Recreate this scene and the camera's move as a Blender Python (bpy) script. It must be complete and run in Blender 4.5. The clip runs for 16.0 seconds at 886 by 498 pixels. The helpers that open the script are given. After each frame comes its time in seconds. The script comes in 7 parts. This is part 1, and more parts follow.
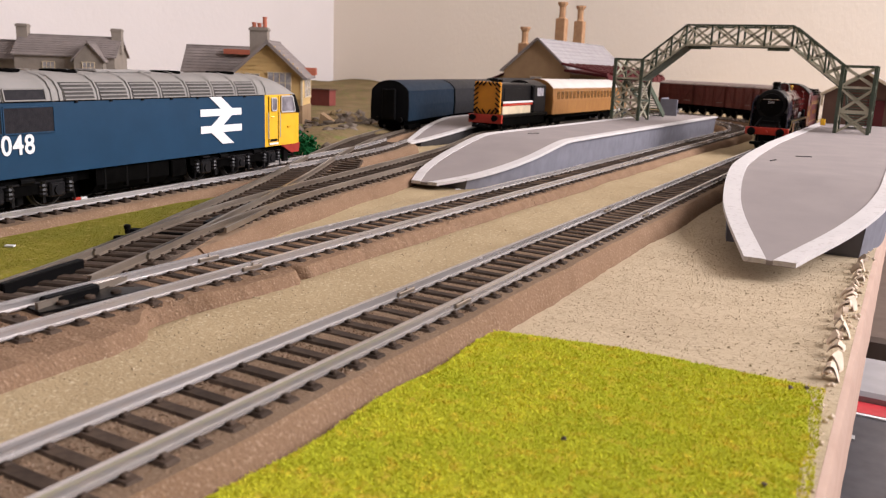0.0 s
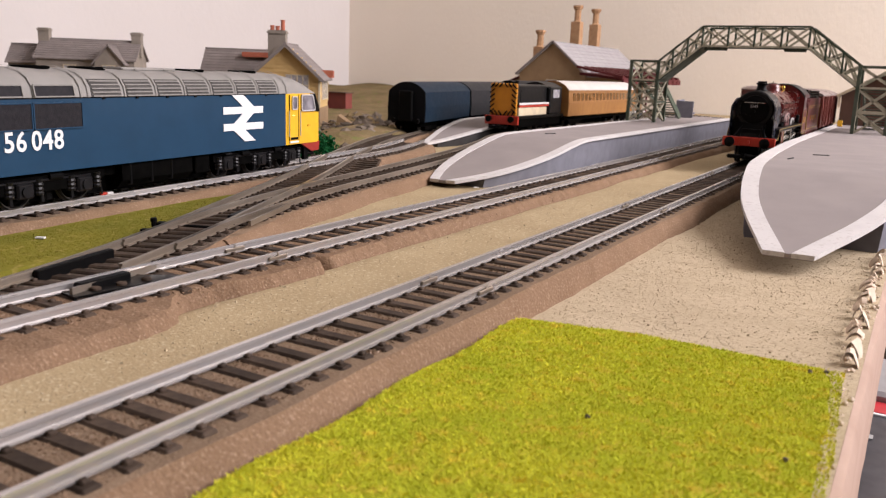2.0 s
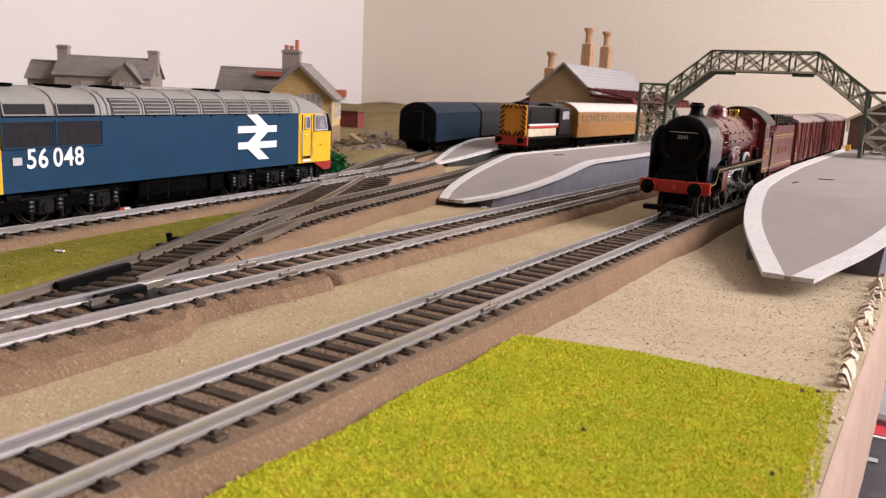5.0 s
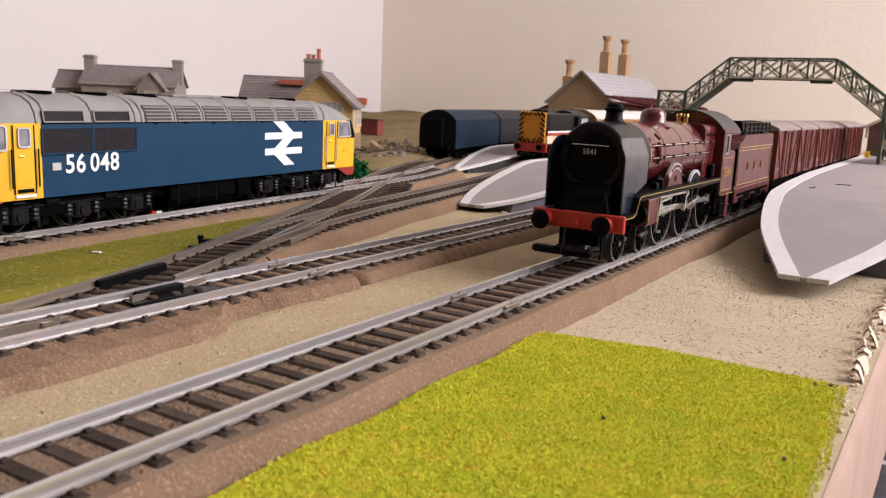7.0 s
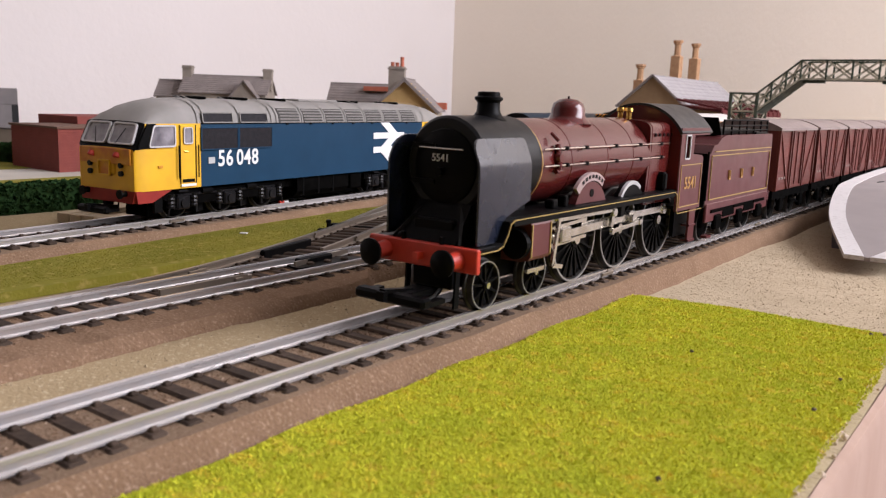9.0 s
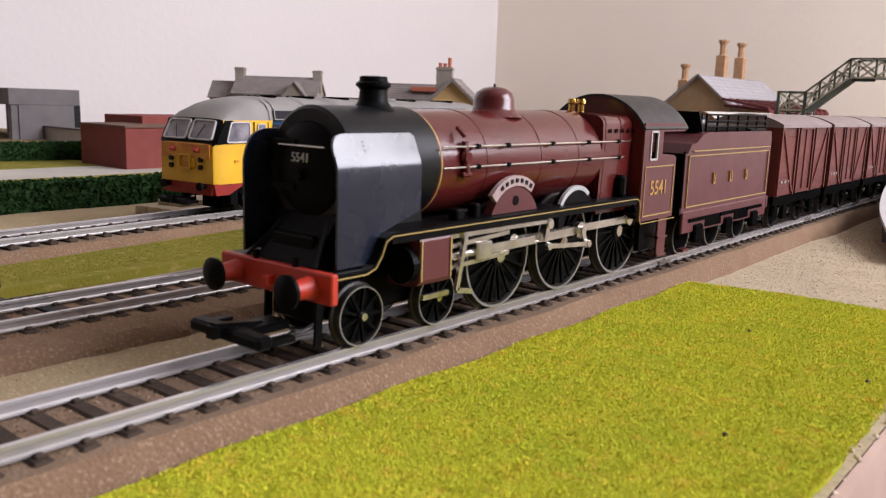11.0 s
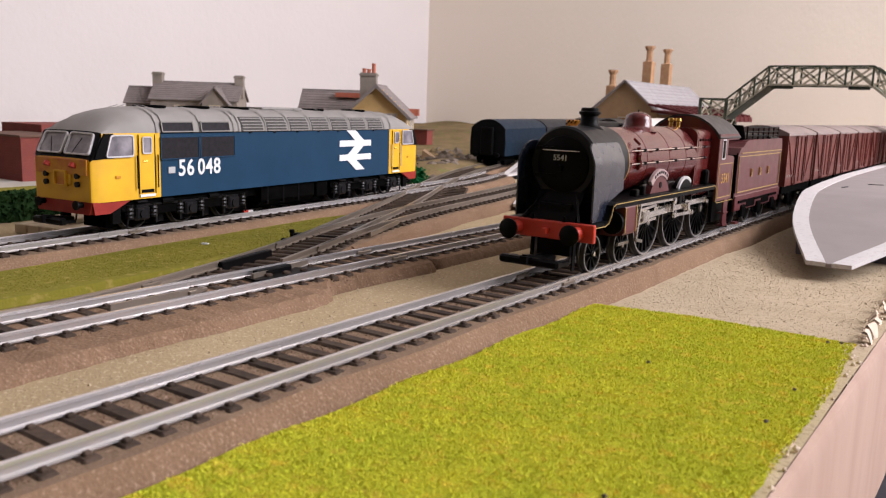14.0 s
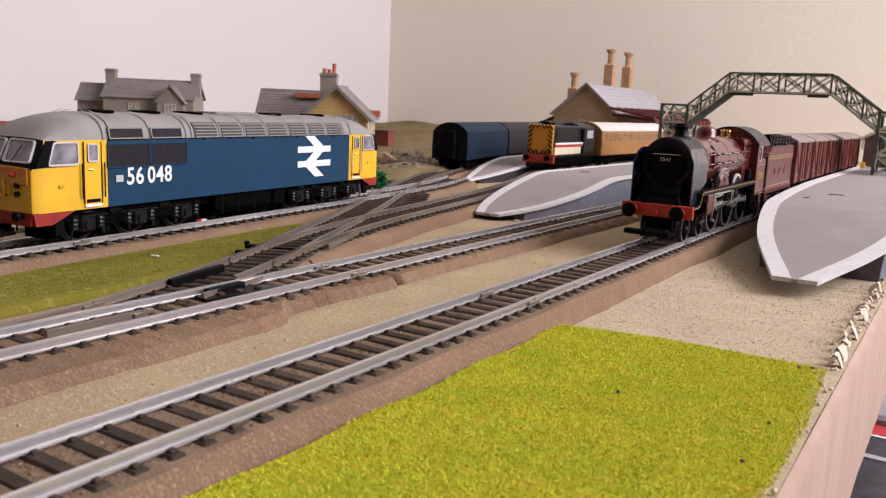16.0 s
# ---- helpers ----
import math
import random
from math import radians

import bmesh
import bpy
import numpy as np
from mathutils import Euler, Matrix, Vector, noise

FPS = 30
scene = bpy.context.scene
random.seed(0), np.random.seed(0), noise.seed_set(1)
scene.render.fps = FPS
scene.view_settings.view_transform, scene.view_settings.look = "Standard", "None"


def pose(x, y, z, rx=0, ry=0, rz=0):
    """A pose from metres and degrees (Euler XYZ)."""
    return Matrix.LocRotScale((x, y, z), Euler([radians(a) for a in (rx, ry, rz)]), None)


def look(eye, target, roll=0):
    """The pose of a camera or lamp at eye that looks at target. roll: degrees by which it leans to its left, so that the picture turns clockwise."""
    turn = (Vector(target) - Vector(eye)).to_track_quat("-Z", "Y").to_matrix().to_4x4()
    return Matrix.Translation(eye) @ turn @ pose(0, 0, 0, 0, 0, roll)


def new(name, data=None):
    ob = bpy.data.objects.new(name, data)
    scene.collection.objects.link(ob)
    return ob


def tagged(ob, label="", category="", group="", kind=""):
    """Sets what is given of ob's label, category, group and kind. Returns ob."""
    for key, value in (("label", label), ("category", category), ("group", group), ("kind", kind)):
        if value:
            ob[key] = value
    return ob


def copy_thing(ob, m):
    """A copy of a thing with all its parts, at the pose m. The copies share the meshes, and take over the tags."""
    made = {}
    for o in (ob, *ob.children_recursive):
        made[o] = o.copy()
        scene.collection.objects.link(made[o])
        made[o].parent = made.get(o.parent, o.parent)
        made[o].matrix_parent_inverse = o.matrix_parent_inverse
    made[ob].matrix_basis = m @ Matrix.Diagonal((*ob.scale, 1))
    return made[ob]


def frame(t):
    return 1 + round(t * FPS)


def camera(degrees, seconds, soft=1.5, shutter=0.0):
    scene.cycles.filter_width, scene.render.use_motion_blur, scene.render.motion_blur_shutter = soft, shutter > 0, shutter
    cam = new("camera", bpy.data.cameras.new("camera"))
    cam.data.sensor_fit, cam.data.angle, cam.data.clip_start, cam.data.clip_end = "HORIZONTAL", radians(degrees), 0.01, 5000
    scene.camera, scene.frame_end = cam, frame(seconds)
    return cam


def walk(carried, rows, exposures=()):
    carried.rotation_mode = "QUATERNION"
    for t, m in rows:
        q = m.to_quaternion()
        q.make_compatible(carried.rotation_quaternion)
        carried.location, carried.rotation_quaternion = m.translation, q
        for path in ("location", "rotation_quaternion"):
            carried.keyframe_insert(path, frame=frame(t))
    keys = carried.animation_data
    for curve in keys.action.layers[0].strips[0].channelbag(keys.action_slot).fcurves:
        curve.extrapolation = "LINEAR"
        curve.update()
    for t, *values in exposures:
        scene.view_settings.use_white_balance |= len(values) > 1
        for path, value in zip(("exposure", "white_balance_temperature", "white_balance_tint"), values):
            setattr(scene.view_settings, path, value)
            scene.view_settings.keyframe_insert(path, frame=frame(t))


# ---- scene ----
# rows: seconds, eye, heading (to the left of +y), pitch, roll
cam = camera(56.47, 16.0, soft=1.2)
cam.data.dof.use_dof, cam.data.dof.focus_distance, cam.data.dof.aperture_fstop = True, 0.33, 48.0
PATH = [
    (0.0, 0.10303, 0.04096, 0.06783, 28.913, -12.504, 2.252),
    (0.5, 0.10308, 0.04060, 0.06590, 28.975, -12.513, 2.209),
    (1.0, 0.10338, 0.03831, 0.06503, 29.338, -12.484, 2.146),
    (1.5, 0.10384, 0.03707, 0.06538, 29.656, -12.271, 1.995),
    (2.0, 0.10340, 0.03567, 0.06438, 29.897, -12.175, 2.140),
    (2.5, 0.10421, 0.03447, 0.06644, 29.998, -11.656, 2.441),
    (3.0, 0.10432, 0.03392, 0.06711, 30.188, -11.510, 2.631),
    (3.5, 0.10568, 0.03373, 0.06595, 30.278, -11.343, 2.545),
    (6.0, 0.10808, 0.02817, 0.06566, 30.976, -10.806, 2.843),
    (6.5, 0.10821, 0.02779, 0.06450, 31.230, -10.786, 2.741),
    (7.0, 0.11102, 0.02157, 0.06509, 31.927, -10.413, 2.579),
    (7.5, 0.11762, 0.01077, 0.06594, 33.174, -10.191, 2.006),
    (8.0, 0.12166, -0.00017, 0.06491, 34.123, -9.959, 1.904),
    (8.5, 0.12202, -0.01079, 0.06436, 35.107, -10.037, 2.098),
    (9.0, 0.12392, -0.02488, 0.06266, 36.411, -10.170, 2.044),
    (11.5, 0.12698, -0.04378, 0.06032, 39.205, -10.145, 1.868),
    (12.0, 0.12509, -0.04112, 0.05968, 38.781, -10.225, 2.230),
    (12.5, 0.12552, -0.04006, 0.05940, 38.681, -10.433, 2.115),
    (13.0, 0.12870, -0.02974, 0.06174, 37.322, -10.114, 1.811),
    (13.5, 0.12914, -0.02375, 0.06328, 35.879, -9.408, 2.206),
    (14.0, 0.12709, -0.01918, 0.06415, 34.902, -9.775, 1.875),
    (14.5, 0.12349, -0.01331, 0.06496, 33.391, -9.854, 2.414),
    (15.0, 0.12078, -0.00775, 0.06773, 32.627, -9.909, 2.243),
    (15.5, 0.11991, -0.00788, 0.06838, 31.991, -10.076, 2.382),
    (16.0, 0.12023, -0.01003, 0.06847, 32.139, -9.793, 2.574),
]
walk(cam, [(t, pose(x, y, z, 90 + pitch, 0, yaw) @ pose(0, 0, 0, 0, 0, roll)) for t, x, y, z, yaw, pitch, roll in PATH],
     exposures=[(0.0, 0.0, 6500, 10), (3.5, 0.0, 6500, 10), (7.0, 0.0, 6400, 10), (9.0, 0.0, 6150, 10), (12.5, 0.0, 6050, 10), (13.2, 0.0, 6080, 10), (14.5, 0.0, 6280, 10), (16.0, -0.06, 6200, 10)])

# ---- world and light: daylight through a window in the wall beyond the board's open side ----
world = bpy.data.worlds.new("sky")
scene.world = world
world.use_nodes = True
wn = world.node_tree
sky = wn.nodes.new("ShaderNodeTexSky")
sky.sky_type, sky.sun_disc = "NISHITA", False
sky.sun_elevation, sky.sun_rotation = radians(38), radians(100)
wn.links.new(sky.outputs[0], wn.nodes["Background"].inputs[0])
wn.nodes["Background"].inputs[1].default_value = 0.12

# window light: one lamp in the window opening
WINDOWS = [((1.28, 1.00, 0.92), (-1.0, -0.45, -0.50), 1.30, 1.06, 59.0)]
for spot, way, wide, high, power in WINDOWS:
    lamp = new("window_light", bpy.data.lights.new("window_light", "AREA"))
    lamp.data.shape, lamp.data.size, lamp.data.size_y = "RECTANGLE", wide, high
    lamp.data.energy, lamp.data.color = power, (1.0, 0.925, 0.95)
    lamp.matrix_world = look(spot, Vector(spot) + Vector(way))


# ---- materials ----
def material(name, base, rough=0.6, metal=0.0, second=None, scale=200.0, mix=0.5, bump=0.0, bump_scale=None, fine=None,
             fine_scale=1500.0, vary=0.0, coat=0.0, stretch=None, spec=0.5, island=0.0):
    """A painted, printed or natural surface: base and second colour in blotches, fine grain over it, relief, per-object variation."""
    m = bpy.data.materials.new(name)
    m.use_nodes = True
    nt = m.node_tree
    b = nt.nodes["Principled BSDF"]
    b.inputs["Roughness"].default_value, b.inputs["Metallic"].default_value = rough, metal
    b.inputs["Coat Weight"].default_value = coat
    b.inputs["Specular IOR Level"].default_value = spec
    b.inputs["Coat Roughness"].default_value = 0.15
    tc = nt.nodes.new("ShaderNodeTexCoord")
    src = tc.outputs["Object"]
    if stretch:
        mp = nt.nodes.new("ShaderNodeMapping")
        mp.inputs["Scale"].default_value = stretch
        nt.links.new(src, mp.inputs[0])
        src = mp.outputs[0]

    def tex(s, detail=4.0):
        n = nt.nodes.new("ShaderNodeTexNoise")
        n.inputs["Scale"].default_value, n.inputs["Detail"].default_value = s, detail
        nt.links.new(src, n.inputs["Vector"])
        return n.outputs["Fac"]

    def ramp(fac, lo, hi):
        r = nt.nodes.new("ShaderNodeMapRange")
        r.inputs[1].default_value, r.inputs[2].default_value = lo, hi
        nt.links.new(fac, r.inputs[0])
        return r.outputs[0]

    def blend(fac, a, bcol):
        x = nt.nodes.new("ShaderNodeMix")
        x.data_type = "RGBA"
        nt.links.new(fac, x.inputs[0])
        for sock, v in ((x.inputs[6], a), (x.inputs[7], bcol)):
            if isinstance(v, tuple):
                sock.default_value = (*v, 1)
            else:
                nt.links.new(v, sock)
        return x.outputs[2]

    second = second or tuple(min(1, c * 0.82) for c in base)
    col = blend(ramp(tex(scale), 0.5 - 0.35 * mix, 0.5 + 0.35 * mix), base, second)
    if fine:
        col = blend(ramp(tex(fine_scale, 2.0), 0.56, 0.68), col, fine)
    if vary:
        oi = nt.nodes.new("ShaderNodeObjectInfo")
        hs = nt.nodes.new("ShaderNodeHueSaturation")
        nt.links.new(col, hs.inputs["Color"])
        mr = nt.nodes.new("ShaderNodeMapRange")
        mr.inputs[3].default_value, mr.inputs[4].default_value = 1 - vary, 1 + vary
        nt.links.new(oi.outputs["Random"], mr.inputs[0])
        nt.links.new(mr.outputs[0], hs.inputs["Value"])
        col = hs.outputs[0]
    if island:
        ge = nt.nodes.new("ShaderNodeNewGeometry")
        hs = nt.nodes.new("ShaderNodeHueSaturation")
        nt.links.new(col, hs.inputs["Color"])
        for sock, lo, hi in (("Value", 1 - island, 1 + island), ("Hue", 0.5 - 0.06 * island, 0.5 + 0.06 * island)):
            mr = nt.nodes.new("ShaderNodeMapRange")
            mr.inputs[3].default_value, mr.inputs[4].default_value = lo, hi
            nt.links.new(ge.outputs["Random Per Island"], mr.inputs[0])
            nt.links.new(mr.outputs[0], hs.inputs[sock])
        col = hs.outputs[0]
    nt.links.new(col, b.inputs["Base Color"])
    rr = nt.nodes.new("ShaderNodeMapRange")
    rr.inputs[3].default_value, rr.inputs[4].default_value = max(0.03, rough - 0.08), min(1, rough + 0.1)
    nt.links.new(tex(scale * 2.3), rr.inputs[0])
    nt.links.new(rr.outputs[0], b.inputs["Roughness"])
    if bump:
        bp = nt.nodes.new("ShaderNodeBump")
        bp.inputs["Strength"].default_value, bp.inputs["Distance"].default_value = 0.6, bump
        nt.links.new(tex(bump_scale or scale * 3), bp.inputs["Height"])
        nt.links.new(bp.outputs[0], b.inputs["Normal"])
    return m


M_WALL = material("painted_wall", (0.70, 0.655, 0.645), 0.85, second=(0.67, 0.625, 0.61), scale=3, bump=0.0008, bump_scale=90)
# North wall: warm bounced light is put into the paint colour.
M_WALLBOUNCE = material("painted_wall_bounce_tint", (0.84, 0.76, 0.66), 0.85, second=(0.825, 0.745, 0.645), scale=6, mix=0.9, stretch=(2, 2, 1), bump=0.0008, bump_scale=90)
# Unseen south wall, made dark so that less light bounces onto the fronts.
M_WALLDIM = material("wall_dark_low_bounce", (0.22, 0.175, 0.145), 0.85, second=(0.19, 0.15, 0.125), scale=3, bump=0.0008, bump_scale=90)
M_CEIL = material("ceiling_paint", (0.8, 0.79, 0.77), 0.9, scale=4)
M_CARPET = material("carpet", (0.20, 0.16, 0.14), 0.95, scale=30, bump=0.002, spec=0.08)
M_SAND = material("sand_scatter", (0.53, 0.435, 0.305), 0.95, second=(0.44, 0.355, 0.24), scale=45, mix=0.9, bump=0.0008, bump_scale=1300,
                  fine=(0.34, 0.27, 0.18), fine_scale=1000, stretch=(0.5, 1.6, 1), spec=0.08)
M_SANDFINE = material("olive_sand_scatter", (0.425, 0.335, 0.203), 0.95, second=(0.335, 0.255, 0.148), scale=40, mix=0.9, bump=0.0006, bump_scale=1500,
                      fine=(0.51, 0.42, 0.28), fine_scale=900, spec=0.08)
M_BALLAST = material("ballast_scatter", (0.214, 0.150, 0.101), 0.95, second=(0.170, 0.116, 0.076), scale=60, mix=0.9, bump=0.0006,
                     bump_scale=1500, fine=(0.238, 0.173, 0.120), fine_scale=1400, spec=0.08)
M_BEDSIDE = material("bed_side_earth", (0.228, 0.146, 0.093), 0.95, second=(0.172, 0.108, 0.066), scale=60, mix=0.9, bump=0.0008, bump_scale=1100,
                     fine=(0.295, 0.205, 0.14), fine_scale=1500, spec=0.08)
M_SLEEPER = material("sleeper_plastic", (0.030, 0.021, 0.016), 0.7, second=(0.075, 0.053, 0.039), scale=350, mix=0.7, vary=0.3, spec=0.10)
M_RAIL = material("nickel_silver_rail", (0.70, 0.68, 0.675), 0.25, 0.7, second=(0.46, 0.43, 0.41), scale=60, stretch=(1, 0.1, 1))
M_RUSTRAIL = material("dull_rail", (0.40, 0.345, 0.285), 0.34, 0.7, second=(0.17, 0.135, 0.105), scale=70, mix=0.8, stretch=(1, 0.15, 1))
M_GRASS = material("grass_flock", (0.43, 0.42, 0.028), 0.95, second=(0.32, 0.37, 0.023), scale=60, mix=0.9, bump=0.0006, bump_scale=1300,
                   fine=(0.50, 0.40, 0.045), fine_scale=230, spec=0.08)
M_GRAIN = material("ballast_grain", (0.252, 0.170, 0.114), 0.95, second=(0.212, 0.140, 0.092), scale=900, mix=0.8, fine=(0.36, 0.275, 0.21), fine_scale=700, spec=0.06)
M_PEBBLE = material("sand_pebble", (0.47, 0.385, 0.265), 0.95, second=(0.38, 0.305, 0.20), scale=300, mix=0.8, fine=(0.27, 0.205, 0.13), fine_scale=90, spec=0.06)
# Ballast of the points: shade between the sleepers is put into its colour.
M_SHADEBED = material("shade_dark_ballast", (0.115, 0.088, 0.068), 0.9, second=(0.055, 0.043, 0.035), scale=80, mix=0.8, bump=0.0008, bump_scale=1300, fine=(0.20, 0.155, 0.12), fine_scale=700, spec=0.1)
M_BLADE = material("grass_fibre", (0.70, 0.635, 0.050), 0.9, second=(0.48, 0.535, 0.037), scale=80, mix=0.8, fine=(0.72, 0.56, 0.06), fine_scale=260, spec=0.08, island=0.15)
M_OLIVE = material("olive_flock", (0.225, 0.195, 0.030), 0.95, second=(0.15, 0.148, 0.022), scale=40, mix=0.9, bump=0.0006, bump_scale=900,
                   fine=(0.27, 0.225, 0.06), fine_scale=300, spec=0.08)
M_EARTH = material("earth_scatter", (0.25, 0.175, 0.095), 0.95, second=(0.135, 0.105, 0.05), scale=32, mix=0.7, bump=0.0020, bump_scale=220,
                   fine=(0.15, 0.15, 0.05), fine_scale=90, spec=0.08)
M_HEDGE = material("hedge_foliage", (0.018, 0.045, 0.016), 0.9, second=(0.035, 0.075, 0.022), scale=250, mix=0.9, spec=0.08)
M_BUSH = material("bush_foliage", (0.01, 0.09, 0.03), 0.9, second=(0.02, 0.16, 0.05), scale=250, mix=0.9, spec=0.08)
M_PLAT = material("platform_tarmac", (0.30, 0.265, 0.255), 0.9, second=(0.27, 0.24, 0.235), scale=50, bump=0.0001, bump_scale=2500, spec=0.08)
M_WHITE = material("white_edging", (0.60, 0.575, 0.565), 0.75, second=(0.53, 0.505, 0.50), scale=80, mix=0.8, fine=(0.50, 0.47, 0.46), fine_scale=500)
M_SLATEBLUE = material("platform_side_card", (0.19, 0.19, 0.22), 0.85, second=(0.155, 0.155, 0.18), scale=120, bump=0.0001, bump_scale=900, spec=0.08)
M_DARKCARD = material("near_black_card", (0.05, 0.047, 0.047), 0.85, scale=200, spec=0.08)
M_WOOD = material("pine_edge", (0.52, 0.36, 0.285), 0.8, second=(0.40, 0.265, 0.20), scale=40, mix=0.8, stretch=(4, 2, 0.3), bump=0.0006, bump_scale=60)
M_FASCIA = material("pale_fascia_board", (0.46, 0.325, 0.255), 0.75, second=(0.36, 0.235, 0.175), scale=22, mix=0.9, stretch=(4, 2.5, 0.5), bump=0.0003, bump_scale=80)
M_PLASTER = material("plaster_flakes", (0.72, 0.60, 0.48), 0.9, second=(0.60, 0.47, 0.35), scale=150)
M_BLUE = material("rail_blue_paint", (0.0098, 0.042, 0.088), 0.40, second=(0.0082, 0.037, 0.078), scale=90, coat=0.1, spec=0.2)
M_YELLOW = material("warning_yellow_paint", (0.74, 0.425, 0.012), 0.42, second=(0.67, 0.365, 0.012), scale=120)
M_NOSE = material("stained_yellow_paint", (0.66, 0.34, 0.010), 0.45, second=(0.48, 0.14, 0.012), scale=150, mix=0.5)
M_ORANGE = material("shunter_orange_paint", (0.68, 0.27, 0.008), 0.45, second=(0.60, 0.23, 0.008), scale=120)
# Darker than the roof grey: shade between the louvres, as a colour.
M_LOUVRESHADE = material("louvre_shade_grey", (0.085, 0.080, 0.075), 0.7, second=(0.06, 0.056, 0.052), scale=120, spec=0.15)
M_GREY56 = material("roof_grey_paint", (0.255, 0.240, 0.225), 0.6, second=(0.20, 0.19, 0.175), scale=90, mix=0.8, spec=0.3)
M_BLACK = material("black_plastic", (0.003, 0.003, 0.0034), 0.38, second=(0.005, 0.0047, 0.0047), scale=250, spec=0.06)
M_UNDER = material("underframe_black", (0.0014, 0.0013, 0.0013), 0.75, second=(0.0035, 0.0033, 0.0031), scale=220, spec=0.01)
M_GRILLE = material("dark_grille", (0.010, 0.009, 0.012), 0.6, second=(0.018, 0.016, 0.019), scale=500, bump=0.0002, bump_scale=2600, spec=0.15)
M_RED = material("buffer_beam_red", (0.50, 0.035, 0.015), 0.45, second=(0.42, 0.03, 0.015), scale=200)
M_DKRED = material("valance_red", (0.30, 0.03, 0.02), 0.5, second=(0.24, 0.025, 0.02), scale=200, spec=0.2)
M_DECAL = material("white_transfer", (0.80, 0.80, 0.80), 0.5, scale=400)
M_GOLD = material("gold_transfer", (0.44, 0.25, 0.07), 0.45, second=(0.37, 0.21, 0.055), scale=300)
M_LINE = material("yellow_lining", (0.42, 0.285, 0.085), 0.5, scale=300)
M_CRIMSON = material("crimson_lake_paint", (0.092, 0.0115, 0.0105), 0.22, second=(0.078, 0.010, 0.009), scale=80, coat=0.3, spec=0.4)
M_TENDER = material("crimson_matt_paint", (0.100, 0.024, 0.026), 0.38, second=(0.085, 0.020, 0.021), scale=80, coat=0.15, spec=0.4)
M_SMOKE = material("smokebox_black", (0.006, 0.006, 0.007), 0.36, second=(0.008, 0.008, 0.009), scale=120, spec=0.20)
# Black gloss whose base is bluish: the sky's reflected tint is painted in.
M_DEFLECT = material("deflector_black_sky_tint", (0.008, 0.011, 0.022), 0.26, second=(0.011, 0.014, 0.027), scale=60, coat=0.5, bump=0.0004, bump_scale=60)
M_CABROOF = material("cab_roof_black", (0.022, 0.020, 0.021), 0.4, second=(0.016, 0.014, 0.015), scale=120, spec=0.3)
M_STEEL = material("bright_steel", (0.80, 0.77, 0.71), 0.22, 0.9, second=(0.58, 0.54, 0.48), scale=200)
M_DKCOACH = material("dark_coach_paint", (0.022, 0.023, 0.027), 0.5, second=(0.017, 0.018, 0.021), scale=100, spec=0.15)
M_PLATE = material("dull_silver_plate", (0.46, 0.36, 0.35), 0.4, 0.3, second=(0.38, 0.28, 0.27), scale=300)
M_RIM = material("wheel_rim", (0.40, 0.39, 0.38), 0.3, 0.6, second=(0.30, 0.29, 0.28), scale=200)
M_BRASS = material("brass", (0.65, 0.40, 0.10), 0.25, 1.0, scale=200)
M_TYRE = material("wheel_tyre", (0.10, 0.095, 0.09), 0.38, 0.7, second=(0.06, 0.055, 0.05), scale=200)
M_VAN = material("bauxite_van", (0.135, 0.034, 0.026), 0.42, second=(0.105, 0.026, 0.020), scale=110, mix=0.8, bump=0.0001, bump_scale=700, spec=0.3, vary=0.18)
M_VANROOF = material("van_roof_brown_grey", (0.25, 0.195, 0.175), 0.6, second=(0.195, 0.15, 0.135), scale=90)
M_TEAK = material("teak_coach", (0.31, 0.145, 0.040), 0.5, second=(0.24, 0.105, 0.028), scale=90, stretch=(1, 4, 1))
M_CREAMROOF = material("coach_roof_white", (0.54, 0.505, 0.47), 0.75, second=(0.47, 0.44, 0.41), scale=60)
M_NAVY = material("coach_blue", (0.006, 0.019, 0.036), 0.5, second=(0.005, 0.015, 0.030), scale=90, spec=0.12)
M_DKBLUE = material("coach_end_black", (0.005, 0.0055, 0.007), 0.6, scale=150, spec=0.1)
M_BRIDGE = material("bridge_green_paint", (0.042, 0.066, 0.042), 0.6, second=(0.085, 0.098, 0.066), scale=160)
M_BRIDGEW = material("bridge_pale_lattice", (0.50, 0.46, 0.35), 0.7, second=(0.38, 0.37, 0.27), scale=160)
M_SLATE = material("slate_roof", (0.265, 0.228, 0.215), 0.8, second=(0.20, 0.172, 0.162), scale=90, mix=0.8, bump=0.0004, bump_scale=320, spec=0.2)
M_SLATEPALE = material("pale_slate_roof", (0.36, 0.34, 0.345), 0.8, second=(0.31, 0.29, 0.30), scale=60, bump=0.0003, bump_scale=300)
M_STONE = material("grey_stone_wall", (0.32, 0.275, 0.235), 0.9, second=(0.23, 0.20, 0.17), scale=70, mix=0.9, bump=0.0006, bump_scale=260, spec=0.2)
M_STONETAN = material("tan_stone_wall", (0.33, 0.22, 0.12), 0.9, second=(0.28, 0.18, 0.10), scale=60, bump=0.0004, bump_scale=240)
M_CHIMNEY = material("tan_brick_chimney", (0.42, 0.25, 0.13), 0.9, second=(0.34, 0.19, 0.10), scale=150, bump=0.0004, bump_scale=300)
M_CREAM = material("cream_boarding", (0.64, 0.44, 0.19), 0.7, second=(0.58, 0.39, 0.16), scale=120)
M_TRIM = material("cream_trim", (0.66, 0.55, 0.38), 0.7, scale=120)
M_TERRA = material("terracotta", (0.45, 0.13, 0.07), 0.8, second=(0.36, 0.10, 0.06), scale=150)
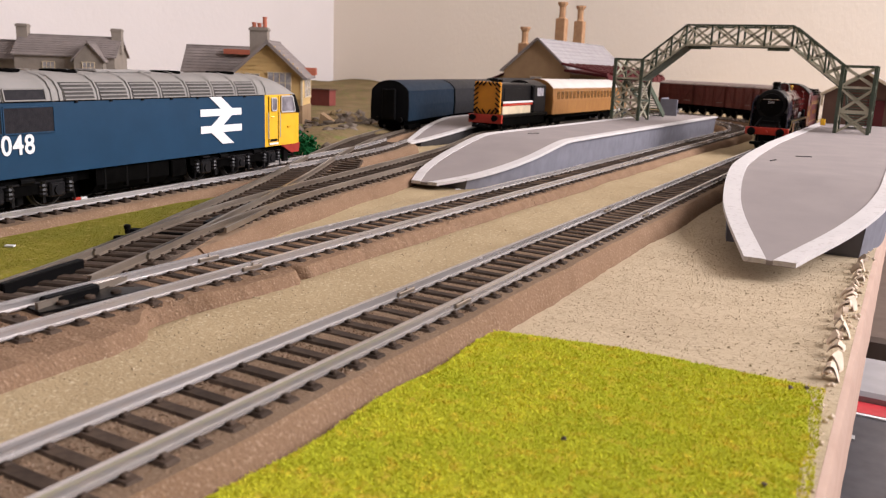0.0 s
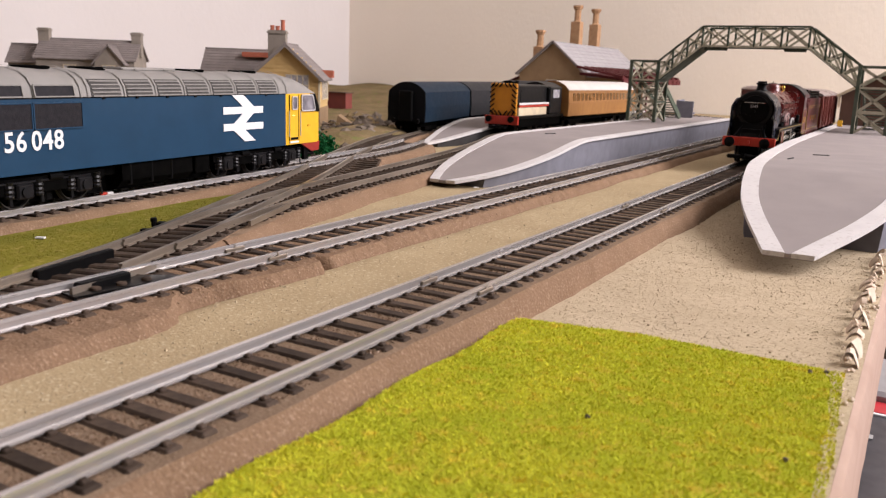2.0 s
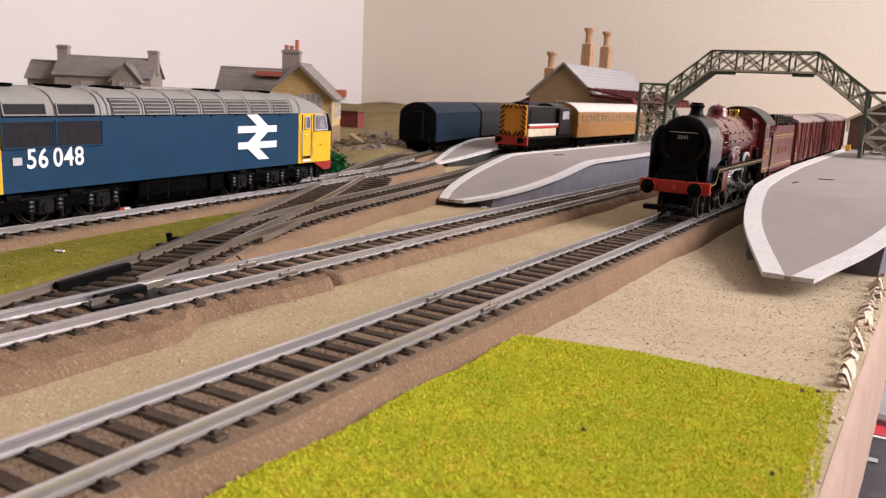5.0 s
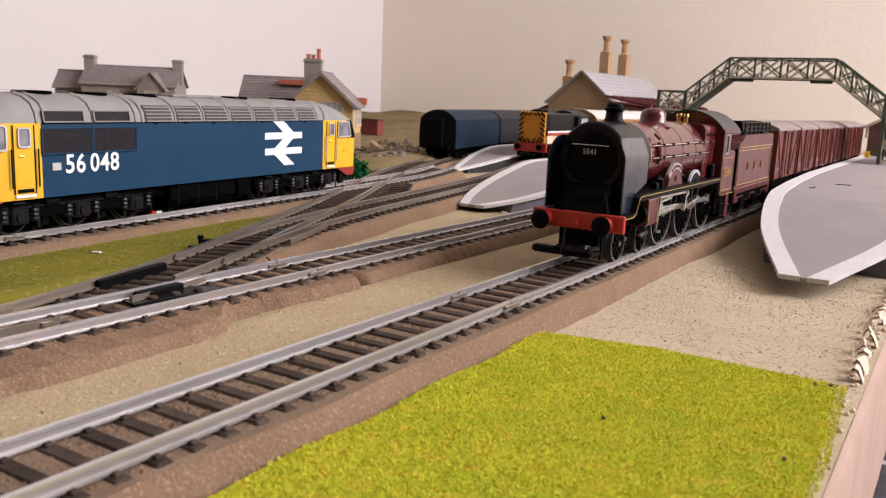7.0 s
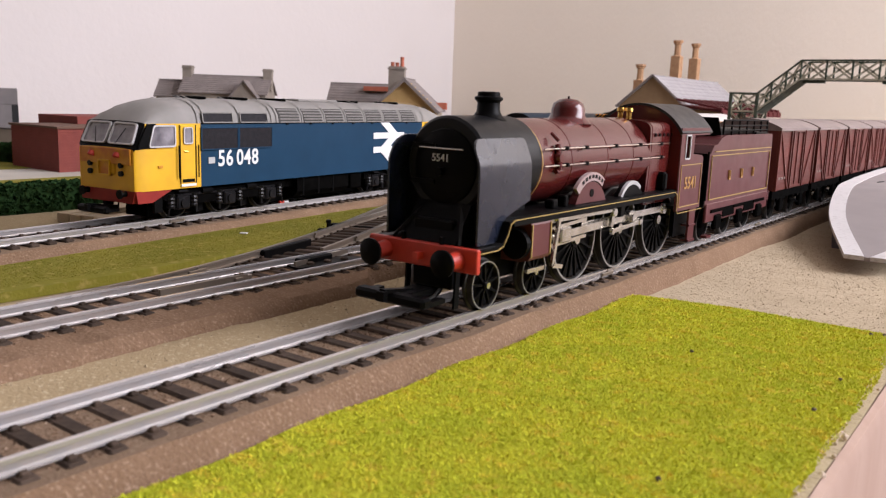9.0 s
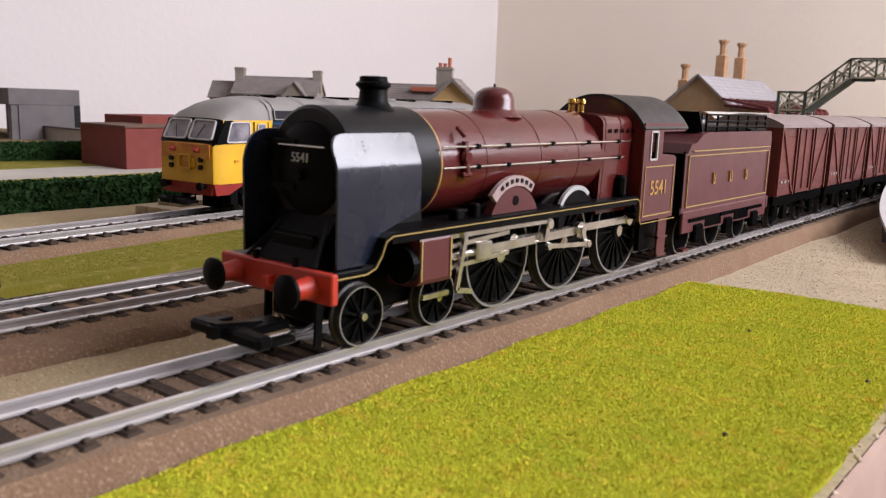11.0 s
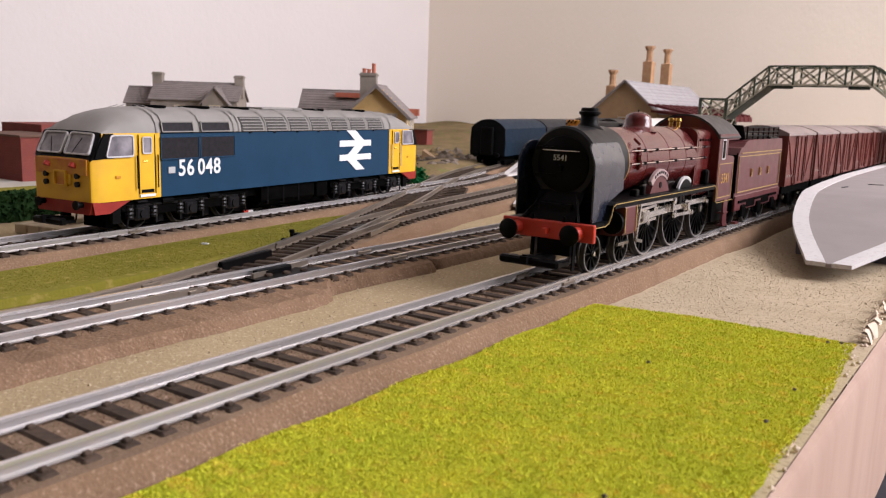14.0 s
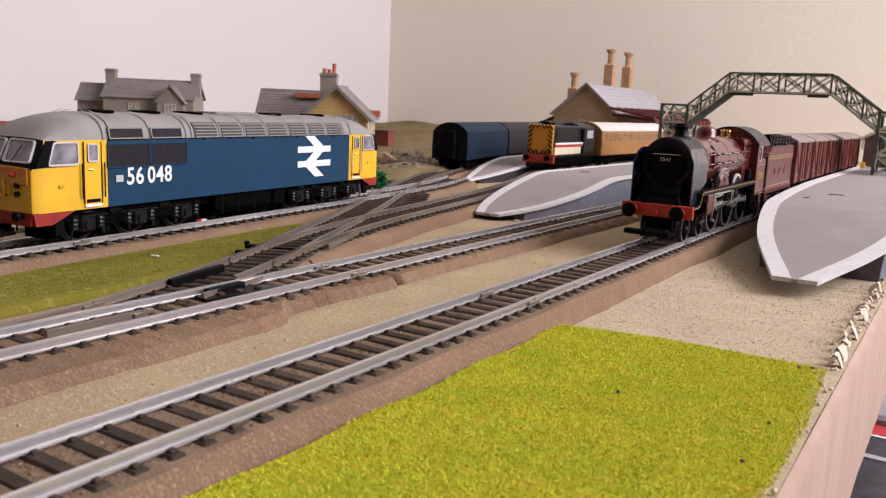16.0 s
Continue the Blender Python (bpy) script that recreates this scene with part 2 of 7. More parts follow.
M_BRICK = material("red_brick", (0.23, 0.062, 0.05), 0.85, second=(0.18, 0.05, 0.042), scale=120, mix=0.9, bump=0.0004, bump_scale=300, spec=0.2)
M_MAROON = material("maroon_canopy", (0.11, 0.022, 0.024), 0.6, scale=120, spec=0.2)
M_BROWN = material("brown_hut_wall", (0.15, 0.088, 0.065), 0.85, second=(0.12, 0.07, 0.052), scale=70, spec=0.2)
M_CONC = material("grey_concrete", (0.165, 0.15, 0.15), 0.85, second=(0.13, 0.12, 0.12), scale=50, spec=0.2)
M_PATH = material("pale_road", (0.44, 0.41, 0.36), 0.9, second=(0.38, 0.35, 0.30), scale=40)
M_ROCK = material("rubble", (0.115, 0.092, 0.072), 0.9, second=(0.19, 0.155, 0.125), scale=120, mix=0.9, vary=0.35, bump=0.0004, bump_scale=400, spec=0.1)
M_PLANK = material("pale_timber", (0.50, 0.41, 0.28), 0.8, second=(0.40, 0.32, 0.21), scale=120, stretch=(1, 5, 1))
M_CABINET = material("brown_cabinet", (0.13, 0.092, 0.072), 0.6, second=(0.095, 0.066, 0.05), scale=20, stretch=(3, 3, 0.4))
M_CRATE = material("clear_grey_plastic", (0.36, 0.35, 0.36), 0.35, scale=40)
M_BOXRED = material("box_red_print", (0.55, 0.04, 0.05), 0.4, scale=100)
M_BOXDARK = material("box_dark_print", (0.035, 0.035, 0.042), 0.35, second=(0.06, 0.06, 0.07), scale=60)
M_BOXBLUE = material("box_blue_print", (0.05, 0.12, 0.28), 0.4, scale=60)
M_CORD = material("frame_grey", (0.55, 0.55, 0.55), 0.4, 0.3, scale=200)

M_SCREEN = material("pale_cab_behind_glass", (0.33, 0.31, 0.335), 0.12, second=(0.11, 0.10, 0.115), scale=130, mix=0.5, coat=0.5)
M_AMBER = material("amber_coach_glazing", (0.22, 0.11, 0.035), 0.2, second=(0.10, 0.05, 0.02), scale=160, mix=0.7, coat=0.3)
M_GLINT = material("satin_black_fittings", (0.007, 0.007, 0.008), 0.32, second=(0.012, 0.011, 0.012), scale=300, spec=0.20)
M_SILVER = material("silver_window_rubber", (0.62, 0.60, 0.60), 0.35, 0.2, second=(0.50, 0.48, 0.48), scale=300)
# Window panes of shunter and houses, pale blotches painted in for reflections.
M_PALEPANE = material("pale_pane_reflection", (0.44, 0.43, 0.46), 0.25, second=(0.24, 0.23, 0.25), scale=230, mix=0.5)


# ---- mesh helpers ----
def part(name, bm, mat, parent=None, label="", smooth=False, m=None):
    """Links a bmesh as one mesh object, under a thing or part."""
    me = bpy.data.meshes.new(name)
    bm.to_mesh(me)
    bm.free()
    me.materials.append(mat)
    if smooth:
        me.polygons.foreach_set("use_smooth", [True] * len(me.polygons))
        me.set_sharp_from_angle(angle=radians(40))
    ob = new(name, me)
    if parent:
        ob.parent = parent
    if m is not None:
        ob.matrix_basis = m
    if label:
        ob["label"] = label
    return ob


def share(name, src, parent, m):
    """Another part on the same mesh."""
    ob = new(name, src.data)
    ob.parent = parent
    ob.matrix_basis = m
    return ob


def thing(name, label, category, m=None, group="", kind=""):
    ob = new(name)
    ob.empty_display_size = 0.01
    if m is not None:
        ob.matrix_basis = m
    return tagged(ob, label, category, group, kind)


def box(x0, x1, y0, y1, z0, z1, bevel=0.0, bm=None, seg=1):
    own = bm or bmesh.new()
    made = bmesh.ops.create_cube(own, size=1.0, matrix=Matrix.Translation(((x0 + x1) / 2, (y0 + y1) / 2, (z0 + z1) / 2))
                                 @ Matrix.Diagonal((abs(x1 - x0), abs(y1 - y0), abs(z1 - z0), 1)))
    if bevel:
        edges = {e for v in made["verts"] for e in v.link_edges}
        bmesh.ops.bevel(own, geom=list(edges), offset=bevel, segments=seg, affect="EDGES", profile=0.5)
    return own


def bar(a, b, w, h, bm=None, up=(0, 0, 1)):
    """A rectangular bar from a to b."""
    own = bm or bmesh.new()
    a, b = Vector(a), Vector(b)
    d = b - a
    n = d.normalized()
    u = Vector(up)
    if abs(n.dot(u)) > 0.98:
        u = Vector((0, 1, 0))
    s = n.cross(u).normalized()
    u = s.cross(n)
    m = Matrix((s, n, u)).transposed().to_4x4()
    m.translation = (a + b) / 2
    bmesh.ops.create_cube(own, size=1.0, matrix=m @ Matrix.Diagonal((w, d.length, h, 1)))
    return own


def rod(a, b, r, bm=None, seg=10, r2=None):
    own = bm or bmesh.new()
    a, b = Vector(a), Vector(b)
    d = b - a
    m = Matrix.Translation((a + b) / 2) @ d.to_track_quat("Z", "Y").to_matrix().to_4x4()
    bmesh.ops.create_cone(own, cap_ends=True, segments=seg, radius1=r, radius2=r if r2 is None else r2, depth=d.length, matrix=m)
    return own


def lathe(profile, bm=None, seg=20, axis="z", at=(0, 0, 0), caps=True):
    """A turned solid: profile rows of (radius, height)."""
    own = bm or bmesh.new()
    rings = []
    for r, h in profile:
        ring = []
        for i in range(seg):
            a = 2 * math.pi * i / seg
            p = (r * math.cos(a), r * math.sin(a), h)
            if axis == "y":
                p = (p[0], p[2], p[1])
            if axis == "x":
                p = (p[2], p[0], p[1])
            ring.append(own.verts.new(Vector(p) + Vector(at)))
        rings.append(ring)
    for r0, r1 in zip(rings, rings[1:]):
        for i in range(seg):
            j = (i + 1) % seg
            own.faces.new((r0[i], r0[j], r1[j], r1[i]))
    if caps:
        own.faces.new(rings[0])
        own.faces.new(rings[-1])
    bmesh.ops.recalc_face_normals(own, faces=own.faces)
    return own


def prism(points, a0, a1, axis="y", bm=None):
    """A polygon swept from a0 to a1 along an axis. points: (x, z) for y, (y, z) for x, (x, y) for z."""
    own = bm or bmesh.new()

    def at(p, a):
        return (p[0], a, p[1]) if axis == "y" else ((a, p[0], p[1]) if axis == "x" else (p[0], p[1], a))
    lo, hi = [own.verts.new(at(p, a0)) for p in points], [own.verts.new(at(p, a1)) for p in points]
    n = len(points)
    fs = [own.faces.new(lo), own.faces.new(hi[::-1])]
    fs += [own.faces.new((lo[i], lo[(i + 1) % n], hi[(i + 1) % n], hi[i])) for i in range(n)]
    bmesh.ops.recalc_face_normals(own, faces=fs)
    return own


def loft(rows, cap=True, keep=None, bm=None):
    """Skin through rows of points (closed rings). keep(i, j): which faces to make."""
    own = bm or bmesh.new()
    vs = [[own.verts.new(p) for p in row] for row in rows]
    n = len(rows[0])
    for i in range(len(rows) - 1):
        for j in range(n):
            k = (j + 1) % n
            if keep is None or keep(i, j):
                own.faces.new((vs[i][j], vs[i][k], vs[i + 1][k], vs[i + 1][j]))
    if cap:
        for k in ((0, -1) if cap is True else cap):
            own.faces.new(vs[k])
    loose = [v for v in own.verts if not v.link_faces]
    for v in loose:
        own.verts.remove(v)
    bmesh.ops.recalc_face_normals(own, faces=own.faces)
    return own


def lettering(name, text, size, mat, parent, m, label="", bold=0.0, squeeze=1.0):
    cu = bpy.data.curves.new(name, "FONT")
    cu.body, cu.size, cu.extrude, cu.offset = text, size, 0.00012, bold
    cu.align_x, cu.align_y, cu.resolution_u = "CENTER", "CENTER", 3
    cu.space_word = 0.55
    tmp = bpy.data.objects.new(name, cu)
    scene.collection.objects.link(tmp)
    me = bpy.data.meshes.new_from_object(tmp.evaluated_get(bpy.context.evaluated_depsgraph_get()))
    bpy.data.objects.remove(tmp)
    me.materials.clear()
    me.materials.append(mat)
    ob = new(name, me)
    ob.parent = parent
    ob.matrix_basis = m @ Matrix.Diagonal((squeeze, 1, 1, 1))
    if label:
        ob["label"] = label
    return ob


def rounded(pts, r, n=4):
    """A polygon with its corners rounded."""
    out = []
    for i, p in enumerate(pts):
        a, b, p = Vector(pts[i - 1]), Vector(pts[(i + 1) % len(pts)]), Vector(p)
        p0, p1 = p + (a - p).normalized() * r, p + (b - p).normalized() * r
        out += [tuple(p0 * (1 - f) ** 2 + p * 2 * f * (1 - f) + p1 * f * f) for f in (k / n for k in range(n + 1))]
    return out


def inset(pts, d):
    """The polygon drawn in towards its middle by about d."""
    c = sum((Vector(p) for p in pts), Vector((0, 0))) / len(pts)
    out = []
    for p in pts:
        v = Vector(p) - c
        out.append((c.x + v.x - math.copysign(d, v.x), c.y + v.y - math.copysign(d, v.y)))
    return out


def plate_and_ring(pts, r, band, at3, d0, d1):
    """Glazing and its raised rim as two meshes; at3(u, v, d) lays them in space."""
    outer, inner = rounded(pts, r), rounded(inset(pts, band), r * 0.8)
    glass, rim = bmesh.new(), bmesh.new()
    lo, hi = [glass.verts.new(at3(u, v, d0)) for u, v in outer], [glass.verts.new(at3(u, v, (d0 + d1) / 2)) for u, v in outer]
    n = len(outer)
    glass.faces.new(hi)
    for i in range(n):
        glass.faces.new((lo[i], lo[(i + 1) % n], hi[(i + 1) % n], hi[i]))
    bmesh.ops.recalc_face_normals(glass, faces=glass.faces)
    loops = [[rim.verts.new(at3(u, v, d)) for u, v in ring] for ring, d in ((outer, d0), (outer, d1), (inner, d1), (inner, d0))]
    for a, b in zip(loops, loops[1:]):
        for i in range(n):
            rim.faces.new((a[i], a[(i + 1) % n], b[(i + 1) % n], b[i]))
    bmesh.ops.recalc_face_normals(rim, faces=rim.faces)
    return glass, rim


SIDE = Matrix(((0, 0, 1, 0), (1, 0, 0, 0), (0, 1, 0, 0), (0, 0, 0, 1)))   # lies text on a side that faces +x, reading along +y


# ---- the room ----
def room():
    x0, x1, y0, y1, z0, z1 = -1.16, 1.3, -1.9, 1.73, -0.85, 1.6
    tagged(part("floor", box(x0 - 0.1, x1 + 0.1, y0 - 0.1, y1 + 0.1, z0 - 0.05, z0), M_CARPET), "dark brown carpeted room floor", "floor", kind="structure")
    tagged(part("ceiling", box(x0 - 0.1, x1 + 0.1, y0 - 0.1, y1 + 0.1, z1, z1 + 0.05), M_CEIL), "white painted plain ceiling", "ceiling", kind="structure")
    tagged(part("wall_south", box(x0, x1, y0 - 0.1, y0, z0, z1), M_WALLDIM), "unseen wall behind the camera, dark brown to cut bounce light", "wall", kind="structure")
    tagged(part("wall_west", box(x0 - 0.1, x0, y0, y1 + 0.1, z0, z1), M_WALL), "off-white painted plaster wall behind the houses", "wall", kind="structure")
    tagged(part("wall_north", box(x0, x1, y1, y1 + 0.1, z0, z1), M_WALLBOUNCE), "painted plaster wall behind the station, coloured with warm bounce light", "wall", kind="structure")
    # walls with the window openings
    for name, axis, at, c, half, zc, hz in (("wall_east", "x", x1, 1.00, 0.68, 0.92, 0.56),):
        bm = bmesh.new()
        lo, hi = (y0, y1 + 0.1) if axis == "x" else (x0, x1)
        t0, t1 = (at, at + 0.1) if axis == "x" else (at - 0.1, at)
        wz1 = min(zc + hz, z1 - 0.06)
        for a0, a1, b0, b1 in ((lo, c - half, z0, z1), (c + half, hi, z0, z1), (c - half, c + half, z0, zc - hz), (c - half, c + half, wz1, z1)):
            if axis == "x":
                box(t0, t1, a0, a1, b0, b1, bm=bm)
            else:
                box(a0, a1, t0, t1, b0, b1, bm=bm)
        tagged(part(name, bm, M_WALL), "off-white painted plaster wall with a window opening", "wall", kind="structure")


room()


# ---- the baseboard and its ground ----
BOARD_R, BOARD_L, BOARD_S, BOARD_N = 0.0978, -1.155, -0.42, 1.725


def ground_height(x, y):
    """Low mounds toward the corner of the room; flat under the tracks."""
    d = max(0.0, min(1.0, (-0.42 - x) / 0.25)) * max(0.0, min(1.0, (y - 0.80) / 0.35))
    h = 0.030 * d * (0.75 + 0.5 * noise.noise(Vector((x * 7, y * 7, 0))))
    h += 0.0009 * noise.noise(Vector((x * 22, y * 22, 3)))
    strip = max(0.0, min(1.0, (x + 0.056) / 0.006)) * max(0.0, min(1.0, (-0.012 - x) / 0.006)) * max(0.0, min(1.0, (0.95 - y) / 0.2))
    h += 0.0036 * strip
    return h


def sheet(name, x0, x1, y0, y1, step, mat, height, label, category):
    nx, ny = max(2, int((x1 - x0) / step)), max(2, int((y1 - y0) / step))
    vs, fs = [], []
    for j in range(ny + 1):
        for i in range(nx + 1):
            x, y = x0 + (x1 - x0) * i / nx, y0 + (y1 - y0) * j / ny
            vs.append((x, y, height(x, y)))
    for j in range(ny):
        for i in range(nx):
            a = j * (nx + 1) + i
            fs.append((a, a + 1, a + nx + 2, a + nx + 1))
    me = bpy.data.meshes.new(name)
    me.from_pydata(vs, [], fs)
    me.materials.append(mat)
    me.polygons.foreach_set("use_smooth", [True] * len(me.polygons))
    return tagged(new(name, me), label, category, kind="structure")


sheet("ground", 0.0, BOARD_R, BOARD_S, BOARD_N, 0.008, M_SAND, ground_height, "pale tan sand scatter glued over the flat baseboard", "ground")
sheet("ground_middle", -0.30, 0.0, BOARD_S, BOARD_N, 0.004, M_SANDFINE, ground_height, "fine olive tan sand between the running lines", "ground")
sheet("ground_west", BOARD_L, -0.30, BOARD_S, BOARD_N, 0.012, M_EARTH, ground_height, "brown earth scatter rising to low mounds", "ground")
tagged(part("baseboard", box(BOARD_L, BOARD_R, BOARD_S, BOARD_N, -0.057, -0.004), M_WOOD), "plain pine baseboard under the layout", "baseboard", kind="structure")
rows = []
for k in range(161):
    y = BOARD_S + (BOARD_N - BOARD_S) * k / 160
    w = 0.0004 * noise.noise(Vector((0, y * 40, 2)))
    rows.append([(BOARD_R, y, -0.058), (BOARD_R + 0.0024 + w, y, -0.058), (BOARD_R + 0.0024 + w, y, -0.004), (BOARD_R + 0.0015 + w, y, -0.0012 + w * 0.4), (BOARD_R, y, -0.0006)])
tagged(part("board_edge", loft(rows), M_FASCIA, smooth=True), "pinkish pale board edge with worn plaster along the top", "trim", kind="structure")


def flakes():
    """Torn plaster flakes curling up along the board's edge."""
    rng = random.Random(5)
    base = thing("plaster_edge", "torn cream plaster cloth curling along the board edge", "plaster", pose(BOARD_R - 0.0048, 0.3, 0))
    y = -0.055
    while y < 0.09:
        bm = bmesh.new()
        n, w, ln = 5, rng.uniform(0.0006, 0.0016), rng.uniform(0.0025, 0.0055)
        top, bot = [], []
        curl = rng.uniform(0.6, 1.3)
        for i in range(n + 1):
            f = i / n
            z = 0.0006 + 0.0030 * math.sin(f * math.pi * curl) * rng.uniform(0.8, 1.1)
            x = -w * (1 - f) + 0.0026 * f
            ww = ln * (0.35 + 0.65 * math.sin(math.pi * (0.15 + 0.7 * f))) / 2
            top.append([bm.verts.new((x, s * ww + rng.uniform(-.0006, .0006), z + 0.0005)) for s in (-1, -0.3, 0.4, 1)])
            bot.append([bm.verts.new((v.co.x, v.co.y, v.co.z - 0.0007)) for v in top[-1]])
        for a in (top, bot):
            for r0, r1 in zip(a, a[1:]):
                for k in range(3):
                    bm.faces.new((r0[k], r0[k + 1], r1[k + 1], r1[k]))
        part("flake", bm, M_PLASTER, base, smooth=True, m=pose(rng.uniform(-0.001, 0.0015), y, 0, 0, 0, rng.uniform(-20, 20)))
        y += ln * rng.uniform(0.9, 2.2)
    # ragged sand and glue fringe
    bm = bmesh.new()
    for _ in range(420):
        s = rng.uniform(0.0003, 0.0009)
        p = (rng.uniform(-0.0005, 0.0048), rng.uniform(-0.40, 0.25), rng.uniform(-0.0012, 0.0006))
        bmesh.ops.create_icosphere(bm, subdivisions=1, radius=s, matrix=Matrix.Translation(p))
    fr = part("fringe", bm, M_PLASTER, base)
    fr["kind"] = "stuff"


flakes()


# ---- tracks ----
Y_CURVE, R_MAIN = 1.0, 0.438


def curve_path(x0, s):
    """Centre line of a main track: straight along +y, then round to the left. Gives place and heading (0 is +y, left positive)."""
    r = R_MAIN + x0
    if s <= Y_CURVE:
        return Vector((x0, s, 0)), 0.0
    a = (s - Y_CURVE) / r
    return Vector((-R_MAIN + r * math.cos(a), Y_CURVE + r * math.sin(a), 0)), a


def smooth_line(points, step=0.004):
    """A smooth line through points, as place and heading at even steps."""
    P = [Vector((*p, 0)) for p in points]
    P = [2 * P[0] - P[1]] + P + [2 * P[-1] - P[-2]]
    out = []
    for i in range(1, len(P) - 2):
        for k in range(12):
            t = k / 12
            a, b, c, d = P[i - 1], P[i], P[i + 1], P[i + 2]
            out.append(0.5 * ((2 * b) + (c - a) * t + (2 * a - 5 * b + 4 * c - d) * t * t + (3 * b - a - 3 * c + d) * t ** 3))
    out.append(P[-2])
    rows, run = [], 0.0
    lens = [0.0]
    for a, b in zip(out, out[1:]):
        lens.append(lens[-1] + (b - a).length)
    n = max(2, int(lens[-1] / step))
    j = 0
    for i in range(n + 1):
        s = lens[-1] * i / n
        while j < len(out) - 2 and lens[j + 1] < s:
            j += 1
        f = (s - lens[j]) / max(1e-9, lens[j + 1] - lens[j])
        d = out[j + 1] - out[j]
        rows.append((out[j].lerp(out[j + 1], f), math.atan2(-d.x, d.y)))
    return rows


RAIL_Z, HALF = 0.010, 0.0086
RAIL_PROFILE = [(-0.0010, 0.0), (0.0010, 0.0), (0.0010, 0.0003), (0.00026, 0.0006), (0.00026, 0.0017), (0.00066, 0.0019), (0.00060, 0.0025),
                (-0.00060, 0.0025), (-0.00066, 0.0019), (-0.00026, 0.0017), (-0.00026, 0.0006), (-0.0010, 0.0003)]


def rail_mesh(line, off, i0=0, i1=None):
    rows = []
    for p, h in line[i0:i1]:
        side = Vector((math.cos(h), math.sin(h), 0))
        rows.append([(p + side * (off + u)) + Vector((0, 0, RAIL_Z - 0.0025 + v)) for u, v in RAIL_PROFILE])
    return loft(rows)


def sleeper_mesh():
    bm = box(-0.0124, 0.0124, -0.0018, 0.0018, 0.0050, 0.0074, 0.0005)
    for s in (-1, 1):
        for d in (-0.0017, 0.0017):
            box(s * HALF + d - 0.0007, s * HALF + d + 0.0007, -0.0008, 0.0008, 0.0071, 0.0081, 0.0003, bm=bm)
    me = bpy.data.meshes.new("sleeper")
    bm.to_mesh(me)
    bm.free()
    me.materials.append(M_SLEEPER)
    return me


SLEEPER = sleeper_mesh()
PITCH = 0.0072


def track(label, line, rail_mat, joints=(), near=(-9, 9), group="tracks", skip=None, starts=None):
    """line: rows of place and heading. Sleepers near the camera's stretch are parts, the rest one mesh."""
    t = thing("railway_track", label, "track", group=group)
    for off in (-HALF, HALF):
        rows = [r for r in line if not starts or r[0].y > starts[off > 0]]
        part("rail", rail_mesh(rows, off), rail_mat, t)
    for p, h in joints:
        for off in (-HALF, HALF):
            q = p + Vector((math.cos(h), math.sin(h), 0)) * off
            bm = box(-0.0010, 0.0010, -0.0040, 0.0040, RAIL_Z - 0.0021, RAIL_Z - 0.0009, 0.0002)
            box(-0.0008, 0.0008, -0.00022, 0.00022, RAIL_Z - 0.0021, RAIL_Z + 0.00004, bm=bm)
            part("fishplate", bm, M_RUSTRAIL, t, m=pose(q.x, q.y, 0, 0, 0, math.degrees(h)))
    rng = random.Random(len(label))
    far_v, far_f = [], []
    base_v = [v.co.copy() for v in SLEEPER.vertices]
    base_f = [tuple(p.vertices) for p in SLEEPER.polygons]
    s, nxt, count = 0.0, 0.0, 0
    for (p, h), (q, _) in zip(line, line[1:]):
        while nxt <= s + (q - p).length:
            c = p.lerp(q, (nxt - s) / max(1e-9, (q - p).length))
            nxt += PITCH
            if skip and skip(c):
                continue
            m = pose(c.x, c.y, rng.uniform(-0.0001, 0.0001), 0, 0, math.degrees(h) + rng.uniform(-1, 1))
            if near[0] < c.y < near[1] and count < 150:
                o = new("sleeper", SLEEPER)
                o.parent, o.matrix_basis = t, m
                count += 1
            else:
                n = len(far_v)
                far_v += [m @ v for v in base_v]
                far_f += [tuple(i + n for i in f) for f in base_f]
        s += (q - p).length
    if far_v:
        me = bpy.data.meshes.new("sleeper_rest")
        me.from_pydata(far_v, [], far_f)
        me.materials.append(M_SLEEPER)
        o = new("sleeper_rest", me)
        o.parent = t
        o["kind"] = "stuff"
    return t


def bed(name, line, wide, mat, wobble, seed, label, z=0.0069, side=True, worn=None):
    """A raised ballast strip with uneven shoulders. worn: half width of the open side by y, where it is bitten away."""
    rows = []
    for k, (p, h) in enumerate(line):
        side = Vector((math.cos(h), math.sin(h), 0))
        n1 = noise.noise(Vector((p.x * 9 + seed, p.y * 26, seed)))
        n2 = noise.noise(Vector((p.x * 9 - seed, p.y * 26, seed + 4)))
        n3 = noise.noise(Vector((p.x * 9, p.y * 90, seed + 8)))
        a, b = wide + wobble * n1, wide + wobble * n2
        if worn:
            b = float(np.interp(p.y, [w[0] for w in worn], [w[1] for w in worn])) + 0.0007 * n2 + 0.0005 * n3
        ring = []
        for u, v in ((-a - 0.0012, -0.002), (-a, 0.0012), (-a + 0.0010, 0.0046), (-a + 0.0032, z), (-0.008, z), (0.008, z), (b - 0.0032, z),
                     (b - 0.0010, 0.0046), (b, 0.0012), (b + 0.0012, -0.002)):
            jit = 0.0004 * noise.noise(Vector((u * 400, p.y * 300, seed)))
            ring.append(p + side * (u + jit * 2) + Vector((0, 0, v + jit + 0.0003 * n3)))
        rows.append(ring)
    o = part(name, loft(rows), mat, smooth=True)
    o.data.materials.append(M_BEDSIDE)
    if side:
        n = len(rows[0])
        for k, f in enumerate(o.data.polygons):
            f.material_index = 1 if k % n in (0, 1, 2, 6, 7, 8) else 0
    return tagged(o, label, "ballast", kind="structure")


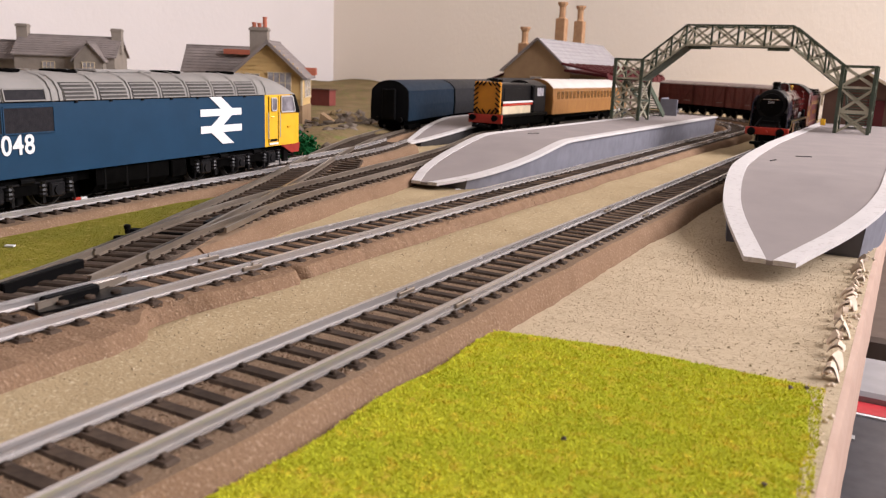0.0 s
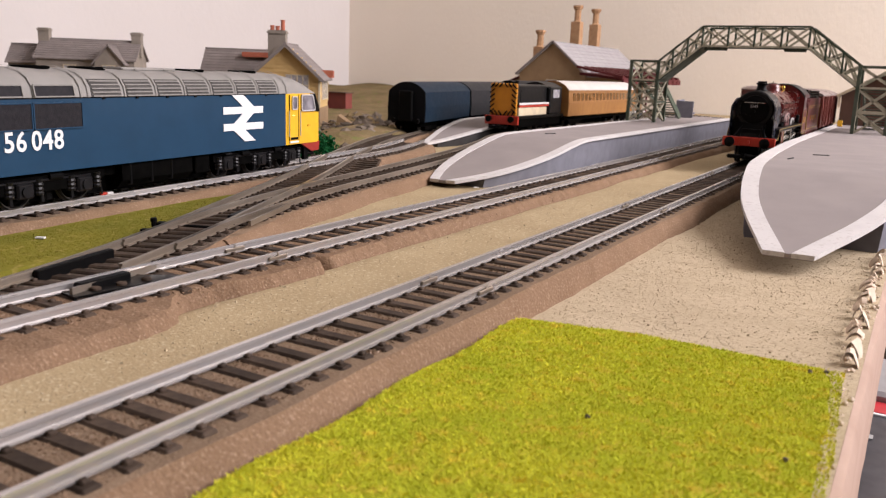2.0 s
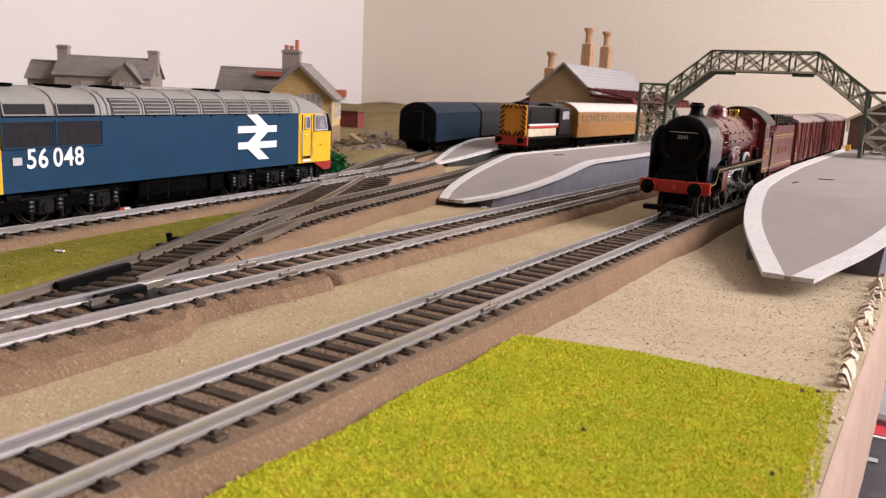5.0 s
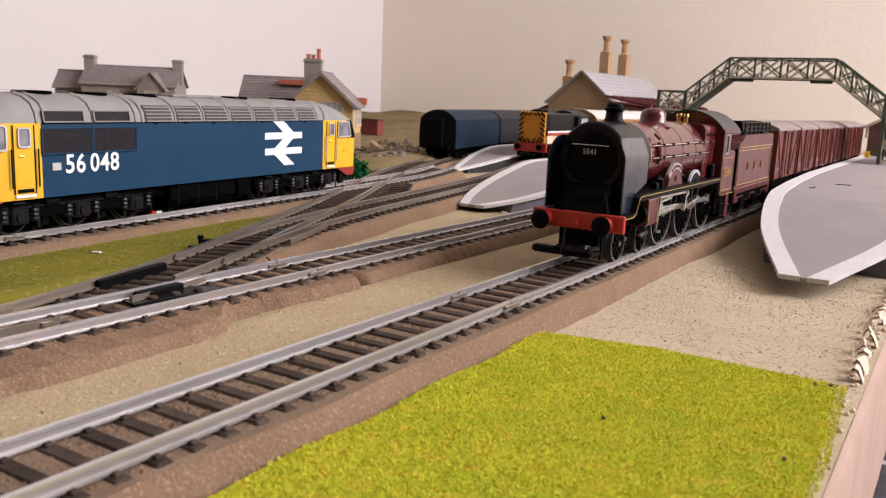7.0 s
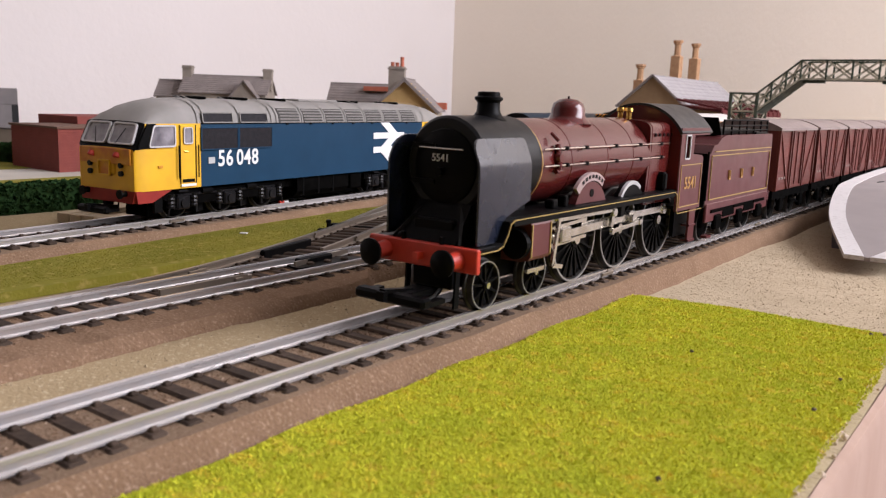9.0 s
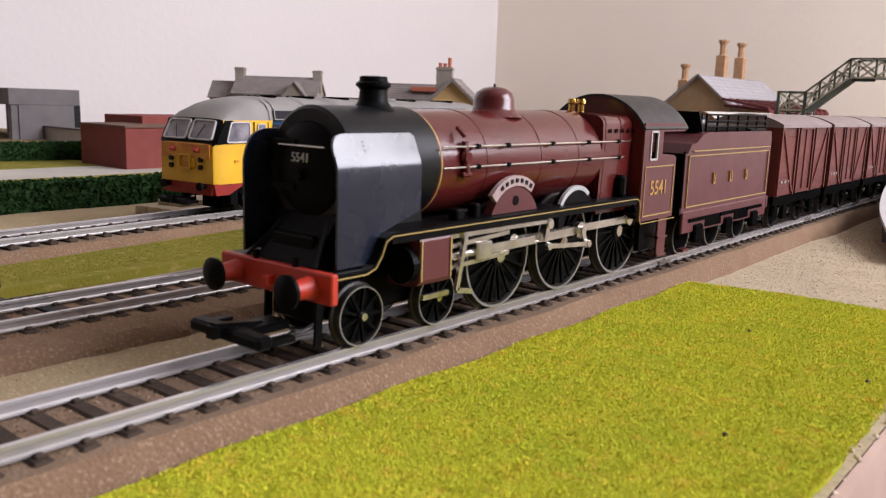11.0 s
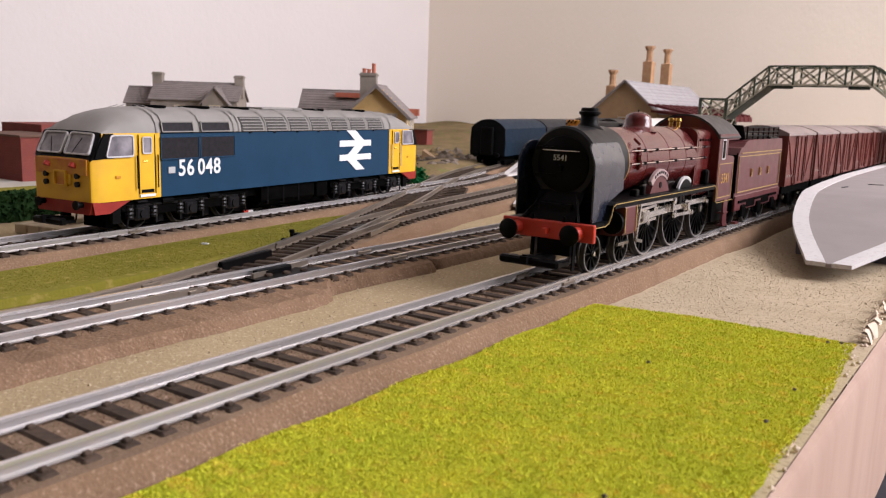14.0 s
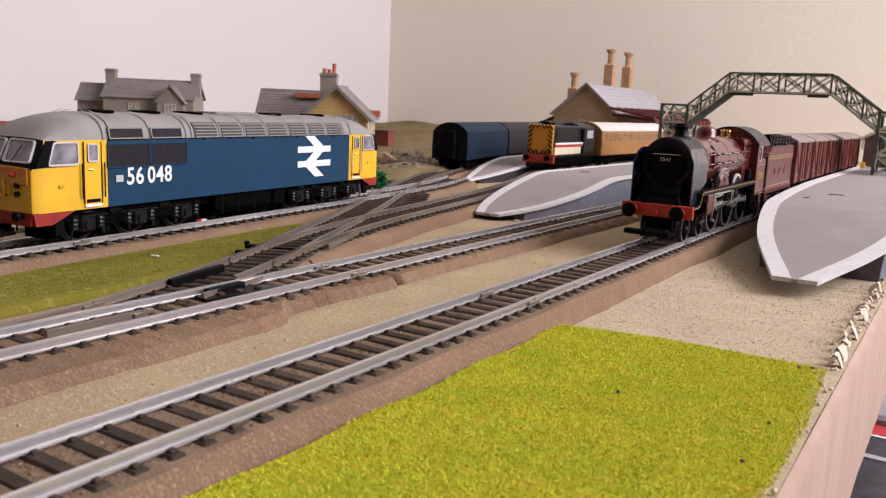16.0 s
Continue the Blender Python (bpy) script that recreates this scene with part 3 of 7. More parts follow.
def straight_rows(x0, s0, s1, step=0.004):
    n = int((s1 - s0) / step)
    return [curve_path(x0, s0 + (s1 - s0) * i / n) for i in range(n + 1)]


MAIN = straight_rows(0.0, -0.41, 1.62)
SECOND = straight_rows(-0.067, -0.41, 1.55)
# diverging line from the second track, over the crossing to the coach siding
DIVERGE = smooth_line([(-0.067, 0.02), (-0.0685, 0.075), (-0.0725, 0.115), (-0.0805, 0.150), (-0.0915, 0.185), (-0.108, 0.228), (-0.127, 0.270),
                       (-0.150, 0.322), (-0.180, 0.385), (-0.213, 0.450), (-0.246, 0.520), (-0.276, 0.590), (-0.302, 0.665), (-0.328, 0.75),
                       (-0.352, 0.86), (-0.37, 1.0), (-0.38, 1.3)])
BRANCH = smooth_line([(-0.098, 0.205), (-0.112, 0.240), (-0.126, 0.285), (-0.139, 0.340), (-0.150, 0.400), (-0.163, 0.470), (-0.182, 0.560),
                      (-0.205, 0.640), (-0.232, 0.730), (-0.238, 0.85), (-0.240, 1.0), (-0.240, 1.35)])
YARD = smooth_line([(-0.116, -0.41), (-0.1600, -0.02), (-0.1840, 0.1927), (-0.2065, 0.390), (-0.2155, 0.455), (-0.230, 0.53), (-0.252, 0.60)])

bed("ballast_main", MAIN, 0.0178, M_BALLAST, 0.0012, 1.0, "pinkish brown ballast strip under the main line", side=False)
WORN = [(-0.41, 0.0270), (0.12, 0.0272), (0.156, 0.0264), (0.167, 0.0238), (0.173, 0.0175), (0.178, 0.0142), (0.186, 0.0146), (0.194, 0.0176), (0.206, 0.0200), (0.226, 0.0208), (0.2290, 0.0195),
        (0.2302, 0.0150), (0.2318, 0.0150), (0.2332, 0.0188), (0.26, 0.0180), (0.30, 0.0170), (0.40, 0.0174), (0.55, 0.0167), (0.75, 0.0170), (1.6, 0.0168)]
bed("ballast_second", straight_rows(-0.067, -0.41, 1.55, 0.0013), 0.0186, M_BEDSIDE, 0.0030, 7.0, "raised brown ballast strip with a notched, worn shoulder", worn=WORN)
bed("ballast_diverge", DIVERGE[14:], 0.0165, M_SHADEBED, 0.002, 3.0, "raised ballast strip under the points, coloured dark as shade", z=0.0066)
bed("ballast_branch", BRANCH[6:], 0.0178, M_BALLAST, 0.002, 5.0, "raised brown ballast strip beside the platforms", z=0.0064)
bed("ballast_yard", YARD, 0.0185, M_BALLAST, 0.0016, 9.0, "pinkish ballast strip under the yard siding", z=0.0064)

def grains(name, spans, count, seed, label):
    """Loose ballast grains scattered over the beds, one mesh. spans: (line, from y, to y, half width of the bed)."""
    rng = random.Random(seed)
    vs, fs = [], []
    for line, ya, yb, half, share_of in spans:
        rows = [r for r in line if ya < r[0].y < yb]
        for _ in range(int(count * share_of)):
            p, h = rng.choice(rows)
            u = rng.uniform(-half, half)
            q = p + Vector((math.cos(h), math.sin(h), 0)) * u + Vector((0, rng.uniform(-0.002, 0.002), 0))
            edge = half - abs(u)
            z = float(np.interp(edge, [0.0, 0.0010, 0.0032], [0.0012, 0.0046, 0.0069]))
            s = rng.uniform(0.00012, 0.00030)
            n = len(vs)
            vs += [q + Vector((rng.gauss(0, s), rng.gauss(0, s), z + (s * 1.1 if k == 3 else -s * 0.4))) for k in range(4)]
            fs += [(n, n + 1, n + 3), (n + 1, n + 2, n + 3), (n + 2, n, n + 3)]
    me = bpy.data.meshes.new(name)
    me.from_pydata(vs, [], fs)
    me.materials.append(M_GRAIN)
    tagged(new(name, me), label, "gravel", kind="stuff")


grains("ballast_grains", [(MAIN, -0.10, 0.40, 0.0148, 0.6), (SECOND, -0.05, 0.45, 0.0165, 0.4)], 60000, 31, "fine loose brown ballast grains over the beds")



def pebbles(name, spans, seed, label):
    """Coarse sand grains and crumbs over the ground, one mesh. spans: x from, x to, y from, y to, count."""
    rng = random.Random(seed)
    vs, fs = [], []
    for x0, x1, y0, y1, count in spans:
        for _ in range(count):
            s = rng.uniform(0.00010, 0.00024) * (2.0 if rng.random() < 0.03 else 1.0)
            q, n, a = Vector((rng.uniform(x0, x1), rng.uniform(y0, y1), 0.0002)), len(vs), rng.uniform(0, 6)
            q.z += ground_height(q.x, q.y)
            vs += [q + Vector((math.cos(a + k * 2.1) * s * rng.uniform(0.7, 1.5), math.sin(a + k * 2.1) * s * rng.uniform(0.7, 1.5), -s * 0.4)) for k in range(3)]
            vs.append(q + Vector((rng.gauss(0, s * 0.2), rng.gauss(0, s * 0.2), s * 0.8)))
            fs += [(n, n + 1, n + 3), (n + 1, n + 2, n + 3), (n + 2, n, n + 3)]
    me = bpy.data.meshes.new(name)
    me.from_pydata(vs, [], fs)
    me.materials.append(M_PEBBLE)
    tagged(new(name, me), label, "gravel", kind="stuff")


pebbles("sand_grains", [(0.020, 0.0965, 0.222, 0.50, 8000), (-0.050, -0.018, -0.05, 0.60, 3500), (-0.115, -0.088, 0.30, 0.44, 2000)], 61, "coarse tan sand grains and dark crumbs on the ground")

at = lambda rows, y: min(rows, key=lambda r: abs(r[0].y - y))
track("straight nickel silver main line with dark sleepers", MAIN, M_RAIL, [at(MAIN, 0.222), at(MAIN, 0.39), at(MAIN, 0.558)])
track("second nickel silver line with dark sleepers", SECOND, M_RAIL, [at(SECOND, 0.218)], near=(-0.1, 0.8))
track("diverging line through the points, dull rails", [r for r in DIVERGE if r[0].y > 0.072], M_RUSTRAIL, [at(DIVERGE, 0.131)], near=(0.16, 0.62), skip=lambda c: c.y < 0.15, starts=(0.072, 0.176))
track("branch line curving to the platforms, dull rails", BRANCH, M_RUSTRAIL, near=(0.27, 0.8), skip=lambda c: c.y < 0.262)
track("yard siding beside the grass, pale rails", YARD, M_RAIL, [at(YARD, 0.185)], near=(-0.2, 0.45))


def points_lever(x, y, h, label):
    """The small black point lever beside a turnout."""
    t = thing("points_lever", label, "lever", pose(x, y, 0.0045, 0, 0, h))
    part("base", box(-0.0050, 0.0050, -0.0012, 0.0012, -0.0045, 0.0004, 0.0003), M_BLACK, t)
    part("pin", lathe([(0.0009, 0.0), (0.0009, 0.0017), (0.0012, 0.0018), (0.0012, 0.0030), (0.0007, 0.0033)], seg=10, at=(0, 0, 0.0014)), M_BLACK, t)


points_lever(-0.132, 0.236, 20, "black plastic point lever on the grass edge")
points_lever(-0.1015, 0.048, 5, "black plastic point lever beside the rails")


def frog_details():
    """Check rails, tie bars and the black insulated frogs of the points."""
    t = thing("turnout_fittings", "black plastic frogs and short check rails of the points", "turnout")
    for p0, p1 in (((-0.0705, 0.158), (-0.0770, 0.195)), ((-0.0668, 0.105), (-0.0668, 0.135)), ((-0.1010, 0.252), (-0.1170, 0.292))):
        bm = bar((*p0, RAIL_Z - 0.0014), (*p1, RAIL_Z - 0.0014), 0.0009, 0.0020)
        part("check_rail", bm, M_RUSTRAIL, t)
    for x, y, h, ln in ((-0.1160, 0.262, 22, 0.016), (-0.0955, 0.1775, 13.5, 0.030)):
        part("check_rail", box(-0.0011, 0.0011, -ln / 2, ln / 2, 0.0060, 0.0098, 0.0003), M_BLACK, t, "black plastic check rail", m=pose(x, y, 0, 0, 0, h))
    part("base_plate", prism([(-0.0742, 0.158), (-0.0680, 0.157), (-0.0636, 0.189), (-0.0740, 0.181)], 0.0060, 0.0080, axis="z"), M_BLACK, t, "black plastic turnout base plate")
    part("frog", box(-0.0016, 0.0016, -0.0080, 0.0080, 0.0070, 0.0099, 0.0005), M_BLACK, t, m=pose(-0.0730, 0.169, 0, 0, 0, 3))
    for x, y in ((-0.0700, 0.1645), (-0.0690, 0.1715), (-0.0680, 0.1785)):
        part("chair", lathe([(0.0014, 0.0078), (0.0013, 0.0086), (0.0008, 0.0088)], seg=12, at=(x, y, 0)), M_SLEEPER, t)
    for x, y, h in ((-0.074, 0.048, 2), (-0.1185, 0.243, 20)):
        part("tie_bar", box(-0.0150, 0.012, -0.0018, 0.0018, 0.0048, 0.0074, 0.0004), M_BLACK, t, m=pose(x, y, 0, 0, 0, h))
    for i in range(9):
        f = i / 8
        x, y = -0.178 - 0.044 * f, 0.395 + 0.075 * f
        part("crossing_timber", box(-0.024, 0.024, -0.0017, 0.0017, 0.0052, 0.0072, 0.0003), M_SLEEPER, t, m=pose(x, y, 0, 0, 0, 16))


frog_details()


# ---- grass ----
def mat_outline(points, z0, z1, name, mat, label):
    bm = prism(points, z0, z1, axis="z")
    bmesh.ops.triangulate(bm, faces=[f for f in bm.faces if len(f.verts) > 4])
    return tagged(part(name, bm, mat), label, "grass", kind="structure")


def fibres(name, count, inside, x0, x1, y0, y1, z, tall, mat, seed, label):
    """Static grass: many single fibres, one mesh."""
    rng = np.random.default_rng(seed)
    x, y = rng.uniform(x0, x1, count), rng.uniform(y0, y1, count)
    ok = inside(x, y)
    x, y = x[ok], y[ok]
    n = len(x)
    a = rng.uniform(0, 2 * np.pi, n)
    w = rng.uniform(0.00010, 0.00022, n)
    h = tall * rng.uniform(0.5, 1.2, n)
    lean = rng.normal(0, 0.8, (n, 2)) * tall * 0.8
    v = np.empty((n, 3, 3))
    v[:, 0] = np.stack([x - w * np.cos(a), y - w * np.sin(a), np.full(n, z)], 1)
    v[:, 1] = np.stack([x + w * np.cos(a), y + w * np.sin(a), np.full(n, z)], 1)
    v[:, 2] = np.stack([x + lean[:, 0], y + lean[:, 1], z + h], 1)
    me = bpy.data.meshes.new(name)
    me.from_pydata(v.reshape(-1, 3).tolist(), [], np.arange(3 * n).reshape(-1, 3).tolist())
    me.materials.append(mat)
    return tagged(new(name, me), label, "grass", kind="stuff")


rng_edge = random.Random(3)
left_edge = [(0.0190 + 0.0007 * math.sin(y * 140) + rng_edge.uniform(-0.0005, 0.0005), y) for y in np.linspace(-0.40, 0.2215, 60)]
far_edge = [(x, 0.2225 + 0.006 * min(1, (x - 0.019) / 0.03) + rng_edge.uniform(-0.0005, 0.0005)) for x in np.linspace(0.022, 0.090, 24)]
right_edge = [(0.0960 - 0.0022 * max(0, (y - 0.18) / 0.04) + rng_edge.uniform(-0.0012, 0.0006), y) for y in np.linspace(0.221, -0.40, 60)]
mat_outline(left_edge + far_edge + right_edge, 0.0003, 0.0030, "grass_mat", M_GRASS, "bright yellow-green static grass mat beside the main line")
fibres("grass_fibres", 260000, lambda x, y: (x > 0.0192 + 0.0007 * np.sin(y * 140)) & (y < 0.2225 + 0.006 * np.clip((x - 0.019) / 0.03, 0, 1)) & (x < 0.0974 - 0.0022 * np.clip((y - 0.18) / 0.04, 0, 1)),
       0.018, 0.098, -0.12, 0.229, 0.0029, 0.0006, M_BLADE, 11, "short yellow-green flock fibres standing on the mat")

olive = [(-0.118, -0.40), (-0.1165, 0.12), (-0.1186, 0.16), (-0.1257, 0.2185), (-0.1415, 0.283), (-0.155, 0.315), (-0.176, 0.340), (-0.1775, 0.30), (-0.1745, 0.2747),
         (-0.1695, 0.23), (-0.165, 0.19), (-0.150, 0.07), (-0.1185, -0.20), (-0.1182, -0.40)]
fibres("strip_fibres", 90000, lambda x, y: (x < -0.1215 - 0.10 * np.clip(y - 0.15, 0, 1) - 0.06 * np.clip(y - 0.21, 0, 1)) & (x > -0.1485 - 0.118 * (y - 0.07)) & (y < 0.31),
       -0.18, -0.116, -0.15, 0.31, 0.0034, 0.0004, M_OLIVE, 12, "short olive flock fibres along the strip")
mat_outline(olive, 0.0004, 0.0035, "grass_strip", M_OLIVE, "dull olive grass strip between the siding and the points")


def clumps(name, count, place, size, mat, seed, label, category, group=""):
    """Hedges and bushes: many small ragged leaf clumps over a twiggy core, with gaps."""
    rng = random.Random(seed)
    vs, fs = [], []
    for _ in range(count):
        c = place(rng)
        s = size * rng.uniform(0.5, 1.3)
        for _ in range(3):
            a, b = Vector([rng.gauss(0, 1) for _ in range(3)]).normalized() * s, Vector([rng.gauss(0, 1) for _ in range(3)]).normalized() * s
            n = len(vs)
            vs += [c - a * 0.5, c + b * 0.6, c + a * 0.6, c - b * 0.5]
            fs.append((n, n + 1, n + 2, n + 3))
    me = bpy.data.meshes.new(name)
    me.from_pydata(vs, [], fs)
    me.materials.append(mat)
    return me


def hedge(x, y0, y1, w, h, seed, label, skew=0.0):
    t = thing("hedge", label, "hedge", pose(x, (y0 + y1) / 2, 0, 0, 0, skew), group="hedges")
    ln = y1 - y0

    def place(r):
        u = r.uniform(-1, 1)
        top = r.random() < 0.4
        return Vector((r.uniform(-w, w) / 2 if top else (w / 2 if r.random() < 0.8 else -w / 2), u * ln / 2, h * r.uniform(0.92, 1.04) if top else h * r.uniform(0.02, 1)))
    me = clumps("foliage", int(ln * 16000), place, 0.0022, M_HEDGE, seed, "", "")
    o = new("foliage", me)
    o.parent = t
    part("core", box(-w / 2 + 0.0008, w / 2 - 0.0008, -ln / 2, ln / 2, -0.001, h - 0.001), M_HEDGE, t)


hedge(-0.289, -0.40, 0.30, 0.012, 0.0145, 1, "trimmed dark green hedge behind the siding")
hedge(-0.60, -0.40, 0.315, 0.012, 0.0160, 2, "low dark green hedge beyond the pale road", -6)
tagged(part("road", box(-0.50, -0.43, -0.41, 0.62, -0.002, 0.0014), M_PATH), "narrow pale gravel road behind the hedge", "road", kind="structure")
tagged(part("lawn", box(-0.60, -0.50, -0.41, 0.30, -0.002, 0.0018), M_OLIVE), "flat green lawn beyond the road", "grass", kind="structure")
tagged(part("verge", box(-0.43, -0.297, -0.41, 0.34, -0.002, 0.0014), M_OLIVE), "olive grass verge along the hedge", "grass", kind="structure")


def bush(x, y, r, label):
    t = thing("bush", label, "bush", pose(x, y, 0))

    def place(g):
        v = Vector([g.gauss(0, 1) for _ in range(3)]).normalized() * r * g.uniform(0.6, 1.05)
        return Vector((v.x, v.y, abs(v.z) * 1.2 + 0.001))
    o = new("foliage", clumps("foliage", 900, place, 0.0022, M_BUSH, 4, "", ""))
    o.parent = t
    part("stem", rod((0, 0, -0.001), (0, 0, r * 0.8), 0.0015), M_SLEEPER, t)


bush(-0.268, 0.497, 0.0160, "small bright green bush at the end of the siding")


def rubble():
    rng = random.Random(8)
    t = thing("rubble_heap", "heap of dark grey and brown stones beyond the siding", "rocks", pose(-0.335, 0.64, 0))
    for _ in range(110):
        bm = bmesh.new()
        s = rng.uniform(0.002, 0.0065)
        bmesh.ops.create_icosphere(bm, subdivisions=1, radius=s)
        for v in bm.verts:
            v.co *= rng.uniform(0.7, 1.25)
            v.co.z *= 0.65
        u, w = rng.gauss(0, 0.022), rng.gauss(0, 0.07)
        part("stone", bm, M_ROCK, t, m=pose(u - 0.30 * w, w, max(0, s * 0.4 + 0.012 * math.exp(-(u / 0.02) ** 2 - (w / 0.06) ** 2)), 0, 0, rng.uniform(0, 360)))
    for _ in range(260):
        bm = bmesh.new()
        s = rng.uniform(0.0022, 0.0075)
        bmesh.ops.create_icosphere(bm, subdivisions=1, radius=s)
        for v in bm.verts:
            v.co *= rng.uniform(0.6, 1.25)
            v.co.z *= 0.8
        f, w = rng.random(), rng.gauss(0, 0.024)
        part("stone", bm, M_ROCK if rng.random() < 0.7 else M_EARTH, t, m=pose(-0.005 - 0.125 * f + w, -0.03 + 0.22 * f + w * 0.5, s * 0.4 + 0.008 * f * math.exp(-(w / 0.020) ** 2), 0, 0, rng.uniform(0, 360)))
    bm = prism([(-0.010, -0.002), (0.012, -0.002), (0.004, 0.008), (-0.008, 0.016)], -0.012, 0.014)
    part("slab", bm, M_STONETAN, t, "tan tilted rock slab", m=pose(-0.085, 0.095, 0, 0, 0, 30))
    bm = bmesh.new()
    bmesh.ops.create_icosphere(bm, subdivisions=3, radius=1, matrix=Matrix.Diagonal((0.04, 0.10, 0.014, 1)))
    for v in bm.verts:
        v.co *= 1 + 0.25 * noise.noise(v.co * 60)
    part("earth", bm, M_EARTH, t, smooth=True, m=pose(0, 0, -0.001, 0, 0, 17))


rubble()


# ---- platforms ----
def platform(name, outline, heights, band, label, far_y, mat_side=M_SLATEBLUE, skip=2):
    """outline: left edge and right edge rows (y, x left, x right), z by heights; white edge band, card body with a ramp."""
    t = thing(name, label, "platform", group="platforms")
    rows_body, rows_slab, rows_l, rows_r = [], [], [], []
    n = len(outline)
    for (y, xl, xr), z in zip(outline, heights):
        e = 0.0006
        b = min(band, (xr - xl) * 0.5)
        rows_body.append([(xl + 0.003, y, -0.001), (xr - 0.003, y, -0.001), (xr - 0.0018, y, z - 0.0016), (xl + 0.0018, y, z - 0.0016)])
        rows_slab.append([(xl + e, y, z - 0.0016), (xr - e, y, z - 0.0016), (xr - e, y, z), (xl + e, y, z)])
        if not rows_l:
            y -= 0.0003
        rows_l.append([(xl, y, z - 0.0013), (xl + b, y, z - 0.0013), (xl + b, y, z + 0.0004), (xl, y, z + 0.0004)])
        rows_r.append([(xr - b, y, z - 0.0013), (xr, y, z - 0.0013), (xr, y, z + 0.0004), (xr - b, y, z + 0.0004)])
    part("side_wall", loft(rows_body[skip:]), mat_side, t, "card platform side, slate-blue, near black on the bay platform")
    part("surface", loft(rows_slab), M_PLAT, t, "grey card platform top")
    part("edging", loft(rows_l), M_WHITE, t, "white painted platform edge")
    part("edging", loft(rows_r), M_WHITE, t, "white painted platform edge")
    return t


def rows_between(left, right, ramp, step=0.008):
    """Even rows along a platform from corner rows (y, x) of each side and (y, z) of the ramp."""
    ys = np.arange(left[0][0], left[-1][0] + 1e-6, step)
    ys = np.concatenate([ys[ys < 0.9], ys[ys >= 0.9][::6], [left[-1][0]]])
    f = lambda rows: np.interp(ys, [r[0] for r in rows], [r[1] for r in rows])
    soft = lambda v: np.convolve(np.pad(v, 2, mode="reflect", reflect_type="odd"), [0.1, 0.2, 0.4, 0.2, 0.1], "valid")
    return list(zip(ys.tolist(), soft(f(left)).tolist(), soft(f(right)).tolist())), soft(f(ramp)).tolist()


Z_R, Z_M, Z_B = 0.0245, 0.0235, 0.0172
o, h = rows_between([(0.336, 0.0592), (0.357, 0.0520), (0.373, 0.0465), (0.393, 0.0405), (0.41, 0.0365), (0.44, 0.0315), (0.48, 0.0270), (0.55, 0.0225), (0.65, 0.0190), (1.25, 0.0185)],
                    [(0.336, 0.0762), (0.353, 0.0818), (0.373, 0.0889), (0.396, 0.0949), (0.417, 0.0993), (0.45, 0.1030), (1.25, 0.1040)],
                    [(0.336, 0.0072), (0.465, Z_R), (1.25, Z_R)])
PLAT_R = platform("station_platform", o, h, 0.0074, "grey card platform with white edges and a pointed ramp", 1.25, skip=8)
o, h = rows_between([(0.437, -0.1376), (0.450, -0.1435), (0.465, -0.1470), (0.492, -0.1510), (0.52, -0.1520), (1.02, -0.1510)],
                    [(0.437, -0.1210), (0.451, -0.1085), (0.475, -0.0982), (0.505, -0.0912), (0.545, -0.0885), (1.02, -0.0885)],
                    [(0.437, 0.0040), (0.548, Z_M), (1.02, Z_M)])
PLAT_M = platform("island_platform", o, h, 0.0060, "grey card island platform with white edges and a ramp", 1.02)
o, h = rows_between([(0.628, -0.2625), (0.67, -0.2775), (0.71, -0.2920), (0.76, -0.3050), (0.82, -0.3140), (1.25, -0.3200)],
                    [(0.628, -0.2555), (0.65, -0.2520), (0.68, -0.2510), (0.74, -0.2520), (0.82, -0.2545), (1.25, -0.2600)],
                    [(0.628, 0.0045), (0.70, 0.0110), (0.78, Z_B), (1.25, Z_B)])
# The bay platform's side is near black, the other two are slate-blue.
PLAT_B = platform("bay_platform", o, h, 0.0055, "grey card bay platform with white edges beside the coaches", 1.25, mat_side=M_DARKCARD)


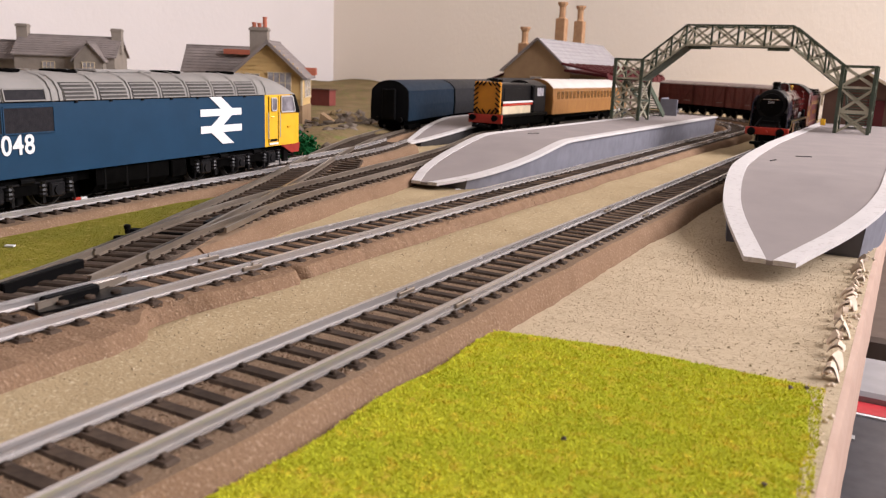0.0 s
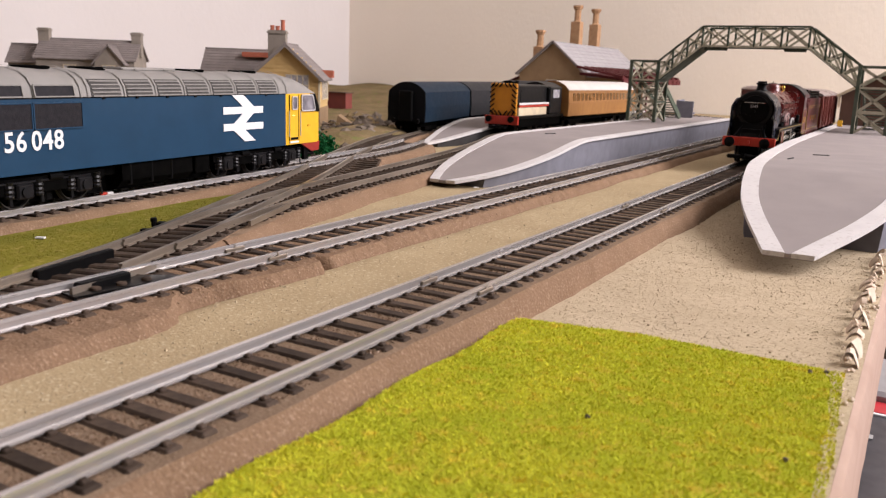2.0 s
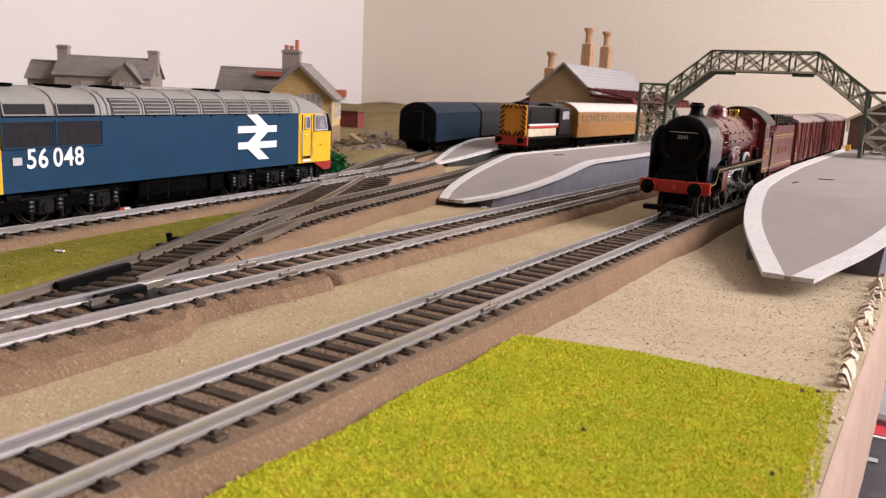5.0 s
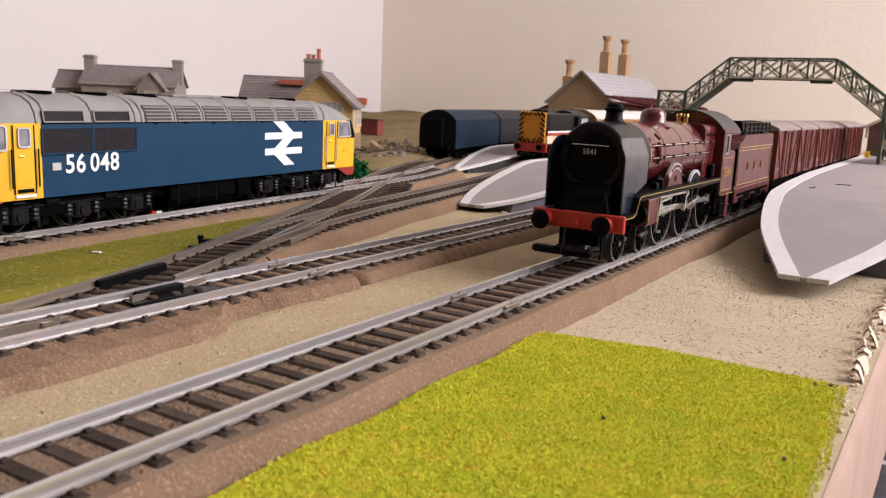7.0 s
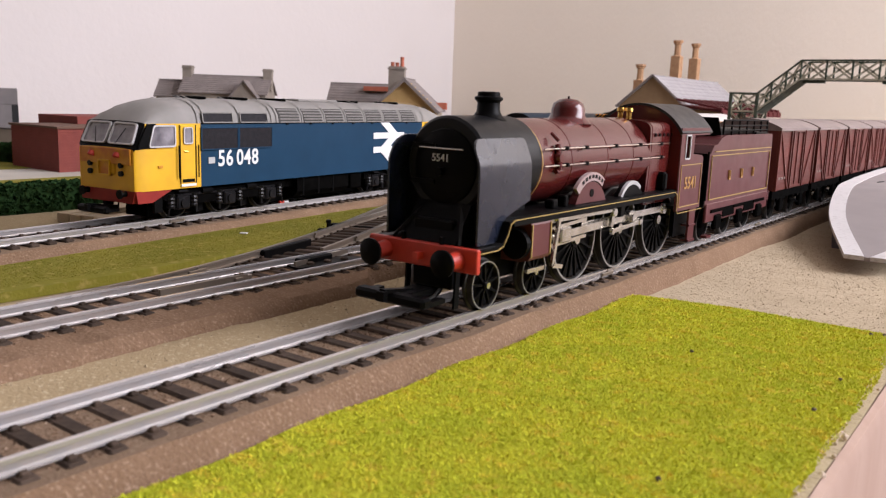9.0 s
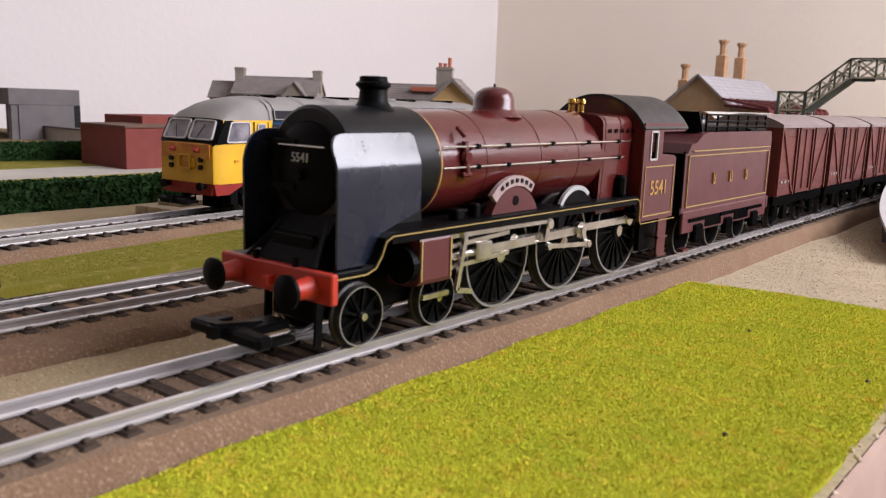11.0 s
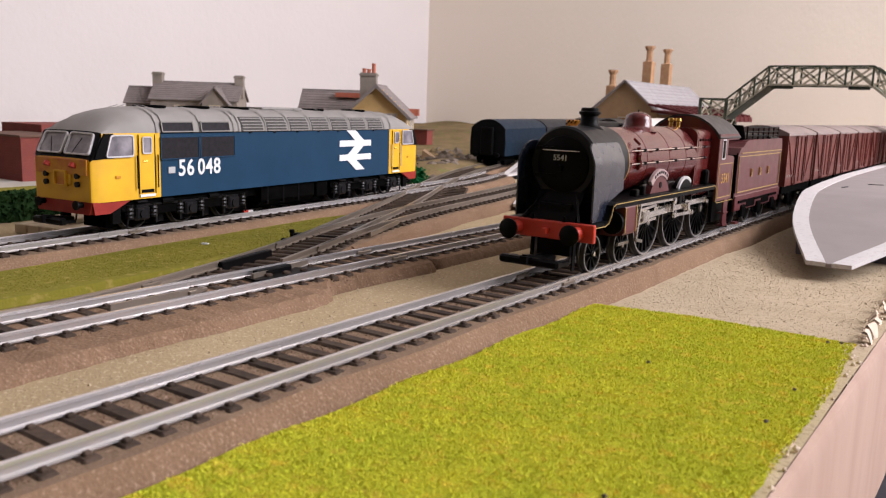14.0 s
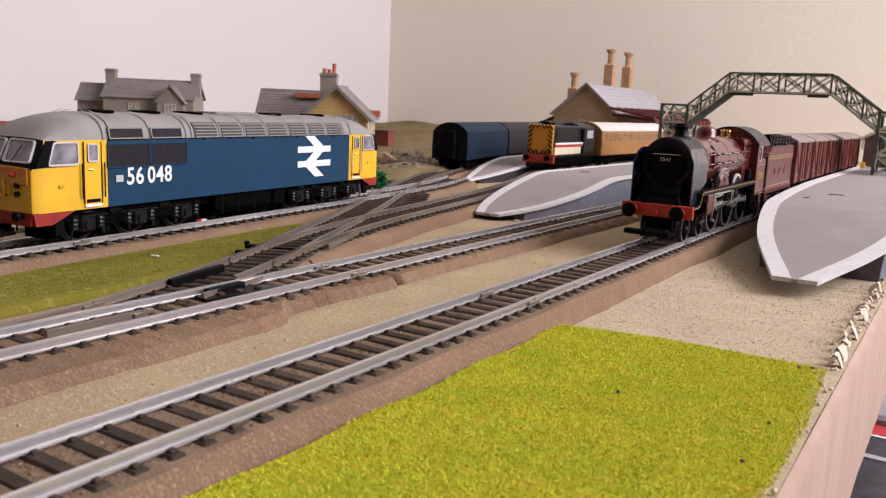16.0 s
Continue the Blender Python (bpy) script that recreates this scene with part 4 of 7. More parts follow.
# ---- rolling stock: length along local y, front at low y, rail top at z 0 ----
def wheelset_mesh(parent, name, y, r, spokes=0, gauge=0.0074, label="", tyre_w=0.0026, rim=M_RIM):
    """An axle with its two wheels; turns about its own x axis."""
    hub = thing_part("wheelset", parent, pose(0, y, r))
    for s in (-1, 1):
        x = s * (gauge + tyre_w / 2)
        bm = lathe([(r + 0.0006, -s * tyre_w / 2), (r + 0.0006, -s * tyre_w * 0.25), (r, -s * tyre_w * 0.2), (r - 0.0001, s * tyre_w / 2),
                    (r * 0.955, s * tyre_w / 2), (r * 0.93, s * tyre_w * 0.1)], seg=32, axis="x", at=(x, 0, 0), caps=False)
        part("tyre", bm, M_TYRE, hub, "dark metal tyre", smooth=True)
        part("rim", lathe([(r * 0.945, s * (tyre_w / 2 - 0.0002)), (r * 0.945, s * (tyre_w / 2 + 0.0001)), (r * 0.99, s * (tyre_w / 2 + 0.0001)), (r * 0.99, s * (tyre_w / 2 - 0.0002))], seg=32, axis="x", at=(x, 0, 0), caps=False), rim, hub)
        if spokes:
            bm = lathe([(r * 0.92, -0.0004), (r * 0.92, 0.0002)], seg=28, axis="x", at=(x - s * 0.0004, 0, 0))
            lathe([(r * 0.2, -0.001), (r * 0.2, 0.001)], seg=12, axis="x", at=(x + s * 0.0006, 0, 0), bm=bm)
            for k in range(spokes):
                a = 2 * math.pi * k / spokes
                d = Vector((0, math.cos(a), math.sin(a)))
                bar(Vector((x + s * 0.0008, 0, 0)) + d * r * 0.15, Vector((x + s * 0.0008, 0, 0)) + d * r * 0.9, 0.0006, 0.0008, bm=bm, up=(1, 0, 0))
            part("spokes", bm, M_BLACK, hub)
            part("hub", rod((x + s * 0.0008, 0, 0), (x + s * 0.0022, 0, 0), r * 0.13), M_STEEL, hub)
        else:
            part("disc", lathe([(r * 0.87, -0.0006), (r * 0.80, 0.0005), (r * 0.3, 0.0002), (r * 0.25, 0.0012)], seg=20, axis="x", at=(x, 0, 0)) if s > 0 else
                 lathe([(r * 0.87, 0.0006), (r * 0.80, -0.0005), (r * 0.3, -0.0002), (r * 0.25, -0.0012)], seg=20, axis="x", at=(x, 0, 0)), M_UNDER, hub)
    part("axle", rod((-gauge, 0, 0), (gauge, 0, 0), 0.001), M_UNDER, hub)
    return hub


def thing_part(name, parent, m):
    """An axle bush that carries the wheels of one axle."""
    bm = rod((-0.0035, 0, 0), (0.0035, 0, 0), 0.0018)
    return part(name, bm, M_UNDER, parent, m=m)


def coupling(parent, y, s, label="black tension-lock coupling", k=1.0):
    """A wide hook-and-bar coupling; s: -1 at the front, 1 at the rear."""
    bm = box(-0.0025, 0.0025, min(y, y + s * 0.009), max(y, y + s * 0.009), 0.0050, 0.0068, 0.0003)
    box(-0.0085, 0.0085, y + s * 0.0095 - 0.0015, y + s * 0.0095 + 0.0015, 0.0046, 0.0072, 0.0006, bm=bm)
    for x in (-0.0075, 0.0075):
        box(x - 0.0008, x + 0.0008, min(y + s * 0.004, y + s * 0.010), max(y + s * 0.004, y + s * 0.010), 0.0050, 0.0062, bm=bm)
    bar((0, y + s * 0.004, 0.0066), (0, y + s * 0.0125, 0.0080), 0.0014, 0.0010, bm=bm)
    box(-0.0009, 0.0009, y + s * 0.0125 - 0.0006, y + s * 0.0125 + 0.0006, 0.0056, 0.0080, bm=bm)
    for v in bm.verts:
        v.co.x *= k
        v.co.y = y + (v.co.y - y) * k
    return part("coupling", bm, M_BLACK, parent, label)


def arch(cx, cz, r, a0, a1, n):
    return [(cx + r * math.cos(a0 + (a1 - a0) * i / n), cz + r * math.sin(a0 + (a1 - a0) * i / n)) for i in range(n + 1)]


RB, ZB = 0.0120, 0.0368       # boiler radius and axis height
DRIVERS, R_DRIVE, CRANK = (0.0620, 0.0920, 0.1245), 0.0133, 0.0043
BOGIES, R_BOGIE = (0.0142, 0.0384), 0.0064
RETURN_Y, RETURN_Z, ECC_ROD, LINK_FOOT = 0.0030, -0.0030, 0.0205, 0.0148   # return crank arm, eccentric rod, height of the link foot


def steam_loco():
    t = thing("steam_locomotive", "crimson steam locomotive with black smokebox and deflectors", "locomotive")
    # smokebox and front
    part("smokebox", lathe([(0.0, 0.0085), (0.0117, 0.0085), (0.0124, 0.0092), (0.0124, 0.0352), (0.0, 0.0352)], seg=40, axis="y", at=(0, 0, ZB)), M_SMOKE, t, "matt black smokebox", smooth=True)
    door = part("smokebox_door", lathe([(0.0, 0.0066), (0.004, 0.0067), (0.0075, 0.0072), (0.0094, 0.0080), (0.0098, 0.0090)], seg=36, axis="y", at=(0, 0, ZB - 0.0004)), M_BLACK, t, "dished black smokebox door", smooth=True)
    part("door_rail", rod((-0.0068, 0.0064, ZB + 0.0042), (0.0068, 0.0064, ZB + 0.0042), 0.00020), M_STEEL, door)
    lettering("number", "5541", 0.0027, M_CORD, door, Matrix.Translation((0, 0.0062, ZB + 0.0018)) @ pose(0, 0, 0, 90, 0, 0))
    part("door_boss", lathe([(0.0011, 0.0052), (0.0011, 0.0072)], seg=12, axis="y", at=(0, 0, ZB - 0.0016)), M_BLACK, door)
    for s in (-1, 1):
        part("door_hinge", box(-0.0095, -0.002, 0.0064, 0.0070, ZB - 0.0004 + s * 0.0045, ZB + 0.0008 + s * 0.0045), M_BLACK, door)
    # saddle and frames
    part("saddle", prism([(-0.0100, 0.0175), (0.0100, 0.0175), (0.0075, 0.0300), (-0.0075, 0.0300)], 0.0095, 0.0340), M_BLACK, t)
    part("front_bulkhead", prism([(-0.0137, 0.0175), (0.0137, 0.0175), (0.0137, 0.0290), (0.0098, 0.0310), (-0.0098, 0.0310), (-0.0137, 0.0290)], 0.0098, 0.0108), M_BLACK, t)
    part("frame", box(-0.0062, 0.0062, 0.0040, 0.1500, 0.0060, 0.0235, 0.0004), M_BLACK, t, "black main frame between the wheels")
    # boiler, dome, bands
    part("boiler", lathe([(0.0118, 0.0352), (0.0121, 0.0354), (0.0127, 0.1085)], seg=44, axis="y", at=(0, 0, ZB - 0.0003)), M_CRIMSON, t, "glossy crimson boiler barrel", smooth=True)
    for i, y in enumerate((0.0362, 0.0530, 0.0760, 0.0945)):
        r = 0.0121 + 0.0000082 * (y - 0.0352) * 1000
        part("boiler_band", lathe([(r - 0.0001, y - 0.0003), (r + 0.00012, y - 0.0002), (r + 0.00012, y + 0.0002), (r - 0.0001, y + 0.0003)], seg=44, axis="y", at=(0, 0, ZB - 0.0003)),
             M_LINE if i == 0 else M_CRIMSON, t, "thin boiler band", smooth=True)
    part("dome", lathe([(0.0076, -0.0006), (0.0060, 0.0008), (0.0053, 0.0018), (0.0052, 0.0038), (0.0046, 0.0055), (0.0028, 0.0066), (0.0005, 0.0070)], seg=28, at=(0, 0.0712, ZB + 0.0110)), M_CRIMSON, t, "rounded crimson dome", smooth=True)
    part("dome_pin", rod((0, 0.0712, ZB + 0.0175), (0, 0.0712, ZB + 0.0187), 0.0003), M_BLACK, t)
    part("chimney", lathe([(0.0056, -0.0012), (0.0039, 0.0002), (0.0032, 0.0013), (0.0030, 0.0036), (0.0034, 0.0041), (0.0038, 0.0044), (0.0038, 0.0050), (0.0031, 0.0054), (0.0030, 0.0063), (0.0026, 0.0065), (0.0024, 0.0035), (0.0, 0.0035)],
                          seg=28, at=(0, 0.0268, ZB + 0.0122)), M_BLACK, t, "short black chimney with a lipped cap", smooth=True)
    # firebox
    fire = [(-0.0118, 0.0200), (0.0118, 0.0200), (0.0126, 0.0400)] + arch(0.0098, 0.0454, 0.0027, 0.1, 1.45, 5) + [(0.0040, 0.0487), (-0.0040, 0.0487)] + arch(-0.0098, 0.0454, 0.0027, 1.69, 3.04, 5) + [(-0.0126, 0.0400)]
    part("firebox", prism(fire, 0.1070, 0.1290), M_CRIMSON, t, "square-shouldered crimson firebox", smooth=True)
    for y in (0.1085, 0.1175):
        part("firebox_band", prism([(x * 1.010, 0.0345 + (z - 0.0345) * 1.010) for x, z in fire], y, y + 0.0005), M_CRIMSON, t)
    for k in range(5):
        part("washout_plug", rod((0.0124, 0.1110 + 0.0036 * k, 0.0438), (0.0130, 0.1110 + 0.0036 * k, 0.0438), 0.0006), M_BLACK, t)
    for k in (-1, 1):
        part("safety_valve", lathe([(0.0016, 0.0), (0.0010, 0.0006), (0.0010, 0.0026), (0.0014, 0.0030), (0.0012, 0.0042)], seg=12, at=(k * 0.0016, 0.1128, 0.0484)), M_BRASS, t, "polished brass safety valve", smooth=True)
    # cab
    for s in (-1, 1):
        wall = [(0.1255, 0.0165), (0.1505, 0.0165), (0.1505, 0.0330), (0.1485, 0.0345), (0.1485, 0.0420), (0.1505, 0.0440), (0.1520, 0.0460), (0.1255, 0.0460)]
        bm = bmesh.new()
        x = s * 0.0160
        for ys in (((0.1255, 0.0165), (0.1490, 0.0165), (0.1490, 0.0352), (0.1255, 0.0352)), ((0.1255, 0.0352), (0.1300, 0.0352), (0.1300, 0.0436), (0.1255, 0.0436)),
                   ((0.1345, 0.0352), (0.1385, 0.0352), (0.1385, 0.0436), (0.1345, 0.0436)), ((0.1255, 0.0436), (0.1540, 0.0436), (0.1540, 0.0462), (0.1255, 0.0462)),
                   ((0.1385, 0.0352), (0.1490, 0.0352), (0.1470, 0.0362), (0.1385, 0.0368))):
            prism(ys, x - 0.0005, x + 0.0005, axis="x", bm=bm)
        side = part("cab_side", bm, M_TENDER, t, "crimson cab side with two windows")
        frm = bmesh.new()
        for a, b in (((0.1300, 0.0352), (0.1345, 0.0352)), ((0.1300, 0.0436), (0.1345, 0.0436)), ((0.1300, 0.0352), (0.1300, 0.0436)), ((0.1345, 0.0352), (0.1345, 0.0436))):
            bar((x + s * 0.0005, *a), (x + s * 0.0005, *b), 0.0005, 0.0006, bm=frm)
        part("window_frame", frm, M_CORD, side)
        ln = bmesh.new()
        for a, b in (((0.1272, 0.0180), (0.1272, 0.0330)), ((0.1272, 0.0330), (0.1475, 0.0330)), ((0.1475, 0.0330), (0.1475, 0.0180)), ((0.1475, 0.0180), (0.1272, 0.0180))):
            bar((x + s * 0.0006, *a), (x + s * 0.0006, *b), 0.0003, 0.0003, bm=ln)
        part("lining", ln, M_LINE, side, "thin yellow lining")
        if s > 0:
            lettering("number", "5541", 0.0062, M_GOLD, side, Matrix.Translation((x + 0.0006, 0.1372, 0.0262)) @ SIDE, "gold cab number", 0.00006)
        else:
            lettering("number", "5541", 0.0062, M_GOLD, side, Matrix.Translation((x - 0.0006, 0.1372, 0.0262)) @ pose(0, 0, 0, 0, 0, 180) @ SIDE)
        # steps under the cab
        st = box(s * 0.0158 - 0.0004, s * 0.0158 + 0.0004, 0.1400, 0.1460, 0.0040, 0.0166)
        box(s * 0.0150 - 0.0016, s * 0.0150 + 0.0016, 0.1400, 0.1465, 0.0040, 0.0048, bm=st)
        box(s * 0.0150 - 0.0016, s * 0.0150 + 0.0016, 0.1400, 0.1465, 0.0098, 0.0105, bm=st)
        part("cab_step", st, M_TENDER, t)
    roof = arch(0, 0.0352, 0.0193, math.radians(29), math.radians(151), 20)
    roof_in = [(x * 0.955, z - 0.0008) for x, z in roof][::-1]
    part("cab_roof", prism(roof + roof_in, 0.1250, 0.1560), M_CABROOF, t, "arched dark grey cab roof", smooth=True)
    front = [(-0.0160, 0.0245), (0.0160, 0.0245)] + [(x * 0.955, z - 0.0004) for x, z in roof]
    part("cab_front", prism(front, 0.1252, 0.1262), M_CRIMSON, t, "crimson cab front plate")
    part("backhead", box(-0.0100, 0.0100, 0.1262, 0.1330, 0.0200, 0.0400, 0.0010), M_BLACK, t)
    part("cab_floor", box(-0.0150, 0.0150, 0.1262, 0.1520, 0.0172, 0.0184), M_BLACK, t)
    # running plate: low at the front, swept up, dropped at the cab
    top = [(0.0, 0.0178), (0.0085, 0.0178), (0.0110, 0.0186), (0.0128, 0.0210), (0.0140, 0.0236), (0.0160, 0.0245), (0.1228, 0.0245), (0.1245, 0.0236), (0.1250, 0.0215), (0.1250, 0.0178), (0.1262, 0.0166), (0.1500, 0.0166)]
    under = [(y, z - 0.0010) for y, z in top]
    for s in (-1, 1):
        xa, xb = sorted((s * 0.0060, s * 0.0166))
        bm = bmesh.new()
        for (p0, p1, q1, q0) in zip(top[:8], top[1:8], under[1:8], under[:8]):
            prism([p0, p1, q1, q0], xa, xb, axis="x", bm=bm)
        part("running_plate", bm, M_BLACK, t, "black running plate")
        bm = bmesh.new()
        x = s * 0.0168
        for p0, p1 in zip(top[:-1], top[1:]):
            bar((x, p0[0], p0[1] - 0.0007), (x, p1[0], p1[1] - 0.0007), 0.0003, 0.00022, bm=bm)
        part("plate_lining", bm, M_LINE, t, "yellow lining along the running plate edge")
        part("valance", box(min(s * 0.0160, s * 0.0166), max(s * 0.0160, s * 0.0166), 0.0160, 0.1235, 0.0222, 0.0238), M_BLACK, t)
        # smoke deflector: a sheet that follows the swept plate below and leans in above a soft bend
        x = s * 0.0141
        rows = []
        for z in (0.0184, 0.0190, 0.0200, 0.0212, 0.0226, 0.0238, 0.0246, 0.0280, 0.0330, 0.0366, 0.0373, 0.0379, 0.0385, 0.0392, 0.0405, 0.0418, 0.0428, 0.0435, 0.0439, 0.0440):
            y0 = float(np.interp(z, [0.0405, 0.0418, 0.0428, 0.0435, 0.0439, 0.0440], [0.0030, 0.0032, 0.0038, 0.0047, 0.0058, 0.0066]))
            y1 = float(np.interp(z, [0.0184, 0.0190, 0.0210, 0.0236, 0.0246, 0.0247, 0.0428, 0.0436, 0.0440], [0.0104, 0.0112, 0.0128, 0.0140, 0.0160, 0.0268, 0.0268, 0.0265, 0.0256]))
            lean = -s * float(np.interp(z, [0.0366, 0.0379, 0.0392, 0.0440], [0.0, 0.00016, 0.0006, 0.0027]))
            rows.append([(x + lean + s * 0.0003, y0, z), (x + lean + s * 0.0003, y1, z), (x + lean - s * 0.0003, y1, z), (x + lean - s * 0.0003, y0, z)])
        sheet_ob = part("smoke_deflector", loft(rows), M_DEFLECT, t, "tall glossy black smoke deflector, bent in at the top", smooth=True)
        for k, (yr, zr) in enumerate([(0.0112, 0.0408), (0.0112, 0.0416), (0.0112, 0.0424), (0.0252, 0.0410), (0.0252, 0.0418)]):
            lean = -s * float(np.interp(zr, [0.0392, 0.0440], [0.0006, 0.0027]))
            part("rivet", lathe([(0.00016, 0.0), (0.00014, s * 0.00012), (0.00004, s * 0.00018)], seg=8, axis="x", at=(x + lean + s * 0.0003, yr, zr)), M_SMOKE, sheet_ob)
        # handrails
        for z, y1 in ((0.0408, 0.1285), (0.0362, 0.1190)):
            xr = s * (0.0128 if z > 0.04 else 0.0132)
            part("handrail", rod((xr, 0.0355, z), (xr, y1, z), 0.00022), M_STEEL, t, "thin bright handrail")
            for y in (0.0480, 0.0600, 0.0800, 0.0985, 0.1160):
                part("handrail_knob", lathe([(0.0002, -0.0012), (0.0006, -0.0004), (0.0006, 0.0006)], seg=8, axis="x", at=(xr, y, z)), M_BLACK, t)
        # splashers with crest and nameplate
        sp = part("splasher", prism(arch(DRIVERS[0], 0.0200, 0.0108, 0.45, math.pi - 0.45, 14), s * 0.0132 - 0.0012, s * 0.0132 + 0.0012, axis="x"), M_TENDER, t, "crimson wheel splasher")
        ring = arch(DRIVERS[0], 0.0200, 0.0136, 0.95, math.pi - 0.75, 14) + arch(DRIVERS[0], 0.0200, 0.0111, math.pi - 0.75, 0.95, 14)
        part("nameplate", prism(ring, s * 0.0138 - 0.0004, s * 0.0138 + 0.0008, axis="x"), M_PLATE, sp, "curved pale nameplate over the splasher")
        bm = bmesh.new()
        for k in range(7):
            a = math.pi / 2 + (k - 3) * 0.17
            c = Vector((s * 0.0147, DRIVERS[0] + 0.0124 * math.cos(a), 0.0200 + 0.0124 * math.sin(a)))
            d = Vector((0, -math.sin(a), math.cos(a))) * 0.0005
            bar(c - d, c + d, 0.0010, 0.0002, bm=bm, up=(1, 0, 0))
        part("name_bars", bm, M_SMOKE, sp)
        part("crest", rod((s * 0.0142, DRIVERS[0], 0.0275), (s * 0.0146, DRIVERS[0], 0.0275), 0.0012, seg=14), M_BLACK, sp)
        sp2 = part("splasher", prism(arch(DRIVERS[1], 0.0190, 0.0100, 0.60, math.pi - 0.60, 14), s * 0.0128 - 0.0012, s * 0.0128 + 0.0012, axis="x"), M_BLACK, t)
        # Thin beading in pale grey: the reflection on black is put into the colour.
        ring = arch(DRIVERS[1], 0.0190, 0.0104, 0.9, math.pi - 0.6, 14) + arch(DRIVERS[1], 0.0190, 0.0092, math.pi - 0.6, 0.9, 14)
        part("splasher_beading", prism(ring, s * 0.0136 - 0.0004, s * 0.0136 + 0.0006, axis="x"), M_CORD, sp2, "curved splasher beading, pale as a painted reflection")
        part("sandbox", box(s * 0.0130 - 0.002, s * 0.0130 + 0.002, 0.1165, 0.1195, 0.0245, 0.0310, 0.0008), M_BLACK, t, "black box beside the firebox")
        part("lubricator", box(s * 0.0128 - 0.0014, s * 0.0128 + 0.0014, 0.0395, 0.0425, 0.0244, 0.0270, 0.0004), M_BLACK, t)
        part("lubricator", box(s * 0.0128 - 0.0014, s * 0.0128 + 0.0014, 0.0465, 0.0485, 0.0244, 0.0278, 0.0004), M_BLACK, t)
        # clack valve and pipe
        pipe = rod((s * 0.0121, 0.0440, 0.0420), (s * 0.0131, 0.0440, 0.0350), 0.0008)
        lathe([(0.0012, -0.0008), (0.0016, 0.0), (0.0012, 0.0010)], seg=10, axis="x", at=(s * 0.0126, 0.0440, 0.0384), bm=pipe)
        rod((s * 0.0128, 0.0425, 0.0345), (s * 0.0128, 0.0455, 0.0345), 0.0007, bm=pipe)
        rod((s * 0.0128, 0.0430, 0.0430), (s * 0.0105, 0.0430, 0.0450), 0.0005, bm=pipe)
        part("clack_valve", pipe, M_CRIMSON, t)
        # cylinder
        cyl = [(s * x, z) for x, z in ((0.0075, 0.0225), (0.0162, 0.0225), (0.0166, 0.0216), (0.0166, 0.0132), (0.0160, 0.0122), (0.0135, 0.0116), (0.0075, 0.0116))]
        c = part("cylinder", prism(cyl, 0.0245, 0.0352), M_TENDER, t, "crimson outside cylinder with yellow lining")
        for y in (0.0249, 0.0346):
            part("cylinder_lining", box(s * 0.0167 - 0.0002, s * 0.0167 + 0.0002, y - 0.0002, y + 0.0002, 0.0130, 0.0218), M_LINE, c)
        part("cylinder_cover", rod((s * 0.0128, 0.0225, 0.0165), (s * 0.0128, 0.0247, 0.0165), 0.0040, seg=18), M_BLACK, c)
        # slide bars, valve gear bracket, links (fixed parts of the gear)
        g = bmesh.new()
        bar((s * 0.0138, 0.0352, 0.0188), (s * 0.0138, 0.0600, 0.0200), 0.0014, 0.0010, bm=g)
        bar((s * 0.0138, 0.0352, 0.0140), (s * 0.0138, 0.0600, 0.0150), 0.0014, 0.0010, bm=g)
        part("slide_bar", g, M_STEEL, t, "bright slide bars")
        g = bmesh.new()
        prism([(0.0370, 0.0208), (0.0370, 0.0232), (0.0770, 0.0236), (0.0770, 0.0222), (0.0560, 0.0206)], s * 0.0146 - 0.0004, s * 0.0146 + 0.0004, axis="x", bm=g)
        part("gear_bracket", g, M_STEEL, t, "bright valve gear bracket")
        g = rod((s * 0.0148, 0.0415, 0.0222), (s * 0.0158, 0.0415, 0.0222), 0.0014, seg=14)
        bar((s * 0.0154, 0.0415, 0.0222), (s * 0.0154, 0.0385, 0.0090), 0.0009, 0.0012, bm=g)
        bar((s * 0.0154, 0.0385, 0.0090), (s * 0.0154, 0.0440, 0.0080), 0.0009, 0.0012, bm=g)
        part("combination_lever", g, M_STEEL, t, "bright combination lever")
        g = rod((s * 0.0146, 0.0765, 0.0205), (s * 0.0160, 0.0765, 0.0205), 0.0013, seg=14)
        bar((s * 0.0152, 0.0765, 0.0240), (s * 0.0152, 0.0750, 0.0160), 0.0010, 0.0016, bm=g)
        bar((s * 0.0152, 0.0415, 0.0215), (s * 0.0152, 0.0765, 0.0212), 0.0008, 0.0009, bm=g)
        part("expansion_link", g, M_STEEL, t, "bright expansion link and radius rod")
        part("link_bracket", box(s * 0.0152 - 0.0009, s * 0.0152 + 0.0013, 0.0788, 0.0822, 0.0188, 0.0236, 0.0005), M_BLACK, t, "black valve gear block")
    # buffer beam, buffers, hooks
    beam = part("buffer_beam", box(-0.0170, 0.0170, -0.0008, 0.0010, 0.0122, 0.0182, 0.0003), M_RED, t, "red buffer beam")
    for s in (-1, 1):
        part("buffer_shank", lathe([(0.0024, 0.0), (0.0022, -0.0012), (0.0018, -0.0050)], seg=16, axis="y", at=(s * 0.0112, -0.0006, 0.0150)), M_RED, beam, smooth=True)
        part("buffer_head", lathe([(0.0012, -0.0040), (0.0033, -0.0056), (0.0034, -0.0064), (0.0020, -0.0072), (0.0, -0.0074)], seg=20, axis="y", at=(s * 0.0112, -0.0006, 0.0150)), M_BLACK, beam, "round black buffer head", smooth=True)
        part("lamp_iron", box(s * 0.006 - 0.0004, s * 0.006 + 0.0004, -0.0006, 0.0004, 0.0182, 0.0200), M_BLACK, beam)
